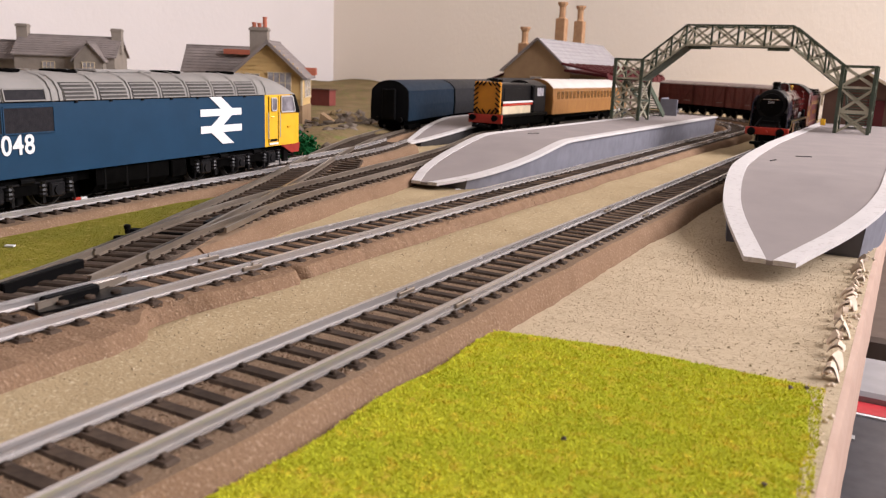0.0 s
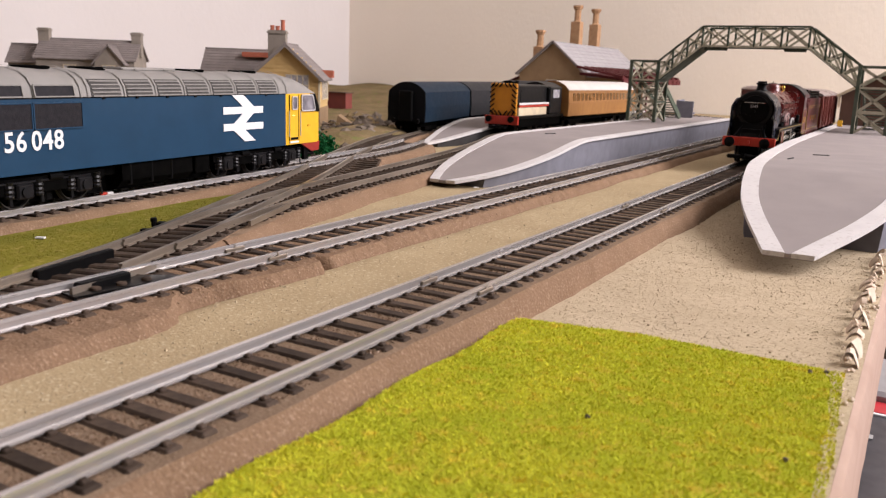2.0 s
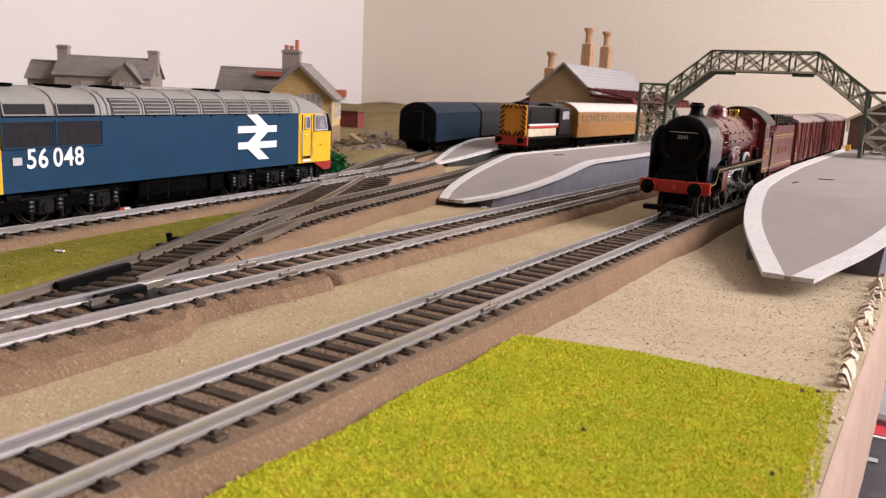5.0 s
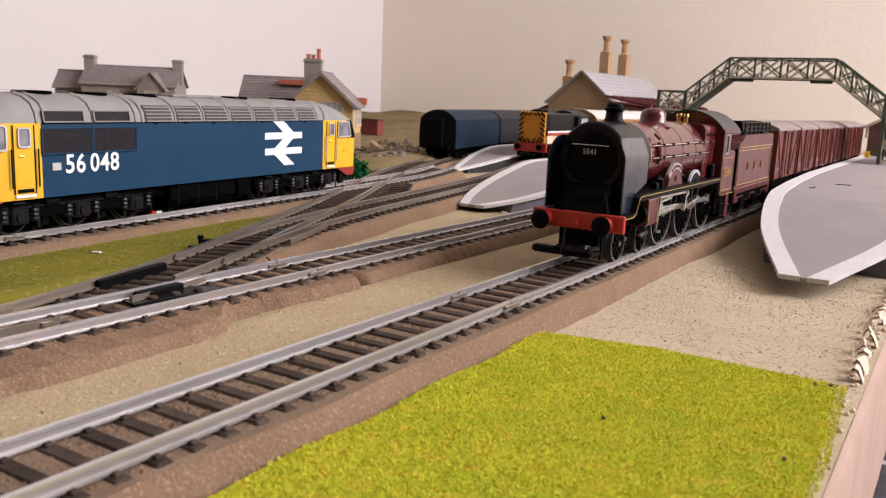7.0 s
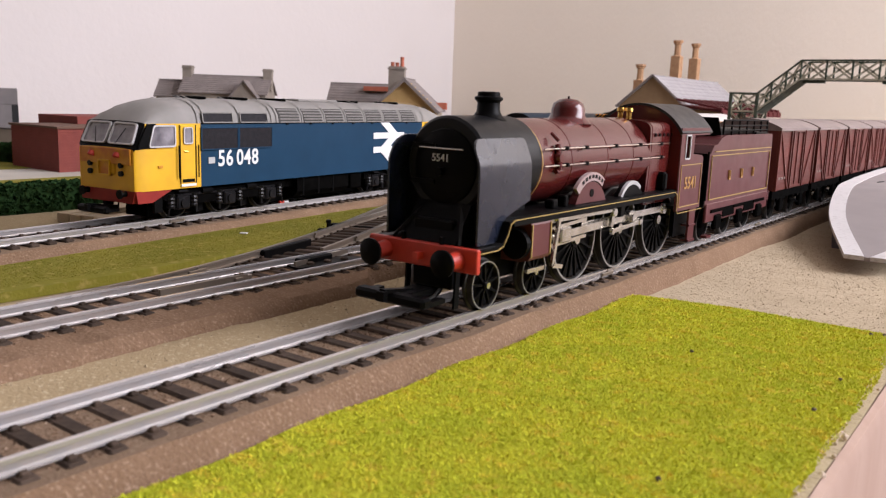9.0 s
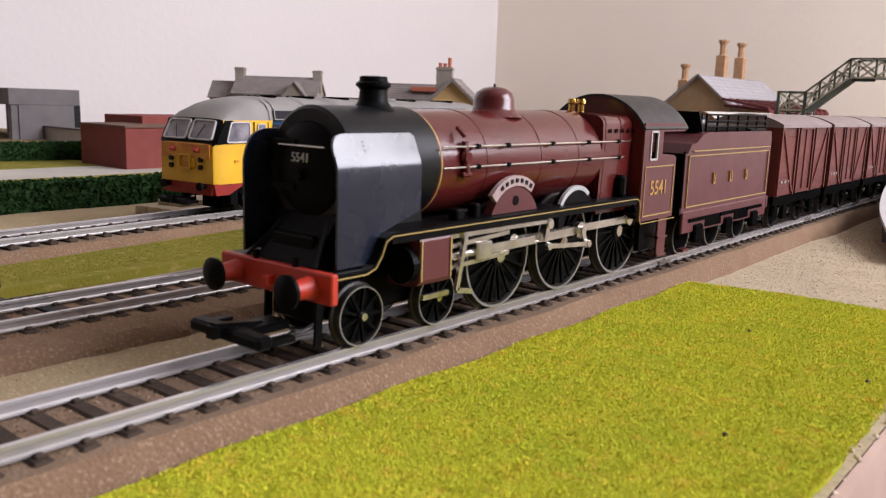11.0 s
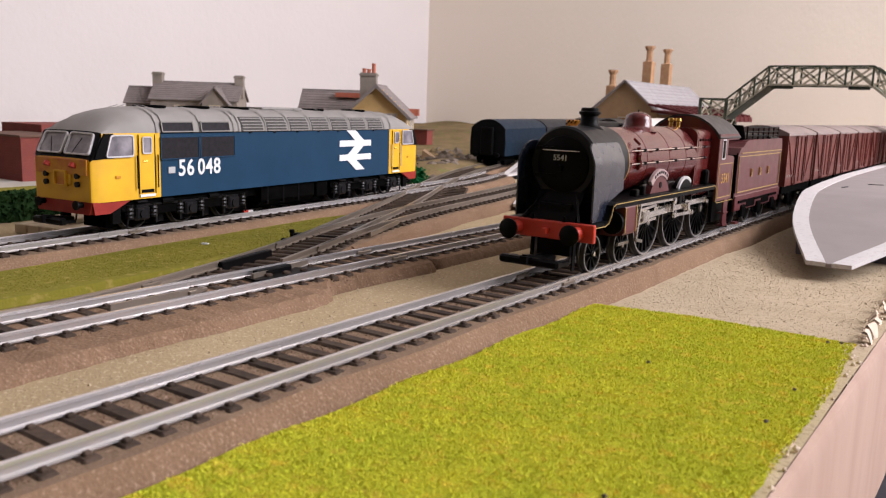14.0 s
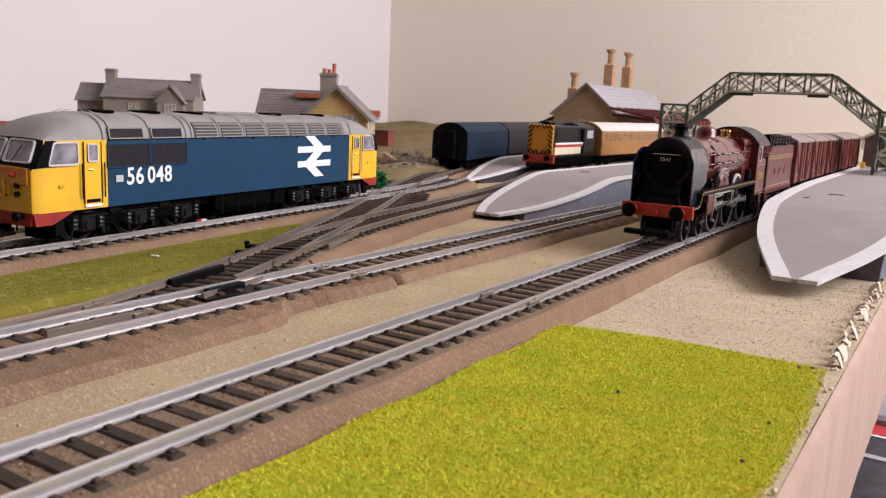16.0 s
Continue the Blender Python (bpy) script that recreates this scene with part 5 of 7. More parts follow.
        part("front_brace", bar((s * 0.0105, 0.0010, 0.0182), (s * 0.0060, 0.0082, 0.0262), 0.0008, 0.0008), M_SMOKE, t)
    part("draw_hook", box(-0.0008, 0.0008, -0.0030, 0, 0.0140, 0.0158), M_RED, beam)
    part("front_platform", box(-0.0164, 0.0164, 0.0010, 0.0085, 0.0168, 0.0180), M_BLACK, t)
    part("steps_plate", prism([(0.0020, 0.0180), (0.0085, 0.0180), (0.0085, 0.0275)], -0.0085, 0.0085, axis="x"), M_BLACK, t)
    coupling(t, 0.001, -1, "large black front coupling", 1.28)
    part("bogie_frame", box(-0.0045, 0.0045, 0.0080, 0.0440, 0.0052, 0.0095, 0.0006), M_BLACK, t)
    for s in (-1, 1):
        part("guard_iron", bar((s * 0.0078, 0.0045, 0.0130), (s * 0.0078, 0.0040, 0.0015), 0.0006, 0.0018), M_BLACK, t)
        part("bogie_side", box(s * 0.0118 - 0.0004, s * 0.0118 + 0.0004, 0.0310, 0.0400, 0.0072, 0.0084), M_STEEL, t)
        part("trailing_frame", box(s * 0.0118 - 0.0008, s * 0.0118 + 0.0008, 0.1345, 0.1500, 0.0060, 0.0166), M_BLACK, t)
    sets = [wheelset_mesh(t, "bogie", y, R_BOGIE, 9) for y in BOGIES] + [wheelset_mesh(t, "driver", y, R_DRIVE, 18) for y in DRIVERS]
    # rods on each side
    rods = []
    for s in (-1, 1):
        g = bmesh.new()
        for y0, y1 in zip(DRIVERS, DRIVERS[1:]):
            bar((s * 0.0122, y0, 0), (s * 0.0122, y1, 0), 0.0007, 0.0021, bm=g)
        for y in DRIVERS:
            rod((s * 0.0116, y, 0), (s * 0.0130, y, 0), 0.0019, seg=16, bm=g)
        rods.append(("coupling", s, part("coupling_rod", g, M_STEEL, t, "bright coupling rod")))
        ln = DRIVERS[1] - 0.0470
        g = bar((s * 0.0138, -ln, 0), (s * 0.0138, 0, 0), 0.0007, 0.0022)
        rod((s * 0.0130, 0, 0), (s * 0.0147, 0, 0), 0.0023, seg=16, bm=g)
        rods.append(("connecting", s, part("connecting_rod", g, M_STEEL, t, "bright connecting rod")))
        g = bar((s * 0.0150, 0, 0), (s * 0.0150, RETURN_Y, RETURN_Z), 0.0008, 0.0016)
        for py, pz in ((0.0, 0.0), (RETURN_Y, RETURN_Z)):
            rod((s * 0.0144, py, pz), (s * 0.0157, py, pz), 0.0012, seg=14, bm=g)
        rods.append(("return", s, part("return_crank", g, M_STEEL, t, "bright return crank")))
        g = bar((s * 0.0160, -ECC_ROD, 0), (s * 0.0160, 0, 0), 0.0006, 0.0012)
        for py in (-ECC_ROD, 0.0):
            rod((s * 0.0154, py, 0), (s * 0.0165, py, 0), 0.0010, seg=14, bm=g)
        rods.append(("eccentric", s, part("eccentric_rod", g, M_STEEL, t, "bright eccentric rod")))
        g = box(s * 0.0138 - 0.0016, s * 0.0138 + 0.0016, -0.0030, 0.0030, -0.0020, 0.0024, 0.0004)
        rod((s * 0.0138, -0.0130, 0), (s * 0.0138, 0, 0), 0.0009, bm=g)
        rods.append(("crosshead", s, part("crosshead", g, M_STEEL, t, "bright crosshead and piston rod")))
    return t, sets, rods


def tender():
    """Tender, front at local y 0."""
    t = thing("tender", "crimson tender with yellow lining behind the locomotive", "tender")
    ln = 0.0850
    side = [(0.0, 0.0160), (ln, 0.0160), (ln, 0.0400), (ln - 0.001, 0.0430), (0.0180, 0.0430), (0.0130, 0.0418), (0.0090, 0.0396), (0.0050, 0.0392), (0.0020, 0.0360), (0.0, 0.0360)]
    part("body", prism(side, -0.0152, 0.0152, axis="x"), M_TENDER, t, "flat-sided crimson tender body")
    for s in (-1, 1):
        x = s * 0.0155
        bm = bmesh.new()
        pts = [(0.003, 0.0180), (ln - 0.003, 0.0180), (ln - 0.003, 0.0352), (0.003, 0.0352)]
        for a, b in zip(pts, pts[1:] + pts[:1]):
            bar((x, *a), (x, *b), 0.0004, 0.00032, bm=bm)
        bar((x, 0.006, 0.0368), (x, ln - 0.002, 0.0368), 0.0006, 0.00032, bm=bm)
        part("lining", bm, M_LINE, t, "thin yellow lining")
        bm = bmesh.new()
        for k, w in ((0.026, 0.0028), (0.042, 0.0034), (0.058, 0.0028)):
            box(x - 0.0003, x + 0.0003, k - w * 0.3, k - w * 0.14, 0.0248, 0.0288, bm=bm)
            box(x - 0.0003, x + 0.0003, k - w * 0.14, k + w * 0.35, 0.0248, 0.0254, bm=bm)
            box(x - 0.0003, x + 0.0003, k + w * 0.2, k + w * 0.35, 0.0254, 0.0286, bm=bm)
        part("letter_bars", bm, M_GOLD, t, "gold bars of lettering")
        bm = bmesh.new()
        for z in (0.0448, 0.0468, 0.0490):
            rod((x * 0.86, 0.020, z), (x * 0.86, ln - 0.004, z), 0.00035, bm=bm)
        for y in np.linspace(0.020, ln - 0.004, 7):
            rod((x * 0.86, y, 0.0425), (x * 0.86, y, 0.0492), 0.0004, bm=bm)
        part("coal_rail", bm, M_BLACK, t, "black coal rails")
        part("frame_side", box(x * 0.97 - 0.0006, x * 0.97 + 0.0006, 0.001, ln - 0.001, 0.0090, 0.0165, 0.0003), M_TENDER, t, "crimson tender frame")
        # Black plates on the frame stand in for the shade in its cutouts.
        for y in (0.028, 0.056):
            slot = rounded([(y - 0.0080, 0.0098), (y + 0.0080, 0.0098), (y + 0.0066, 0.0138), (y - 0.0066, 0.0138)], 0.0016)
            part("frame_slot", prism(slot, *sorted((x * 0.97 + s * 0.0003, x * 0.97 + s * 0.00085)), axis="x"), M_UNDER, t, "black plate in place of a shaded opening in the tender frame")
        for y in (0.014, 0.042, 0.070):
            bm = box(x - 0.0008, x + 0.0012, y - 0.0035, y + 0.0035, 0.0055, 0.0115, 0.0006)
            bar((x, y - 0.008, 0.0132), (x, y + 0.008, 0.0132), 0.0014, 0.0012, bm=bm)
            part("axle_box", bm, M_UNDER, t)
        part("step", box(x - 0.0012, x + 0.0012, 0.001, 0.006, 0.0030, 0.0040), M_TENDER, t)
        part("front_rail", rod((x, -0.0012, 0.0180), (x, -0.0012, 0.0370), 0.0004), M_BLACK, t)
    part("coal_space", box(-0.0125, 0.0125, 0.016, ln - 0.022, 0.0425, 0.0455, 0.001), M_BLACK, t)
    part("tank_top", box(-0.0140, 0.0140, ln - 0.022, ln - 0.004, 0.0425, 0.0440, 0.0004), M_BLACK, t)
    part("front_plate", prism([(-0.0140, 0.0430), (0.0140, 0.0430), (0.0120, 0.0500), (-0.0120, 0.0500)], 0.0160, 0.0168), M_BLACK, t)
    # Added black sheet, in place of the dark gap between cab and tender.
    part("front_panel", box(-0.0152, 0.0152, -0.0012, -0.0002, 0.0155, 0.0362), M_BLACK, t)
    part("drawbar", box(-0.003, 0.003, -0.010, 0.002, 0.0090, 0.0105), M_BLACK, t)
    part("rear_beam", box(-0.0155, 0.0155, ln - 0.0002, ln + 0.0014, 0.0118, 0.0165), M_TENDER, t)
    part("underframe", box(-0.0060, 0.0060, 0.004, ln - 0.002, 0.0060, 0.0160), M_UNDER, t)
    coupling(t, ln, 1)
    return t, [wheelset_mesh(t, "w", y, 0.0070) for y in (0.014, 0.042, 0.070)]


VAN_L = 0.0705


def van():
    t = thing("goods_van", "bauxite brown planked goods van with a grey curved roof", "wagon", group="vans of the goods train")
    body = part("body", box(-0.0150, 0.0150, 0, VAN_L, 0.0150, 0.0455, 0.0003), M_VAN, t)
    roof = arch(0, 0.0162, 0.0335, math.radians(61), math.radians(119), 14)
    part("roof", prism(roof + [(-0.0163, 0.0442), (0.0163, 0.0442)], -0.0008, VAN_L + 0.0008), M_VANROOF, t, "grey arched van roof", smooth=True)
    for s in (-1, 1):
        x = s * 0.0151
        for k in range(13):
            z = 0.0163 + k * 0.0022
            part("plank", box(x - 0.0002, x + 0.0002, 0.0008, VAN_L - 0.0008, z, z + 0.0020), M_VAN, body)
        for y in (0.0006, 0.0215, 0.0255, 0.0450, 0.0490, VAN_L - 0.0006):
            part("upright", bar((x + s * 0.0004, y, 0.0152), (x + s * 0.0004, y, 0.0450), 0.0012, 0.0010, up=(1, 0, 0)), M_VAN, body)
        for a, b in (((0.002, 0.0445), (0.020, 0.0165)), ((VAN_L - 0.002, 0.0445), (VAN_L - 0.020, 0.0165))):
            part("diagonal_strap", bar((x + s * 0.0004, *a), (x + s * 0.0004, *b), 0.0012, 0.0008, up=(1, 0, 0)), M_VAN, body)
        for z in (0.0160, 0.0440):
            part("door_runner", bar((x + s * 0.0005, 0.0255, z), (x + s * 0.0005, 0.0450, z), 0.0010, 0.0010, up=(1, 0, 0)), M_VAN, body)
        bm = box(x + s * 0.0003 - 0.0002, x + s * 0.0003 + 0.0004, 0.0345, 0.0357, 0.0170, 0.0435)
        part("door_bar", bm, M_VAN, body)
        bm = bmesh.new()
        for y in (0.0045, 0.0095, 0.0145):
            box(x + s * 0.0003 - 0.0002, x + s * 0.0003 + 0.0002, y, y + 0.0030, 0.0205, 0.0216, bm=bm)
        part("number_bars", bm, M_VANROOF, body, "small pale stencil bars")
        part("solebar", box(x * 0.93 - 0.0006, x * 0.93 + 0.0006, 0.0, VAN_L, 0.0112, 0.0152), M_UNDER, t, "black solebar")
        for y in (0.0160, VAN_L - 0.0160):
            bm = box(x * 0.93 - 0.0008, x * 0.93 + 0.0012, y - 0.003, y + 0.003, 0.0045, 0.0115, 0.0005)
            bar((x * 0.95, y - 0.0075, 0.0104), (x * 0.95, y, 0.0122), 0.001, 0.001, bm=bm)
            bar((x * 0.95, y, 0.0122), (x * 0.95, y + 0.0075, 0.0104), 0.001, 0.001, bm=bm)
            part("axle_guard", bm, M_UNDER, t)
        part("brake_lever", bar((x, 0.0300, 0.0098), (x, 0.0480, 0.0068), 0.0006, 0.0009), M_UNDER, t)
    for y, s in ((0.0, -1), (VAN_L, 1)):
        for x in (-0.0095, -0.0032, 0.0032, 0.0095):
            part("end_stanchion", box(x - 0.0006, x + 0.0006, min(y, y + s * 0.0007), max(y, y + s * 0.0007), 0.0150, 0.0445), M_VAN, body)
        for x in (-0.0112, 0.0112):
            part("buffer", lathe([(0.0014, 0.0), (0.0012, s * 0.002), (0.0022, s * 0.0026), (0.0020, s * 0.0034)], seg=12, axis="y", at=(x, y, 0.0135)), M_UNDER, t)
    part("underframe", box(-0.0055, 0.0055, 0.003, VAN_L - 0.003, 0.0070, 0.0150), M_UNDER, t)
    return t


# ---- diesel locomotive ----
def diesel():
    L = 0.122
    t = thing("diesel_locomotive", "blue diesel locomotive with yellow cabs and a grey roof", "locomotive", pose(-0.1940, 0.2806, RAIL_Z, 0, 0, 6.5))
    W, ZB0 = 0.0174, 0.0132

    def ring(y, w, top):
        zc = min(0.0398, top - 0.0008)
        half = [(w, ZB0), (w, 0.0300 if top > 0.034 else min(0.0300, top - 0.0014)), (w * (1.0 if top > 0.045 else 0.985), zc)]
        rise = top - zc
        half += [(w * 0.955, zc + rise * 0.36), (w * 0.83, zc + rise * 0.66), (w * 0.62, zc + rise * 0.86), (w * 0.32, zc + rise * 0.97), (0, top)]
        return [Vector((x, y, z)) for x, z in half] + [Vector((-x, y, z)) for x, z in half[-2::-1]]

    def H(d):     # roof height by distance from the nose
        return float(np.interp(d, [0, 0.0006, 0.0050, 0.0090, 0.0140, 0.0200, 0.0270, 0.0340], [0.0302, 0.0310, 0.0405, 0.0442, 0.0470, 0.0488, 0.0498, 0.0502]))
    ds = [0.0, 0.0006, 0.0050, 0.0090, 0.0140, 0.0200, 0.0270, 0.0335]
    ys = [-L + d for d in ds] + [-0.05, 0.0, 0.05] + [L - d for d in ds[::-1]]
    rows = [ring(y, W * (0.93 if abs(y) > L - 0.0003 else (0.96 if abs(y) > L - 0.003 else 1.0)), H(L - abs(y))) for y in ys]
    n = len(rows[0])
    cab = lambda i: min(abs(ys[i]), abs(ys[i + 1])) > L - 0.0336
    is_side = lambda j: j in (0, 1) or j in (n - 3, n - 2) or j == n - 1
    is_low = lambda j: j in (0, n - 2, n - 1)
    slope = lambda i: min(abs(ys[i]), abs(ys[i + 1])) > L - 0.0052
    part("body", loft(rows, False, lambda i, j: is_side(j) and not cab(i)), M_BLUE, t, "rail-blue body side", smooth=True)
    part("cab", loft([r for r in rows if r[0].y < 0], (0,), lambda i, j: (is_low(j) or (is_side(j) and not slope(i))) and cab(i)), M_YELLOW, t, "bright yellow cab end", smooth=True)
    rear = [r for r in rows if r[0].y > 0.04]
    off = len(rows) - len(rear)
    part("cab", loft(rear, (-1,), lambda i, j: (is_low(j) or (is_side(j) and not slope(i + off))) and cab(i + off)), M_YELLOW, t, "bright yellow cab end", smooth=True)
    part("roof", loft(rows, False, lambda i, j: not is_side(j) and not slope(i)), M_GREY56, t, "weathered grey roof", smooth=True)
    for half in (-1, 1):
        part("window_surround", loft(rows, False, lambda i, j: not is_low(j) and slope(i) and ys[i] * half > 0), M_BLACK, t, "black windscreen surround")
    for e in (-1, 1):
        # windscreens on the raked front
        nose = Vector((0, e * (L - 0.0008), 0.0310))
        rake = Vector((0, -e * 0.0044, 0.0092))
        up, out = rake.normalized(), Vector((0, e * 0.0092, 0.0044)).normalized()
        for s in (-1, 1):
            at3 = lambda u, v, d: nose + Vector((s * u, 0, 0)) + up * v + out * d
            pts = [(0.0007, 0.0002), (0.0154, 0.0002), (0.0144, 0.0094), (0.0007, 0.0096)]
            glass, rim = plate_and_ring(pts, 0.0016, 0.0006, at3, -0.0004, 0.0011)
            win = part("windscreen", glass, M_SCREEN, t, "grey windscreen glazing")
            part("window_frame", rim, M_SILVER, win, "silver window rim")
            part("wiper", bar(at3(0.006, 0.0005, 0.0012), at3(0.009, 0.0070, 0.0012), 0.0003, 0.0003), M_BLACK, win)
        # front fittings
        f = e * (L + 0.0003)
        part("nose_panel", box(-0.0150, 0.0150, f - 0.0005, f + 0.0002, 0.0236, 0.0298, 0.0002), M_NOSE, t, "orange-stained yellow nose panel")
        part("lamp_box", box(-0.0055, 0.0055, f - 0.0004, f + 0.0004, 0.0195, 0.0262, 0.0003), M_YELLOW, t)
        part("lamp_grille", box(-0.0032, 0.0032, f - 0.0003, f + 0.0008, 0.0195, 0.0245, 0.0002), M_GOLD, t)
        glass, rim = plate_and_ring([(-0.0036, 0.0188), (0.0036, 0.0188), (0.0036, 0.0252), (-0.0036, 0.0252)], 0.0006, 0.0007, lambda u, v, d: Vector((u, f + e * d, v)), -0.0002, 0.0012)
        grille = part("lamp_panel", glass, M_NOSE, t)
        part("lamp_rim", rim, M_YELLOW, grille)
        for s in (-1, 1):
            for z in (0.0200, 0.0232):
                part("marker_light", rod((s * 0.0092, f - e * 0.0004, z), (s * 0.0092, f + e * 0.0008, z), 0.0011, seg=14), M_SMOKE, t)
            part("jumper_cable", rod((s * 0.0075, f, 0.0278), (s * 0.0075, f + e * 0.0009, 0.0264), 0.0016, seg=10), M_RED, t, "orange-red cable socket")
            part("buffer", lathe([(0.0012, 0.0), (0.0011, e * 0.0022), (0.0019, e * 0.0028), (0.0018, e * 0.0034)], seg=16, axis="y", at=(s * 0.0112, e * L, 0.0122)), M_BLACK, t, smooth=True)
            part("steps", box(s * 0.0150 - 0.0008, s * 0.0150 + 0.0008, e * (L - 0.012) - 0.002, e * (L - 0.012) + 0.002, 0.0040, 0.0120), M_BLACK, t)
        y0, y1 = sorted((e * (L - 0.0195), e * (L + 0.0004)))
        part("valance", prism([(-0.0168, 0.0134), (0.0168, 0.0134), (0.0150, 0.0085), (-0.0150, 0.0085)], *sorted((e * (L - 0.006), e * (L + 0.0002)))), M_DKRED, t, "red lower valance")
        for s in (-1, 1):
            part("valance_side", prism([(e * (L - 0.019), 0.0134), (e * L, 0.0134), (e * (L - 0.001), 0.0085), (e * (L - 0.008), 0.0085)], *sorted((s * 0.0158, s * 0.0170)), axis="x"), M_DKRED, t, "red lower valance")
        coupling(t, e * (L - 0.003), e)
        for s in (-1, 1):
            x = s * (W + 0.0001)
            # cab side window with a raked front edge, door with window, handrails
            at3 = lambda u, v, d: Vector((x + s * d, e * (L - u), v))
            part("pillar", prism([(e * (L - u), v) for u, v in ((0.0012, 0.0301), (0.0100, 0.0301), (0.0100, 0.0397), (0.0058, 0.0397), (0.0022, 0.0330))], *sorted((x - s * 0.0004, x + s * 0.0003)), axis="x"), M_BLACK, t, "black window pillar")
            glass, rim = plate_and_ring([(0.0058, 0.0304), (0.0196, 0.0304), (0.0196, 0.0393), (0.0084, 0.0393)], 0.0014, 0.0006, at3, 0.0, 0.0008)
            win = part("side_window", glass, M_SCREEN, t, "grey cab side glazing")
            part("window_frame", rim, M_SILVER, win, "silver window rim")
            yd = e * (L - 0.0262)
            door = part("cab_door", box(x - 0.0002, x + 0.0003, yd - 0.0040, yd + 0.0040, 0.0155, 0.0392, 0.0002), M_YELLOW, t, "yellow cab door")
            glass, rim = plate_and_ring([(0.0236, 0.0314), (0.0286, 0.0314), (0.0286, 0.0384), (0.0236, 0.0384)], 0.0011, 0.0005, at3, 0.0002, 0.0009)
            part("door_window", glass, M_SCREEN, door)
            part("door_frame", rim, M_SILVER, door)
            part("door_handle", rod((x + s * 0.0004, yd - 0.0022, 0.0285), (x + s * 0.0009, yd - 0.0004, 0.0285), 0.0003, seg=8), M_BRASS, door)
            part("kick_plate", box(min(x, x + s * 0.0005), max(x, x + s * 0.0005), yd - 0.0032, yd + 0.0032, 0.0157, 0.0170), M_BLACK, door)
            part("builder_plate", box(min(x, x + s * 0.0004), max(x, x + s * 0.0004), e * (L - 0.0118) - 0.0011, e * (L - 0.0118) + 0.0011, 0.0222, 0.0232), M_NOSE, t)
            bm = bmesh.new()
            for dy in (-0.0042, 0.0042):
                bar((x + s * 0.0003, yd + dy, 0.0152), (x + s * 0.0003, yd + dy, 0.0392), 0.0002, 0.00035, bm=bm)
            part("door_seam", bm, M_BLACK, door)
            bm = bmesh.new()
            for dy in (-0.0053, 0.0053):
                rod((x + s * 0.0008, yd + dy, 0.0175), (x + s * 0.0008, yd + dy, 0.0310), 0.00028, bm=bm)
            part("handrail", bm, M_CORD if e > 0 else M_BLACK, t)
            part("step_plate", box(x - 0.0004, x + 0.0006, yd - 0.0040, yd + 0.0040, 0.0140, 0.0150), M_DECAL, t, "white step plate")
    # side grilles behind the front cab, louvres, roof ribs
    for s in (-1, 1):
        x = s * (W + 0.0002)
        for k in (0, 1):
            ya = -0.0884 + k * 0.0222
            part("grille", box(x - 0.0003, x + 0.0003, ya, ya + 0.0214, 0.0288, 0.0380, 0.0002), M_GRILLE, t, "dark mesh side grille")
            bm = bmesh.new()
            zs = [(0.01745, 0.0400), (0.01665, 0.0440)]
            lo, hi = [Vector((s * q[0], ya + 0.0008, q[1])) for q in zs], [Vector((s * q[0], ya + 0.0182, q[1])) for q in zs]
            o = Vector((s * 0.0005, 0, 0.0002))
            vs = [bm.verts.new(p + o) for p in (lo[0], hi[0], hi[1], lo[1])] + [bm.verts.new(p - o) for p in (lo[0], hi[0], hi[1], lo[1])]
            for f4 in ((0, 1, 2, 3), (7, 6, 5, 4), (0, 4, 5, 1), (1, 5, 6, 2), (2, 6, 7, 3), (3, 7, 4, 0)):
                bm.faces.new([vs[i] for i in f4])
            bmesh.ops.recalc_face_normals(bm, faces=bm.faces)
            part("roof_grille", bm, M_GRILLE, t, "dark slatted roof-edge grille")
            rim = bmesh.new()
            q = [lo[0], hi[0], hi[1], lo[1]]
            for a, b in zip(q, q[1:] + q[:1]):
                bar(a + o * 1.2, b + o * 1.2, 0.0005, 0.0005, bm=rim)
            part("grille_frame", rim, M_GREY56, t)
            rim = bmesh.new()
            for a, b in (((ya, 0.0288), (ya + 0.0214, 0.0288)), ((ya, 0.0380), (ya + 0.0214, 0.0380)), ((ya, 0.0288), (ya, 0.0380)), ((ya + 0.0214, 0.0288), (ya + 0.0214, 0.0380))):
                bar((x + s * 0.0003, *a), (x + s * 0.0003, *b), 0.0004, 0.0005, bm=rim)
            part("grille_frame", rim, M_BLUE, t)
        for k in range(7):
            ya = -0.0405 + k * 0.0175
            bm = bmesh.new()
            for i in range(5):
                z = 0.0402 + i * 0.0014
                xx = s * (0.0003 + float(np.interp(z, [0.0398, 0.0435, 0.0467], [0.0174, 0.0166, 0.01444])))
                bar((xx, ya + 0.0015, z), (xx, ya + 0.0155, z), 0.0008, 0.0005, bm=bm)
            part("louvre", bm, M_GREY56, t)
            rows = []
            for z in (0.0399, 0.0418, 0.0436, 0.0452, 0.0465):
                xx = s * float(np.interp(z, [0.0398, 0.0435, 0.0467], [0.0176, 0.0168, 0.0146]))
                rows.append([(xx, ya + 0.0010, z), (xx, ya + 0.0160, z), (xx - s * 0.0006, ya + 0.0160, z), (xx - s * 0.0006, ya + 0.0010, z)])
            part("louvre_panel", loft(rows), M_LOUVRESHADE, t, "louvre panel with shade put into its dark colour")
            part("roof_clip", box(s * 0.0170 - 0.0010, s * 0.0170 + 0.0010, ya + 0.0060, ya + 0.0072, 0.0390, 0.0402), M_BLACK, t)
        bm = bmesh.new()
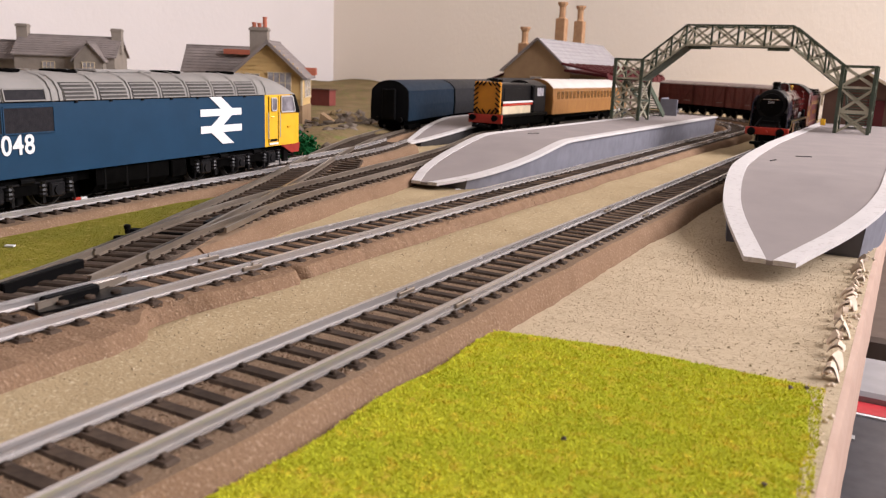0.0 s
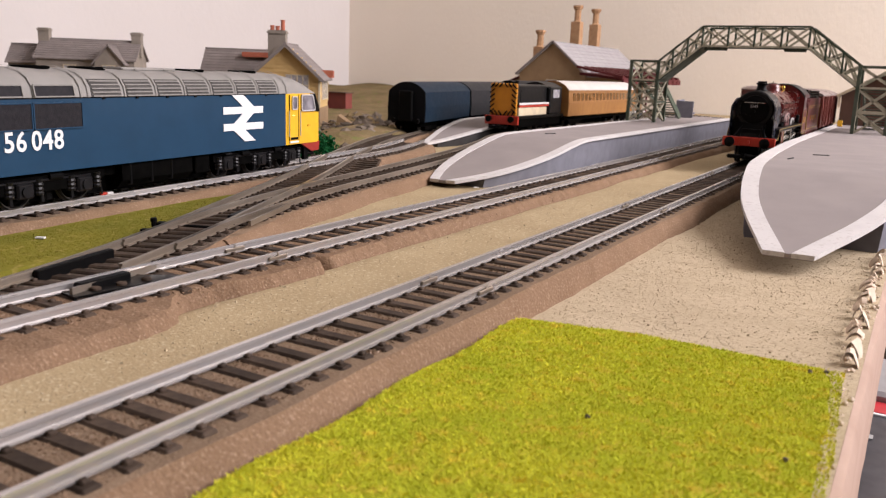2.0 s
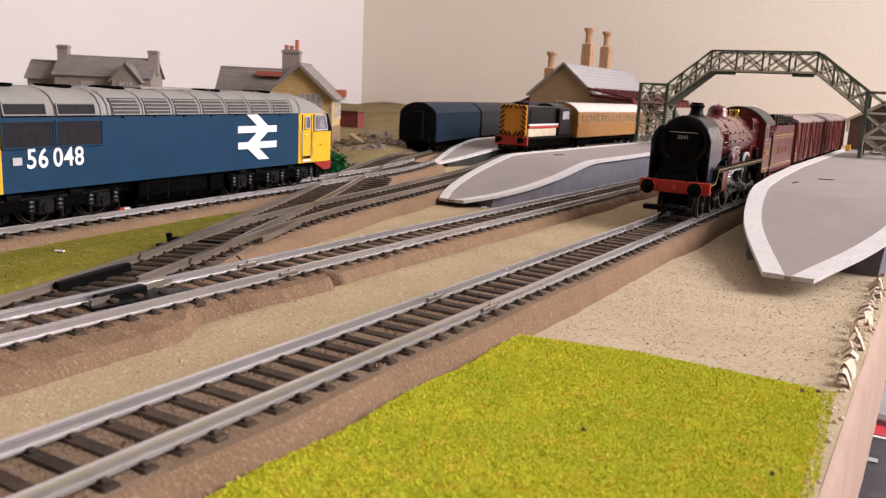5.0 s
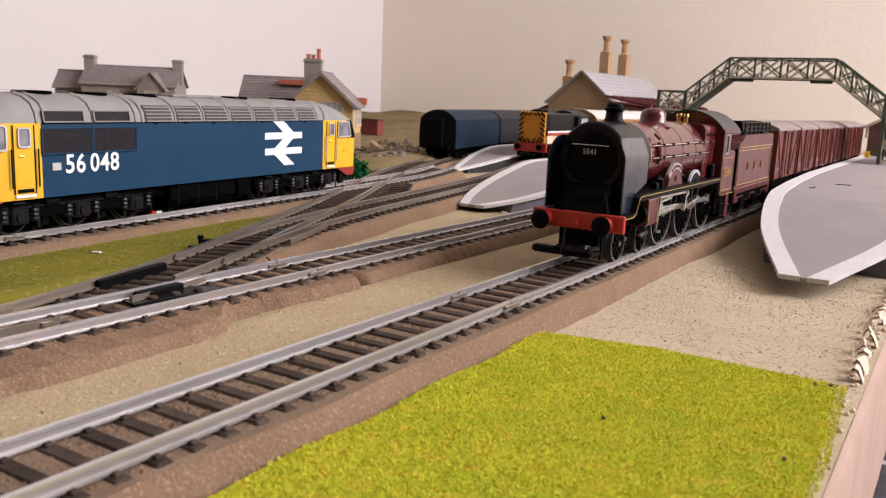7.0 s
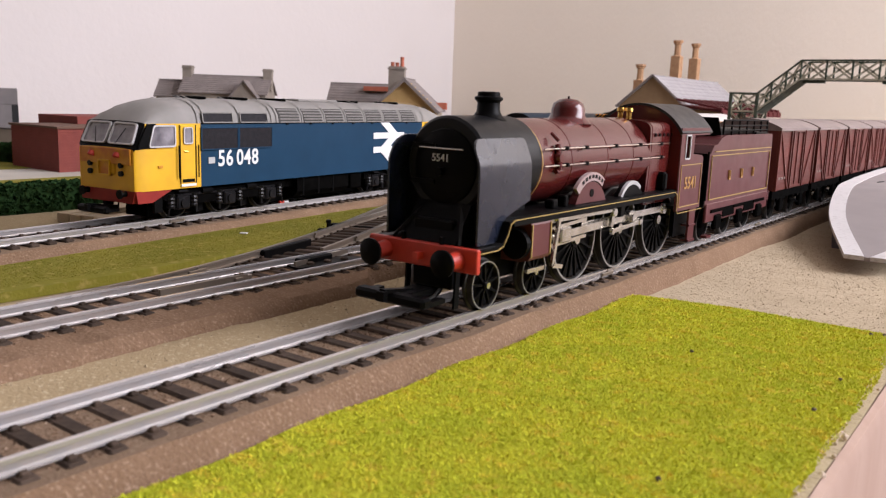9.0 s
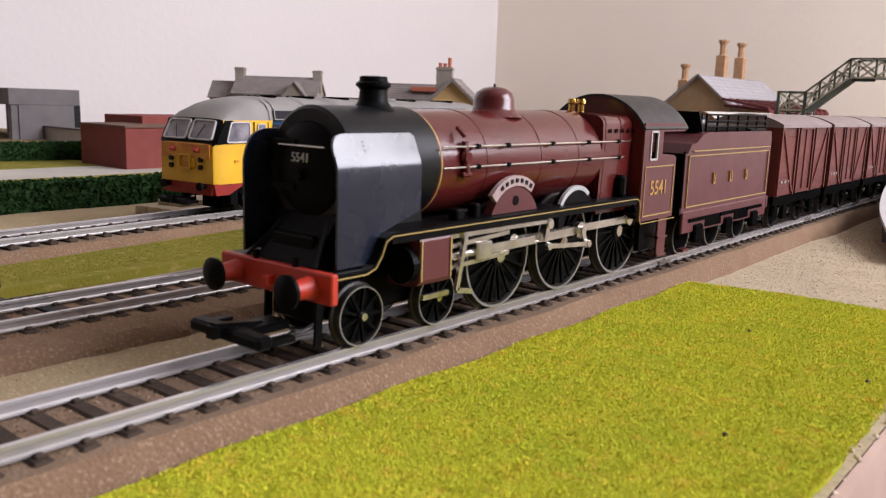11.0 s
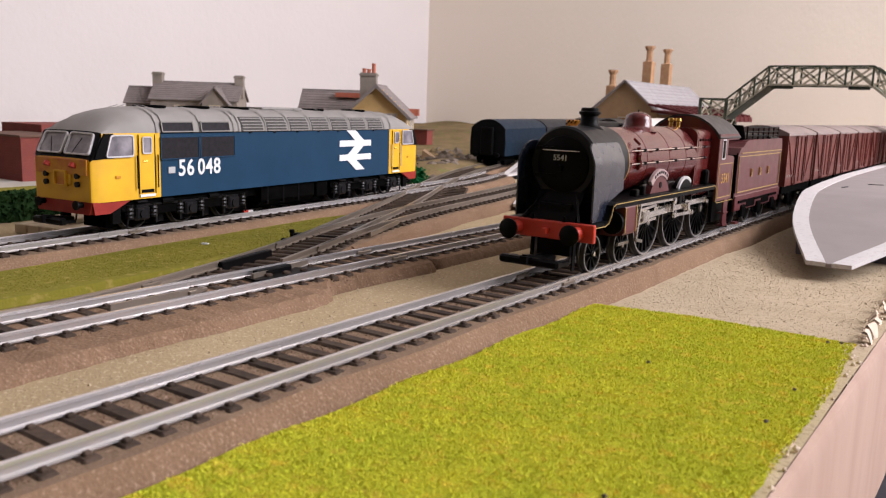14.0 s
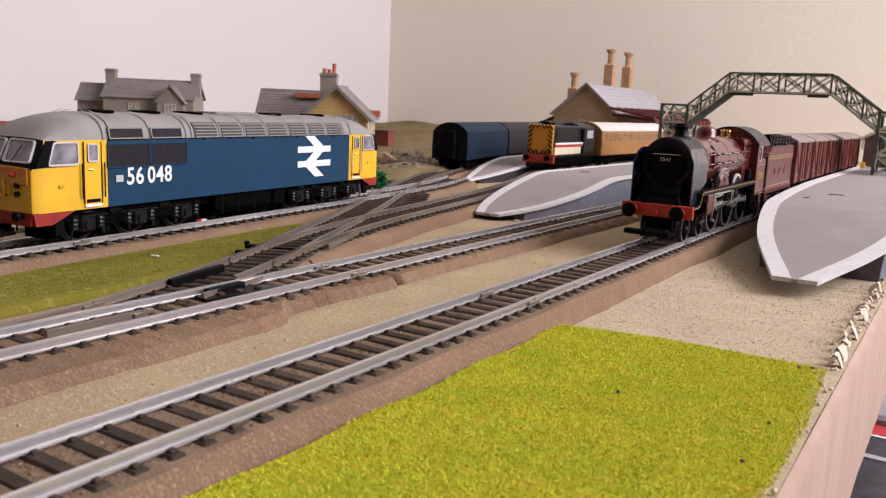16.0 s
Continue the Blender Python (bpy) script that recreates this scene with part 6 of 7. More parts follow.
        bar((s * (W + 0.0001), -0.0880, 0.0397), (s * (W + 0.0001), 0.0880, 0.0397), 0.0003, 0.0004, bm=bm)
        part("cantrail", bm, M_BLACK, t)
        for ch, dy in zip("56048", (-0.0100, -0.0052, 0.0012, 0.0060, 0.0108)):
            lettering("digit", ch, 0.0098, M_DECAL, t, Matrix.Translation((s * (W + 0.0002), -0.0668 + (dy if s > 0 else 0.0016 - dy), 0.0245)) @ (SIDE if s > 0 else pose(0, 0, 0, 0, 0, 180) @ SIDE), "white fleet number digit", 0.00018, 0.92)
        part("data_panel", box(x - 0.0002, x + 0.0002, -0.0845, -0.0808, 0.0228, 0.0255), M_CORD, t, "small white data panel")
        # double arrow emblem as plain shapes
        yc, zc, sc = 0.0530, 0.0285, 0.0154
        bm = bmesh.new()
        f = 1 if s > 0 else -1
        for pts in (((-1.0, 0.20), (1.0, 0.20), (1.0, 0.50), (-1.0, 0.50)), ((-1.0, -0.50), (1.0, -0.50), (1.0, -0.20), (-1.0, -0.20)),
                    ((-0.58, 1.0), (-0.02, 1.0), (0.56, 0.46), (0.0, 0.46)), ((0.64, 0.34), (0.08, 0.34), (-0.64, -0.34), (-0.08, -0.34)),
                    ((-0.56, -0.46), (0.0, -0.46), (0.58, -1.0), (0.02, -1.0))):
            prism([(yc + f * u * sc, zc + v * sc * 0.72) for u, v in pts], x - 0.0001, x + 0.00015 + 0.00004 * len(bm.faces) / 6, axis="x", bm=bm)
        part("emblem", bm, M_DECAL, t, "white double-arrow emblem")
    for y in (-0.0905, -0.0870, -0.0660, -0.0450, -0.0415, -0.0230, -0.0055, 0.0120, 0.0295, 0.0470, 0.0645, 0.0820, 0.0890):
        r = ring(y, W * 1.022, 0.0510)
        r2 = ring(y + 0.0009, W * 1.022, 0.0510)
        part("roof_rib", loft([r, r2], False, lambda i, j: not is_side(j)), M_GREY56, t)
    for y in (-0.0780, -0.0520, -0.0250, 0.0350, 0.0750):
        part("roof_fan", lathe([(0.0070, 0.0), (0.0070, 0.0014), (0.0060, 0.0016), (0.0055, 0.0008), (0.0, 0.0008)], seg=24, at=(0, y, 0.0493)), M_UNDER, t, "round dark roof fan")
    part("roof_hatch", box(-0.0060, 0.0060, -0.012, 0.020, 0.0496, 0.0510, 0.0005), M_GREY56, t)
    part("underframe", box(-0.0120, 0.0120, -0.112, 0.112, 0.0085, 0.0135), M_UNDER, t)
    part("centre_sill", box(-0.0066, 0.0066, -0.108, 0.108, 0.0012, 0.0088), M_UNDER, t)
    # fuel tanks and boxes between the bogies
    part("fuel_tank", prism([(-0.0155, 0.0125), (0.0155, 0.0125), (0.0155, 0.0060), (0.0125, 0.0030), (-0.0125, 0.0030), (-0.0155, 0.0060)], -0.0240, 0.0180), M_UNDER, t, "black fuel tank")
    for y in (-0.0200, -0.0080, 0.0040):
        part("tank_strap", box(-0.0158, 0.0158, y, y + 0.0014, 0.0040, 0.0128, 0.0003), M_BLACK, t)
    part("battery_box", box(-0.0156, 0.0156, 0.0200, 0.0300, 0.0045, 0.0125, 0.0005), M_UNDER, t)
    for e in (-1, 1):
        c = e * 0.0700
        bg = part("bogie", box(-0.0100, 0.0100, c - 0.0340, c + 0.0340, 0.0060, 0.0095, 0.0005), M_UNDER, t, "black three-axle bogie")
        for s in (-1, 1):
            x = s * 0.0138
            bm = prism([(c - 0.0370, 0.0090), (c - 0.0370, 0.0118), (c + 0.0370, 0.0118), (c + 0.0370, 0.0090), (c + 0.0310, 0.0060), (c - 0.0310, 0.0060)], x - 0.0012, x + 0.0012, axis="x")
            part("bogie_frame", bm, M_UNDER, bg)
            for y in (c - 0.0268, c, c + 0.0268):
                bm = box(x - 0.0010, x + 0.0024, y - 0.0036, y + 0.0036, 0.0042, 0.0098, 0.0007)
                rod((x + s * 0.0008, y, 0.0068), (x + s * 0.0030, y, 0.0068), 0.0020, seg=14, bm=bm)
                part("axle_box", bm, M_GLINT, bg)
                for dy in (-0.0062, 0.0062):
                    bm = lathe([(0.0017, 0.0050), (0.0019, 0.0058), (0.0015, 0.0064), (0.0019, 0.0072), (0.0015, 0.0080), (0.0019, 0.0088), (0.0015, 0.0096), (0.0018, 0.0108)], seg=10, at=(x + s * 0.0010, y + dy, 0))
                    part("spring", bm, M_GLINT, bg)
            for y in (c - 0.0200, c - 0.0066, c + 0.0066, c + 0.0200):
                part("brake_hanger", bar((x + s * 0.0014, y, 0.0108), (x + s * 0.0010, y + 0.0010, 0.0024), 0.0009, 0.0012), M_GLINT, bg)
            part("sand_pipe", rod((x + s * 0.0022, c - 0.0330, 0.0110), (x + s * 0.0016, c - 0.0350, 0.0020), 0.0004, seg=8), M_GLINT, bg)
            part("sand_pipe", rod((x + s * 0.0022, c + 0.0330, 0.0110), (x + s * 0.0016, c + 0.0350, 0.0020), 0.0004, seg=8), M_GLINT, bg)
            part("equaliser", box(min(x, x + s * 0.0018), max(x, x + s * 0.0018), c - 0.0300, c + 0.0300, 0.0098, 0.0106, 0.0002), M_GLINT, bg)
            part("footstep", box(min(x, x + s * 0.0034), max(x, x + s * 0.0034), c - 0.0305, c - 0.0255, 0.0118, 0.0124), M_GLINT, bg)
            for y in (c - 0.0135, c + 0.0135):
                part("brake_cylinder", rod((x + s * 0.0012, y - 0.0030, 0.0112), (x + s * 0.0012, y + 0.0030, 0.0112), 0.0014), M_BLACK, bg)
                part("brake_block", box(x * 0.75 - 0.0012, x * 0.75 + 0.0012, y - 0.0016, y + 0.0016, 0.0020, 0.0085, 0.0004), M_BLACK, bg)
        for y in (c - 0.0268, c, c + 0.0268):
            wheelset_mesh(t, "w", y, 0.0075, rim=M_TYRE)
    return t


# ---- shunter and coaches on the far tracks ----
def shunter(x, y, h):
    t = thing("shunting_locomotive", "black diesel shunter with an orange-yellow striped front", "locomotive", pose(x, y, RAIL_Z, 0, 0, h))
    part("footplate", box(-0.0165, 0.0165, 0.0, 0.112, 0.0135, 0.0160, 0.0003), M_BLACK, t)
    part("bonnet", box(-0.0125, 0.0125, 0.004, 0.078, 0.0160, 0.0445, 0.0016, seg=2), M_SMOKE, t, "black bonnet")
    nose = part("radiator_front", box(-0.0135, 0.0135, 0.0015, 0.0045, 0.0160, 0.0455, 0.0014, seg=2), M_ORANGE, t, "orange-yellow front with black wasp stripes")
    bm = bmesh.new()
    for s in (-1, 1):
        for k in range(6):
            z = 0.0185 + k * 0.0045
            bar((s * 0.0132, 0.0013, z), (s * 0.0088, 0.0013, z + 0.0036), 0.0010, 0.0018, bm=bm, up=(0, 1, 0))
        for k in range(3):
            bar((s * (0.0012 + 0.004 * k), 0.0013, 0.0165), (s * (0.0042 + 0.004 * k), 0.0013, 0.0205), 0.0010, 0.0018, bm=bm, up=(0, 1, 0))
            bar((s * (0.0012 + 0.004 * k), 0.0013, 0.0452), (s * (0.0042 + 0.004 * k), 0.0013, 0.0420), 0.0010, 0.0018, bm=bm, up=(0, 1, 0))
    part("wasp_stripes", bm, M_BLACK, nose)
    part("buffer_beam", box(-0.0168, 0.0168, -0.0010, 0.0012, 0.0080, 0.0160, 0.0003), M_RED, t, "red buffer beam")
    for s in (-1, 1):
        part("buffer", lathe([(0.0020, 0.0), (0.0018, -0.003), (0.0030, -0.0036), (0.0030, -0.0046)], seg=14, axis="y", at=(s * 0.0112, -0.001, 0.0130)), M_BLACK, t)
        x = s * 0.0145
        part("side_box", box(min(x, x * 0.8), max(x, x * 0.8), 0.006, 0.074, 0.0160, 0.0235, 0.0004), M_TRIM, t, "pale beige lower side panel")
        part("red_stripe", box(x * 1.004 - 0.0003, x * 1.004 + 0.0003, 0.006, 0.112, 0.0240, 0.0258), M_RED, t)
        part("white_stripe", box(x * 1.004 - 0.0003, x * 1.004 + 0.0003, 0.006, 0.112, 0.0262, 0.0280), M_DECAL, t)
        part("frame_side", box(x - 0.0008, x + 0.0008, 0.004, 0.110, 0.0060, 0.0135), M_UNDER, t)
        part("side_door_panel", box(s * 0.0126 - 0.0003, s * 0.0126 + 0.0003, 0.012, 0.070, 0.0290, 0.0400), M_SMOKE, t)
    part("cab", box(-0.0160, 0.0160, 0.078, 0.110, 0.0160, 0.0430, 0.0010), M_SMOKE, t)
    part("cab_roof", prism(arch(0, 0.0262, 0.0210, math.radians(44), math.radians(136), 12), 0.0765, 0.1120), M_SMOKE, t)
    for s in (-1, 1):
        part("cab_window", box(s * 0.0161 - 0.0003, s * 0.0161 + 0.0003, 0.085, 0.102, 0.0320, 0.0400), M_PALEPANE, t)
    part("exhaust", rod((0, 0.030, 0.0440), (0, 0.030, 0.0475), 0.0022), M_BLACK, t)
    for yy in (0.022, 0.055, 0.090):
        wheelset_mesh(t, "w", yy, 0.0090, rim=M_TYRE)
    coupling(t, 0.0, -1)


def coach(x, y, h, ln, mat, roof_mat, end_mat, label, windows, group="", low=0.0):
    t = thing("passenger_coach", label, "coach", pose(x, y, RAIL_Z - low, 0, 0, h), group=group)
    sec = [(-0.0180, 0.0130), (0.0180, 0.0130), (0.0184, 0.0260), (0.0176, 0.0400), (-0.0176, 0.0400), (-0.0184, 0.0260)]
    body = part("body", prism(sec, 0.0008, ln - 0.0008), mat, t)
    roof = [(0.0180, 0.0395)] + arch(0, 0.0270, 0.0218, math.radians(36), math.radians(144), 14) + [(-0.0180, 0.0395)]
    part("roof", prism(roof, 0.0, ln), roof_mat, t, smooth=True)
    for e in (0.0, ln):
        a, b = (e - 0.0004, e + 0.0008) if e == 0 else (e - 0.0008, e + 0.0004)
        part("end_panel", prism([(p * 0.985, z) for p, z in sec[:3] + roof[:-1] + sec[-1:]], a, b), end_mat, t)
        c, d = (a - 0.0035, a) if e == 0 else (b, b + 0.0035)
        part("gangway", box(-0.0065, 0.0065, c, d, 0.0140, 0.0410, 0.0010), M_BLACK, t, "black corridor connector")
        for s in (-1, 1):
            part("buffer", rod((s * 0.0112, c, 0.0138), (s * 0.0112, d, 0.0138), 0.0022, seg=12), M_BLACK, t)
    if windows:
        k = int((ln - 0.02) / 0.0118)
        for s in (-1, 1):
            for i in range(k):
                yy = 0.0115 + i * 0.0118
                w = part("window", box(s * 0.0181 - 0.0004, s * 0.0181 + 0.0004, yy, yy + 0.0080, 0.0285, 0.0365, 0.0002), M_AMBER, body)
            part("waist_beading", box(s * 0.0184 - 0.0003, s * 0.0184 + 0.0003, 0.002, ln - 0.002, 0.0258, 0.0268), end_mat, body)
            part("cornice", box(s * 0.0178 - 0.0003, s * 0.0178 + 0.0003, 0.002, ln - 0.002, 0.0378, 0.0386), end_mat, body)
    part("underframe", box(-0.0125, 0.0125, 0.004, ln - 0.004, 0.0085, 0.0132), M_UNDER, t)
    for c in (0.030, ln - 0.030):
        bg = part("bogie", box(-0.0145, 0.0145, c - 0.018, c + 0.018, 0.0045, 0.0085, 0.0005), M_UNDER, t)
    for c in (0.018, 0.042, ln - 0.042, ln - 0.018):
        wheelset_mesh(t, "w", c, 0.0070, rim=M_TYRE)
    return t


LOCO, LOCO_SETS, LOCO_RODS = steam_loco()
TENDER, TENDER_SETS = tender()
VANS = [van()]
VANS += [copy_thing(VANS[0], pose(0, 0, 0)) for _ in range(5)]
VAN_SETS = [[wheelset_mesh(v, "w", y, 0.0068, rim=M_TYRE) for y in (0.0160, VAN_L - 0.0160)] for v in VANS]
coupling_mesh = coupling(VANS[0], 0.001, -1)
for v in VANS[1:]:
    share("coupling", coupling_mesh, v, pose(0, 0, 0))
diesel()
shunter(-0.2385, 0.730, 1.5)
coach(-0.2395, 0.850, 0.5, 0.230, M_TEAK, M_CREAMROOF, M_TEAK, "varnished teak coach with a white roof", 1, "teak coaches")
coach(-0.3085, 0.676, 13, 0.150, M_NAVY, M_NAVY, M_DKBLUE, "plain dark blue parcels van with a black end", 0, "blue coaches", 0.005)
coach(-0.3438, 0.829, 8, 0.150, M_DKCOACH, M_DKCOACH, M_DKBLUE, "dark grey-blue parcels van behind the blue one", 0, "blue coaches", 0.005)
coach(-0.3600, 0.990, 4, 0.150, M_DKCOACH, M_DKCOACH, M_DKBLUE, "dark parcels van at the end of the row", 0, "blue coaches", 0.003)


# ---- buildings ----
def gable_block(parent, w, d, eave, ridge, wall, roof, over=0.003, along="y", at=(0, 0), thick=0.0018, roof_label=""):
    """A block with a pitched roof under a thing; ridge along local y or x; its middle at 'at'."""
    cx, cy = at
    pent = [(-w / 2, -0.002), (w / 2, -0.002), (w / 2, eave), (0, ridge), (-w / 2, eave)]
    if along == "y":
        part("wall", prism([(cx + a, b) for a, b in pent], cy - d / 2, cy + d / 2), wall, parent)
    else:
        part("wall", prism([(cy + a, b) for a, b in pent], cx - d / 2, cx + d / 2, axis="x"), wall, parent)
    slope = (ridge - eave) / (w / 2)
    for s in (-1, 1):
        e = w / 2 + over
        pts = [(0, ridge + 0.0002), (s * e, ridge - slope * e + 0.0002), (s * e, ridge - slope * e + thick), (0, ridge + thick + 0.0002)]
        if along == "y":
            o = part("roof", prism([(cx + a, b) for a, b in pts], cy - d / 2 - over, cy + d / 2 + over), roof, parent, roof_label)
        else:
            o = part("roof", prism([(cy + a, b) for a, b in pts], cx - d / 2 - over, cx + d / 2 + over, axis="x"), roof, parent, roof_label)
        # slate courses
        n = 9
        for k in range(1, n):
            f = k / n
            p0 = (s * e * f, ridge - slope * e * f + thick + 0.0003)
            if along == "y":
                part("slate_course", bar((cx + p0[0], cy - d / 2 - over, p0[1]), (cx + p0[0], cy + d / 2 + over, p0[1]), 0.0009, 0.0005), roof, o)
            else:
                part("slate_course", bar((cx - d / 2 - over, cy + p0[0], p0[1]), (cx + d / 2 + over, cy + p0[0], p0[1]), 0.0009, 0.0005), roof, o)
    if along == "y":
        part("ridge", bar((cx, cy - d / 2 - over, ridge + thick), (cx, cy + d / 2 + over, ridge + thick), 0.003, 0.0012), roof, parent)
    else:
        part("ridge", bar((cx - d / 2 - over, cy, ridge + thick), (cx + d / 2 + over, cy, ridge + thick), 0.003, 0.0012), roof, parent)


def sash(parent, x, y, z, w, h, face, frame_mat, panes=2):
    """A window with frame, bars and glazing on a wall that faces -y ('y') or +x ('x')."""
    def put(a0, a1, b0, b1, out0, out1, bm=None):
        if face == "y":
            return box(x + a0, x + a1, y - out1, y - out0, z + b0, z + b1, bm=bm)
        return box(x + out0, x + out1, y + a0, y + a1, z + b0, z + b1, bm=bm)
    win = part("window", put(-w / 2, w / 2, 0, h, -0.0004, 0.0006), M_PALEPANE, parent)
    bm = put(-w / 2 - 0.0008, w / 2 + 0.0008, -0.0010, 0.0, -0.0002, 0.0016)
    put(-w / 2 - 0.0008, w / 2 + 0.0008, h, h + 0.0008, -0.0002, 0.0012, bm)
    for k in range(panes + 1):
        a = -w / 2 + w * k / panes
        put(a - 0.0004, a + 0.0004, 0, h, -0.0002, 0.0011, bm)
    put(-w / 2, w / 2, h * 0.5 - 0.0003, h * 0.5 + 0.0003, -0.0002, 0.0010, bm)
    part("window_frame", bm, frame_mat, win)


def chimney(parent, x, y, z0, z1, w, d, mat, pots=0, pot_mat=None):
    bm = box(x - w / 2, x + w / 2, y - d / 2, y + d / 2, z0, z1 - 0.0035)
    box(x - w / 2 - 0.0010, x + w / 2 + 0.0010, y - d / 2 - 0.0010, y + d / 2 + 0.0010, z1 - 0.0035, z1 - 0.0015, bm=bm)
    box(x - w / 2, x + w / 2, y - d / 2, y + d / 2, z1 - 0.0015, z1, bm=bm)
    c = part("chimney", bm, mat, parent)
    for k in range(pots):
        px = x + (k - (pots - 1) / 2) * w / max(1, pots) * 0.9
        h = (0.0050, 0.0045, 0.0110)[k % 3]
        part("chimney_pot", lathe([(0.0027, 0.0), (0.0022, 0.001), (0.0022, h - 0.001), (0.0028, h - 0.0006), (0.0025, h)], seg=12, at=(px, y, z1)), pot_mat or mat, c, "terracotta chimney pot", smooth=True)


def stone_house():
    t = thing("stone_house", "grey stone house with slate roof and two chimneys", "house", pose(-0.790, 0.704, 0, 0, 0, 36) @ Matrix.Diagonal((0.96, 0.96, 0.96, 1)), group="houses")
    gable_block(t, 0.060, 0.118, 0.066, 0.088, M_STONE, M_SLATE, along="x", at=(0.004, 0.012))
    gable_block(t, 0.034, 0.040, 0.062, 0.0815, M_STONE, M_SLATE, along="y", at=(0.036, -0.012))
    gable_block(t, 0.045, 0.050, 0.060, 0.080, M_STONE, M_SLATE, along="x", at=(-0.070, 0.022))
    chimney(t, -0.053, 0.012, 0.07, 0.1020, 0.013, 0.011, M_STONE)
    chimney(t, 0.060, 0.012, 0.07, 0.1005, 0.012, 0.011, M_STONE)
    sash(t, 0.036, -0.0320, 0.046, 0.014, 0.012, "y", M_TRIM, 3)
    sash(t, -0.015, -0.018, 0.045, 0.014, 0.012, "y", M_TRIM, 3)
    sash(t, -0.085, -0.0005, 0.045, 0.005, 0.009, "y", M_SLATE, 1)
    sash(t, -0.030, -0.018, 0.012, 0.014, 0.014, "y", M_TRIM, 3)
    part("door", box(0.031, 0.042, -0.0330, -0.0310, 0.0, 0.026), M_MAROON, t)


def timber_house():
    """Cream boarded gable with grey back range and red pots."""
    t = thing("boarded_house", "cream boarded gable building with slate roof and red chimney pots", "house", pose(-0.478, 0.716, 0, 0, 0, 30) @ Matrix.Diagonal((0.96, 0.96, 0.96, 1)), group="houses")
    gable_block(t, 0.070, 0.062, 0.0560, 0.0875, M_CREAM, M_SLATE, over=0.005, along="y", at=(0, 0))
    for k in range(13):
        z = 0.030 + k * 0.0042
        half = 0.035 if z < 0.056 else 0.035 * (0.0875 - z) / 0.0315
        if half > 0.004:
            part("weatherboard", box(-half, half, -0.0319, -0.0309, z, z + 0.0036), M_CREAM, t)
            if z < 0.053:
                part("weatherboard", box(0.0348, 0.0358, -0.031, 0.031, z, z + 0.0036), M_CREAM, t)
    part("stone_base", box(-0.0356, 0.0356, -0.0318, 0.0318, -0.002, 0.024), M_STONETAN, t)
    for s in (-1, 1):
        part("bargeboard", bar((0, -0.0375, 0.0875), (s * 0.0405, -0.0375, 0.0511), 0.0012, 0.0032), M_SLATE, t)
        part("corner_post", box(s * 0.035 - 0.0010, s * 0.035 + 0.0010, -0.0325, -0.0300, 0.024, 0.056), M_TRIM, t)
    sash(t, 0.012, -0.0320, 0.037, 0.024, 0.020, "y", M_TRIM, 4)
    sash(t, -0.016, -0.0320, 0.037, 0.014, 0.018, "y", M_TRIM, 3)
    sash(t, 0.0358, 0.0, 0.033, 0.040, 0.018, "x", M_TRIM, 5)
    gable_block(t, 0.048, 0.106, 0.056, 0.0815, M_STONE, M_SLATE, along="x", at=(-0.056, 0.066))
    part("ridge_tiles", box(-0.066, -0.034, 0.050, 0.060, 0.0745, 0.0800), M_TERRA, t, "orange-red roof tile strip")
    part("ridge_tiles", box(0.024, 0.042, 0.022, 0.033, 0.0550, 0.0630), M_TERRA, t, "orange-red roof tile strip")
    chimney(t, -0.016, 0.006, 0.070, 0.1035, 0.019, 0.012, M_STONE, 3, M_TERRA)
    sash(t, -0.090, 0.0415, 0.034, 0.012, 0.012, "y", M_TRIM, 2)


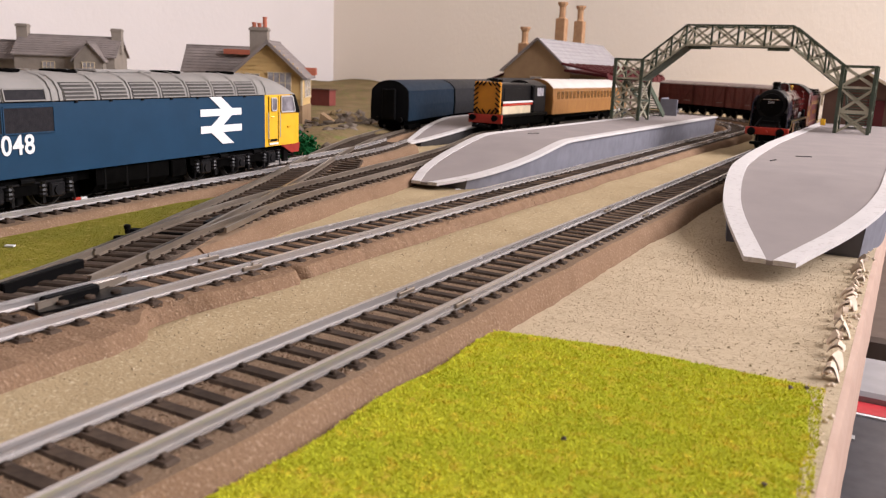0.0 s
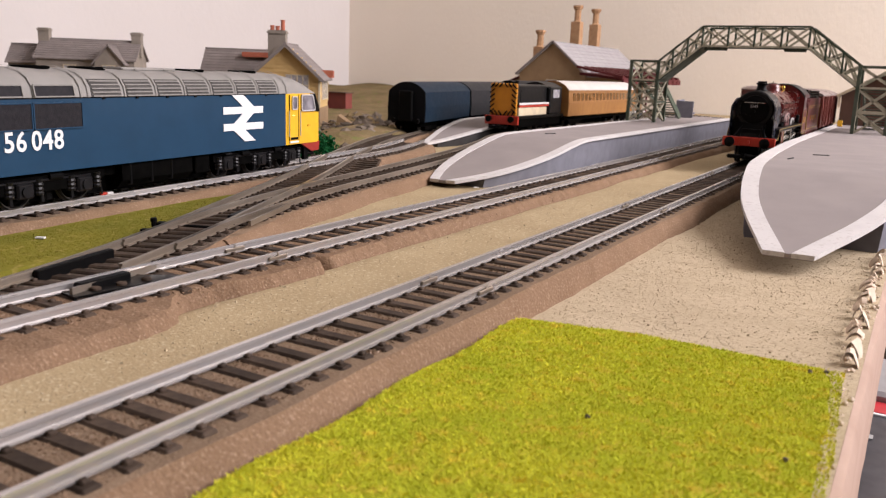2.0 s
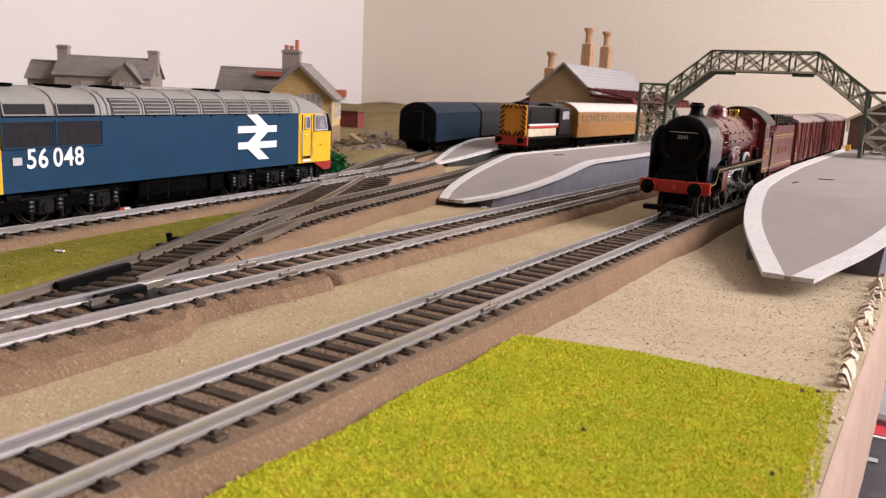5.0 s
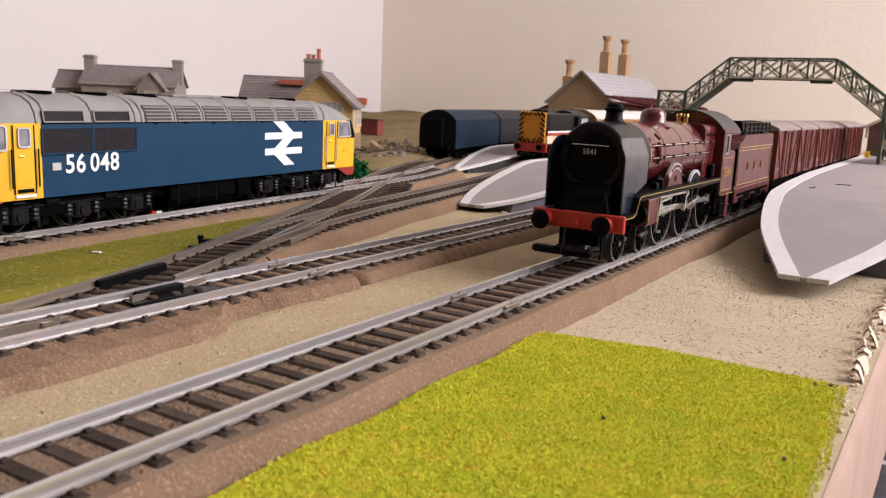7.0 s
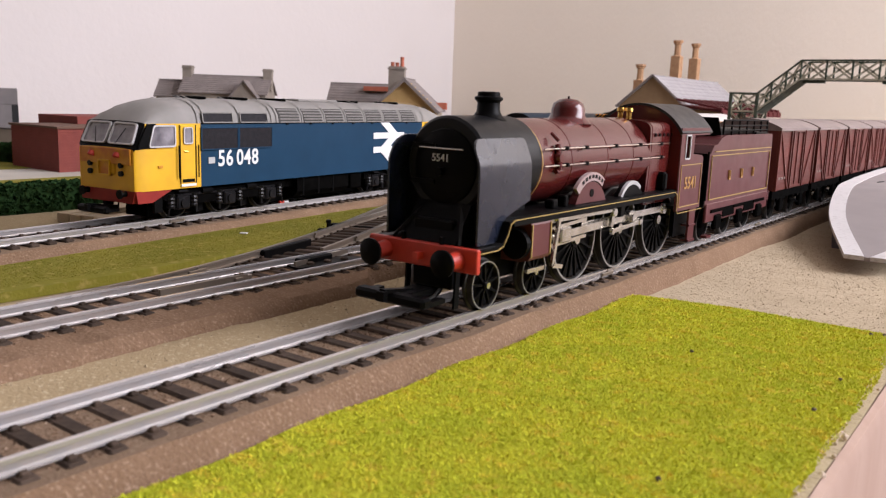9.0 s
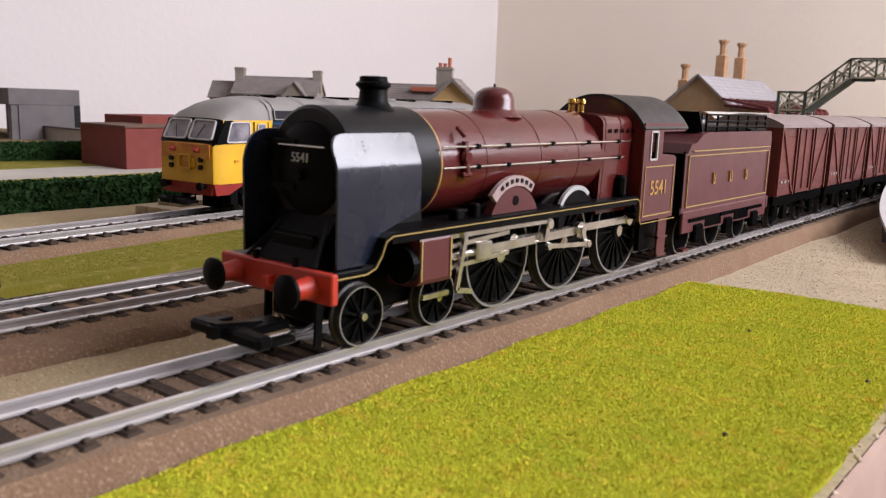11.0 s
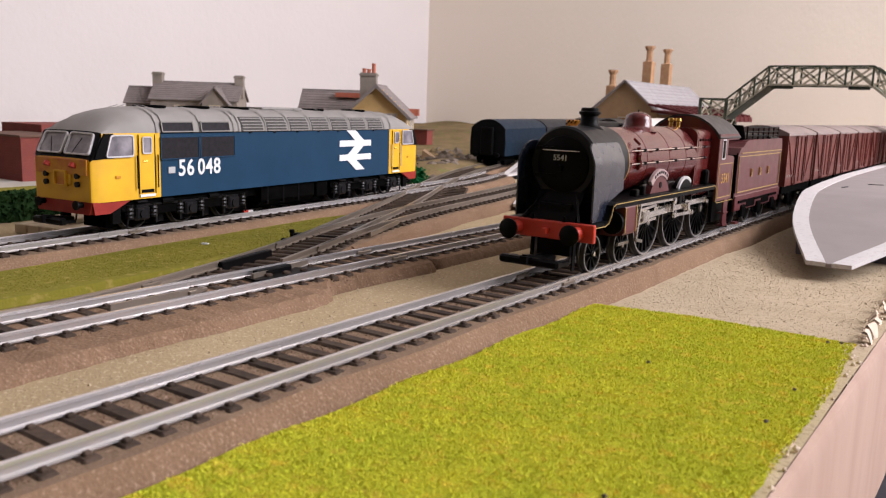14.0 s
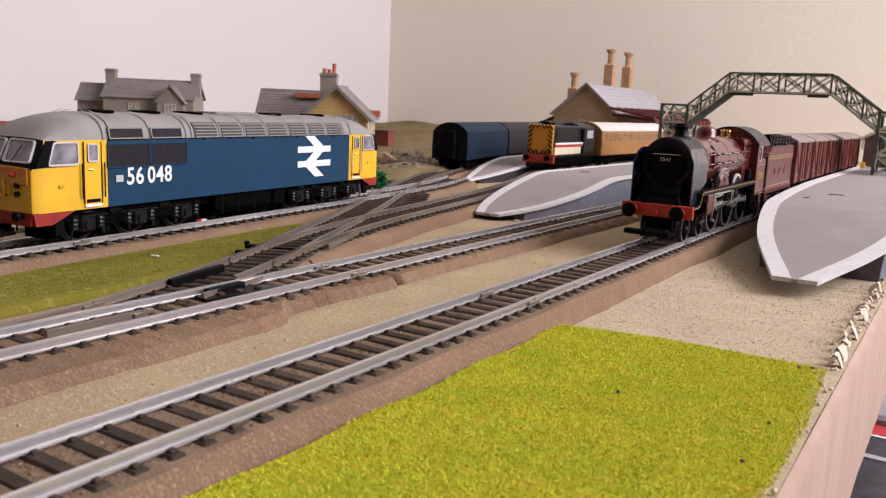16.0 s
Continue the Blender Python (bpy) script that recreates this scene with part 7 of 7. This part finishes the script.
def station():
    t = thing("station_building", "tan stone station building with pale slate roof and tall chimneys", "building", pose(-0.412, 1.25, 0, 0, 0, 0))
    gable_block(t, 0.110, 0.30, 0.066, 0.1130, M_STONETAN, M_SLATEPALE, along="y", at=(0.0, 0.15), over=0.004)
    for s in (-1, 1):
        part("verge", bar((0, -0.0045, 0.1150), (s * 0.060, -0.0045, 0.0640), 0.0020, 0.0030), M_SLATE, t)
    for x, y, z1, r in ((-0.047, 0.055, 0.1345, 0.0080), (-0.009, 0.115, 0.1775, 0.0080), (-0.009, 0.20, 0.1785, 0.0080)):
        c = part("chimney", box(x - r, x + r, y - r, y + r, 0.070, z1 - 0.026, 0.0004), M_CHIMNEY, t, "tall tan brick chimney stack")
        part("chimney_shaft", lathe([(r * 0.98, z1 - 0.027), (r * 0.72, z1 - 0.024), (r * 0.70, z1 - 0.007), (r * 0.95, z1 - 0.006), (r * 0.95, z1 - 0.004), (r * 1.15, z1 - 0.003), (r * 1.1, z1)], seg=8, at=(x, y, 0)), M_CHIMNEY, c)
    can = part("canopy", prism([(0.053, 0.0660), (0.120, 0.0600), (0.120, 0.0640), (0.053, 0.0700)], -0.02, 0.30), M_MAROON, t, "dark maroon platform canopy")
    for k in range(11):
        y = -0.02 + k * 0.030
        part("canopy_rib", bar((0.050, y, 0.0780), (0.122, y, 0.0650), 0.010, 0.0035), M_MAROON, can)
    for k in range(12):
        part("valance_board", box(0.1185, 0.1215, -0.018 + k * 0.027, 0.004 + k * 0.027, 0.0545, 0.0625), M_MAROON, can)
    for y in (0.02, 0.12, 0.22):
        part("canopy_post", rod((0.116, y, 0.0), (0.116, y, 0.061), 0.0015), M_MAROON, can)
    sash(t, 0.0, -0.0001, 0.035, 0.018, 0.022, "y", M_TRIM, 2)
    for y in (0.05, 0.11, 0.17, 0.23):
        sash(t, 0.0552, y, 0.028, 0.020, 0.022, "x", M_TRIM, 2)
    part("lean_to", prism([(-0.078, -0.002), (-0.055, -0.002), (-0.055, 0.060), (-0.078, 0.050)], 0.01, 0.16), M_STONETAN, t)
    part("lean_to_roof", prism([(-0.082, 0.0490), (-0.053, 0.0620), (-0.053, 0.0640), (-0.082, 0.0510)], 0.005, 0.165), M_MAROON, t)


def footbridge():
    """Lattice footbridge: two towers, sloping flights and a level span."""
    y0, y1, zp = 0.829, 0.861, 0.0236
    t = thing("footbridge", "green and cream lattice footbridge over the tracks", "footbridge")
    ys = (y0, y1)
    for x0, x1, outer in ((-0.1510, -0.1250, -1), (0.0470, 0.0725, 1)):
        inner = x1 if outer < 0 else x0
        for x in (x0, x1):
            for y in ys:
                part("post", box(x - 0.0014, x + 0.0014, y - 0.0014, y + 0.0014, zp, 0.0815), M_BRIDGE, t, "green tower post")
        for y in ys:
            for a, b in ((zp + 0.001, 0.042), (0.042, 0.0625), (0.0640, 0.0805)):
                for p, q in (((x0, a), (x1, b)), ((x0, b), (x1, a))):
                    part("lattice", bar((p[0], y, p[1]), (q[0], y, q[1]), 0.0008, 0.0018), M_BRIDGEW, t)
            for z in (0.0425, 0.0632, 0.0808):
                part("rail_bar", bar((x0 - 0.001, y, z), (x1 + 0.001, y, z), 0.0016, 0.0018), M_BRIDGEW if z < 0.08 else M_BRIDGE, t)
        for x in (x0, x1):
            for a, b in ((zp + 0.001, 0.042), (0.042, 0.0625), (0.0640, 0.0805)):
                if x == inner and a > 0.06:
                    continue
                for p, q in (((y0, a), (y1, b)), ((y0, b), (y1, a))):
                    part("lattice", bar((x, p[0], p[1]), (x, q[0], q[1]), 0.0008, 0.0018), M_BRIDGEW, t)
            for z in (0.0425, 0.0632):
                part("rail_bar", bar((x, y0, z), (x, y1, z), 0.0016, 0.0018), M_BRIDGE, t)
        part("landing", box(x0, x1, y0, y1, 0.0610, 0.0625), M_BRIDGE, t)
        # stairs down from the landing, running away along the platform
        sgn = 1
        part("stringer", bar((x0 + 0.003, y1, 0.061), (x0 + 0.003, y1 + 0.075, zp + 0.001), 0.0014, 0.006), M_BRIDGE, t)
        part("stringer", bar((x1 - 0.003, y1, 0.061), (x1 - 0.003, y1 + 0.075, zp + 0.001), 0.0014, 0.006), M_BRIDGE, t)
        for k in range(14):
            f = (k + 0.5) / 14
            part("tread", box(x0 + 0.003, x1 - 0.003, y1 + 0.075 * f - 0.0026, y1 + 0.075 * f + 0.0026, 0.061 - f * (0.061 - zp) - 0.0005, 0.061 - f * (0.061 - zp) + 0.0005), M_BRIDGE, t)
    xs0, xs1, xl, xr = -0.1250, 0.0470, -0.0865, 0.0045
    for y in ys:
        segs = [(xs0, 0.0640, 0.0812, xl, 0.0955, 0.1130, 3), (xl, 0.0955, 0.1130, xr, 0.0955, 0.1130, 4), (xr, 0.0955, 0.1130, xs1, 0.0640, 0.0812, 3)]
        for xa, ba, ta, xb, bb, tb, n in segs:
            part("top_chord", bar((xa, y, ta), (xb, y, tb), 0.0020, 0.0016), M_BRIDGE, t, "green top chord")
            part("bottom_chord", bar((xa, y, ba), (xb, y, bb), 0.0020, 0.0018), M_BRIDGEW, t, "pale bottom chord")
            for k in range(n):
                f0, f1 = k / n, (k + 1) / n
                xA, xB = xa + (xb - xa) * f0, xa + (xb - xa) * f1
                bA, bB, tA, tB = ba + (bb - ba) * f0, ba + (bb - ba) * f1, ta + (tb - ta) * f0, ta + (tb - ta) * f1
                part("upright", bar((xA, y, bA), (xA, y, tA), 0.0016, 0.0022), M_BRIDGE, t)
                part("lattice", bar((xA, y, bA), (xB, y, tB), 0.0008, 0.0018), M_BRIDGEW, t)
                part("lattice", bar((xA, y, tA), (xB, y, bB), 0.0008, 0.0018), M_BRIDGEW, t)
        part("upright", bar((xs1, y, 0.064), (xs1, y, 0.0815), 0.0018, 0.0022), M_BRIDGE, t)
    part("deck", box(xl, xr, y0, y1, 0.0946, 0.0956), M_BRIDGE, t)
    part("flight", bar((xs0, (y0 + y1) / 2, 0.0625), (xl, (y0 + y1) / 2, 0.0948), y1 - y0, 0.0012), M_BRIDGE, t)
    part("flight", bar((xr, (y0 + y1) / 2, 0.0948), (xs1, (y0 + y1) / 2, 0.0625), y1 - y0, 0.0012), M_BRIDGE, t)
    for xa, xb in ((xl + 0.002, xl + 0.022), (xr - 0.020, xr - 0.002)):
        part("bracket", box(xa, xb, y0 + 0.002, y0 + 0.006, 0.0918, 0.0946, 0.0004), M_BRIDGE, t)


def platform_hut():
    t = thing("platform_hut", "brown platform hut with a pale gable roof edge", "hut", pose(0.058, 1.00, 0.0245))
    gable_block(t, 0.074, 0.100, 0.030, 0.052, M_BROWN, M_SLATEPALE, along="y", at=(0, 0.05), over=0.004)
    for s in (-1, 1):
        part("bargeboard", bar((0, -0.0050, 0.0535), (s * 0.041, -0.0050, 0.0292), 0.0012, 0.0028), M_TRIM, t, "pale bargeboard")
    part("bracket", bar((-0.0385, -0.002, 0.029), (-0.0385, -0.002, 0.018), 0.0022, 0.0022), M_TRIM, t)
    part("door", box(0.004, 0.020, -0.0012, 0.0002, 0.0, 0.026), M_MAROON, t)


def small_things():
    t = thing("luggage", "small yellow parcel on the platform edge", "parcel", pose(0.0275, 0.945, 0.0250))
    part("parcel", box(-0.0022, 0.0022, -0.002, 0.002, 0, 0.0060, 0.0004), M_YELLOW, t)
    part("strap", box(-0.0024, 0.0024, -0.0004, 0.0004, 0, 0.0062), M_BROWN, t)
    t = thing("platform_bench", "dark slate-blue shelter block on the island platform", "shelter", pose(-0.1330, 0.972, 0.0235))
    part("wall", box(-0.0095, 0.0095, 0, 0.002, 0, 0.0180, 0.0003), M_SLATEBLUE, t)
    part("wall", box(-0.0095, -0.0080, 0.002, 0.030, 0, 0.0190, 0.0003), M_SLATEBLUE, t)
    part("seat", box(-0.008, 0.0095, 0.004, 0.010, 0.004, 0.006), M_SLATEBLUE, t)
    for x, y, h, on, name in ((0.052, 0.560, 25, 0.0245, "platform_mark"), (0.041, 0.520, 80, 0.0245, "platform_mark"), (-0.128, 0.585, 60, 0.0235, "platform_mark")):
        o = part(name, box(-0.0045, 0.0045, -0.0003, 0.0003, 0, 0.0005), M_DARKCARD, None, m=pose(x, y, on, 0, 0, h))
        tagged(o, "thin dark scratch mark on the platform card", "mark")
    # pale timber by the buffer end of the siding
    t = thing("timber_stack", "stack of pale timber planks beside the siding", "timber", pose(-0.243, 0.212, 0.0, 0, 0, 12))
    for k in range(4):
        part("plank", box(-0.016 + k * 0.0082, -0.0085 + k * 0.0082, -0.033, 0.033 - 0.003 * k, 0.0, 0.0046, 0.0004), M_PLANK, t)
    for k in range(2):
        part("plank", box(-0.010 + k * 0.0090, -0.002 + k * 0.0090, -0.024, 0.026, 0.0046, 0.0072, 0.0004), M_PLANK, t)
    t = thing("track_pin", "red and white scrap lying on the siding rail", "scrap", pose(-0.1825, 0.2557, RAIL_Z))
    part("red_end", box(-0.0007, 0.0007, -0.0030, 0.0, 0.0, 0.0011, 0.0002), M_RED, t)
    part("white_end", box(-0.0007, 0.0007, 0.0, 0.0030, 0.0, 0.0010, 0.0002), M_DECAL, t)
    rng = random.Random(21)
    for x, y in ((0.0566, 0.1726), (0.0785, 0.098), (0.0905, 0.150), (0.0905, 0.175), (0.0915, 0.226), (0.0885, 0.224)):
        bm = bmesh.new()
        bmesh.ops.create_icosphere(bm, subdivisions=2, radius=0.0005)
        for v in bm.verts:
            v.co *= rng.uniform(0.7, 1.2)
        o = part("stone_chip", bm, M_ROCK, None, m=pose(x, y, 0.0033, 0, 0, rng.uniform(0, 180)))
        tagged(o, "small grey stone chip lying on the grass", "stone", group="stone chips")
    for x, y in ((-0.158, 0.300), (-0.112, 0.445), (-0.152, 0.205)):
        o = part("paper_scrap", box(-0.0015, 0.0015, -0.0008, 0.0008, 0, 0.0005), M_DECAL, None, m=pose(x, y, 0.0037 if x < -0.13 else 0.0006, 0, 0, 30))
        tagged(o, "tiny white scrap of paper on the ground", "scrap", group="scraps")


def brick_yard():
    t = thing("brick_building", "flat-roofed red brick building behind the lawn", "building", pose(0, 0, 0))
    part("wall", box(-0.528, -0.460, 0.292, 0.342, -0.002, 0.0330), M_BRICK, t)
    part("parapet", box(-0.5295, -0.4585, 0.2905, 0.3435, 0.0330, 0.0345), M_BROWN, t)
    part("upper_block", box(-0.560, -0.500, 0.330, 0.395, 0.0, 0.0405), M_BRICK, t)
    for k in range(15):
        z = 0.001 + k * 0.0021
        part("brick_course", box(-0.5284, -0.4596, 0.2916, 0.3424, z, z + 0.0016), M_BRICK, t)
    t = thing("open_shed", "grey concrete open-fronted shed near the wall", "shed")
    part("roof_beam", box(-1.065, -0.875, 0.385, 0.470, 0.0405, 0.0595, 0.0006), M_CONC, t)
    for x in (-1.060, -0.997, -0.936, -0.881):
        part("pillar", box(x - 0.004, x + 0.004, 0.388, 0.396, -0.002, 0.0405), M_CONC, t)
    part("back_wall", box(-1.065, -0.875, 0.462, 0.470, -0.002, 0.0405), M_SMOKE, t)
    part("side_wall", box(-0.881, -0.875, 0.396, 0.462, -0.002, 0.0405), M_CONC, t)
    t = thing("low_wall", "long low pale wall behind the lawn", "wall")
    part("wall", box(-0.90, -0.560, 0.425, 0.432, -0.002, 0.0150), M_PATH, t)
    part("coping", box(-0.90, -0.560, 0.423, 0.434, 0.0150, 0.0165), M_CONC, t)
    t = thing("brick_retaining_wall", "low dark red brick retaining wall near the room corner", "wall")
    part("wall", box(-0.790, -0.617, 0.995, 1.010, -0.004, 0.0280), M_BRICK, t)
    part("coping", box(-0.792, -0.615, 0.993, 1.012, 0.0280, 0.0295), M_BROWN, t)


def below_board():
    """What stands on the floor beyond the open side: a cabinet and a boxed set in a plastic crate."""
    t = thing("storage_cabinet", "dark brown wooden storage cabinet standing on the floor", "cabinet", pose(0.34, 1.05, -0.85))
    part("body", box(-0.42, 0.20, -0.22, 0.30, 0.0, 0.70, 0.004), M_CABINET, t)
    part("door", box(-0.41, 0.19, -0.232, -0.221, 0.05, 0.68, 0.003), M_CABINET, t)
    part("handle", rod((-0.14, -0.240, 0.40), (-0.14, -0.240, 0.50), 0.005), M_STEEL, t)
    t = thing("plastic_crate", "clear grey plastic crate lid beside the baseboard", "crate", pose(0.2300, 0.735, -0.85))
    part("crate_body", box(-0.30, 0.12, -0.06, 0.02, 0.0, 0.690, 0.003), M_CRATE, t)
    part("lid", box(-0.304, 0.124, -0.064, 0.024, 0.690, 0.703, 0.003), M_CRATE, t)
    t = thing("boxed_set", "dark printed box with a red band, lying beside the baseboard", "box", pose(0.2300, 0.590, -0.85))
    part("carton", box(-0.304, 0.124, -0.10, 0.080, 0.0, 0.6950, 0.002), M_BOXDARK, t)
    part("red_band", box(-0.3043, 0.1243, 0.058, 0.0803, 0.6935, 0.6962), M_BOXRED, t, "red printed band")
    part("white_line", box(-0.3043, 0.1243, 0.054, 0.0575, 0.6940, 0.6960), M_DECAL, t)
    part("blue_panel", box(-0.11, -0.02, -0.06, -0.02, 0.6940, 0.6956), M_BOXBLUE, t)
    for k, (x, y, w) in enumerate(((-0.10, 0.030, 0.03), (-0.060, 0.034, 0.024), (-0.095, 0.012, 0.05), (-0.03, 0.018, 0.03), (-0.20, 0.030, 0.04), (-0.25, 0.012, 0.05), (-0.16, 0.008, 0.03))):
        part("print_bar", box(x, x + w, y, y + 0.007, 0.6940, 0.6958), M_CORD, t)


stone_house()
timber_house()
station()
footbridge()
platform_hut()
small_things()
brick_yard()
below_board()


# ---- movement ----
# place of the buffer beam along the main line by time: in, a stop, and back out
BEAM = [(0.0, 0.775), (0.5, 0.733), (1.0, 0.694), (1.5, 0.659), (2.0, 0.6235), (2.5, 0.5925), (3.0, 0.559), (3.5, 0.5220), (4.0, 0.490), (4.5, 0.459), (5.0, 0.428),
        (5.5, 0.396), (6.0, 0.3630), (6.5, 0.3270), (7.0, 0.2874), (7.5, 0.2537), (8.0, 0.2165), (8.5, 0.1775), (9.0, 0.1345), (9.5, 0.101), (10.0, 0.077),
        (10.5, 0.064), (11.0, 0.0601), (11.5, 0.0598), (12.0, 0.0603), (12.5, 0.0684), (13.0, 0.1140), (13.5, 0.1655), (14.0, 0.2235), (14.5, 0.2701), (15.0, 0.3145), (15.5, 0.3490), (16.0, 0.3674)]


def beam_at(t):
    """Smooth through the rows."""
    i = max(0, min(len(BEAM) - 2, int(t * 2)))
    p = [BEAM[max(0, min(len(BEAM) - 1, k))][1] for k in range(i - 1, i + 3)]
    u = (t - BEAM[i][0]) / 0.5
    return 0.5 * (2 * p[1] + (p[2] - p[0]) * u + (2 * p[0] - 5 * p[1] + 4 * p[2] - p[3]) * u * u + (3 * p[1] - p[0] - 3 * p[2] + p[3]) * u ** 3)


def on_track(s, length):
    """Pose of a vehicle whose front stands at s along the main line."""
    a, _ = curve_path(0.0, s)
    b, _ = curve_path(0.0, s + length)
    d = b - a
    return pose(a.x, a.y, RAIL_Z, 0, 0, math.degrees(math.atan2(-d.x, d.y)))


def motions():
    body_times = [k * 0.2 for k in range(81)]
    wheel_times = [k / 15 for k in range(241)]
    train = [(LOCO, 0.0, 0.150), (TENDER, 0.1590, 0.085)] + [(v, 0.2555 + 0.0775 * k, VAN_L) for k, v in enumerate(VANS)]
    for ob, back, length in train:
        walk(ob, [(t, on_track(beam_at(t) + back, length)) for t in body_times])
    turn = lambda t, r: math.degrees((BEAM[0][1] - beam_at(t)) / r)
    sets = [(w, y, R_BOGIE) for w, y in zip(LOCO_SETS[:2], BOGIES)] + [(w, y, R_DRIVE) for w, y in zip(LOCO_SETS[2:], DRIVERS)]
    sets += [(w, y, 0.0070) for w, y in zip(TENDER_SETS, (0.014, 0.042, 0.070))]
    sets += [(w, y, 0.0068) for pair in VAN_SETS for w, y in zip(pair, (0.0160, VAN_L - 0.0160))]
    for w, y, r in sets:
        walk(w, [(t, pose(0, y, r, turn(t, r), 0, 0)) for t in wheel_times])
    reach = DRIVERS[1] - 0.0470
    for kind, s, ob in LOCO_RODS:
        rows = []
        for t in wheel_times:
            a = math.radians(turn(t, R_DRIVE)) + (2.25 if s > 0 else 2.25 + math.pi / 2)
            py, pz = -CRANK * math.sin(a), CRANK * math.cos(a)
            cross_y = DRIVERS[1] + py - math.sqrt(reach ** 2 - (pz + R_DRIVE - 0.0165) ** 2)
            swing = a + 0.25
            ry = DRIVERS[1] + py + RETURN_Y * math.cos(swing) - RETURN_Z * math.sin(swing)
            rz = R_DRIVE + pz + RETURN_Y * math.sin(swing) + RETURN_Z * math.cos(swing)
            if kind == "return":
                rows.append((t, pose(0, DRIVERS[1] + py, R_DRIVE + pz, math.degrees(swing), 0, 0)))
            elif kind == "eccentric":
                rows.append((t, pose(0, ry, rz, math.degrees(math.asin(max(-0.9, min(0.9, (rz - LINK_FOOT) / ECC_ROD)))), 0, 0)))
            elif kind == "coupling":
                rows.append((t, pose(0, py, R_DRIVE + pz)))
            elif kind == "connecting":
                lift = math.degrees(math.atan2(R_DRIVE + pz - 0.0165, DRIVERS[1] + py - cross_y))
                rows.append((t, pose(0, DRIVERS[1] + py, R_DRIVE + pz, lift, 0, 0)))
            else:
                rows.append((t, pose(0, cross_y, 0.0165)))
        walk(ob, rows)


motions()
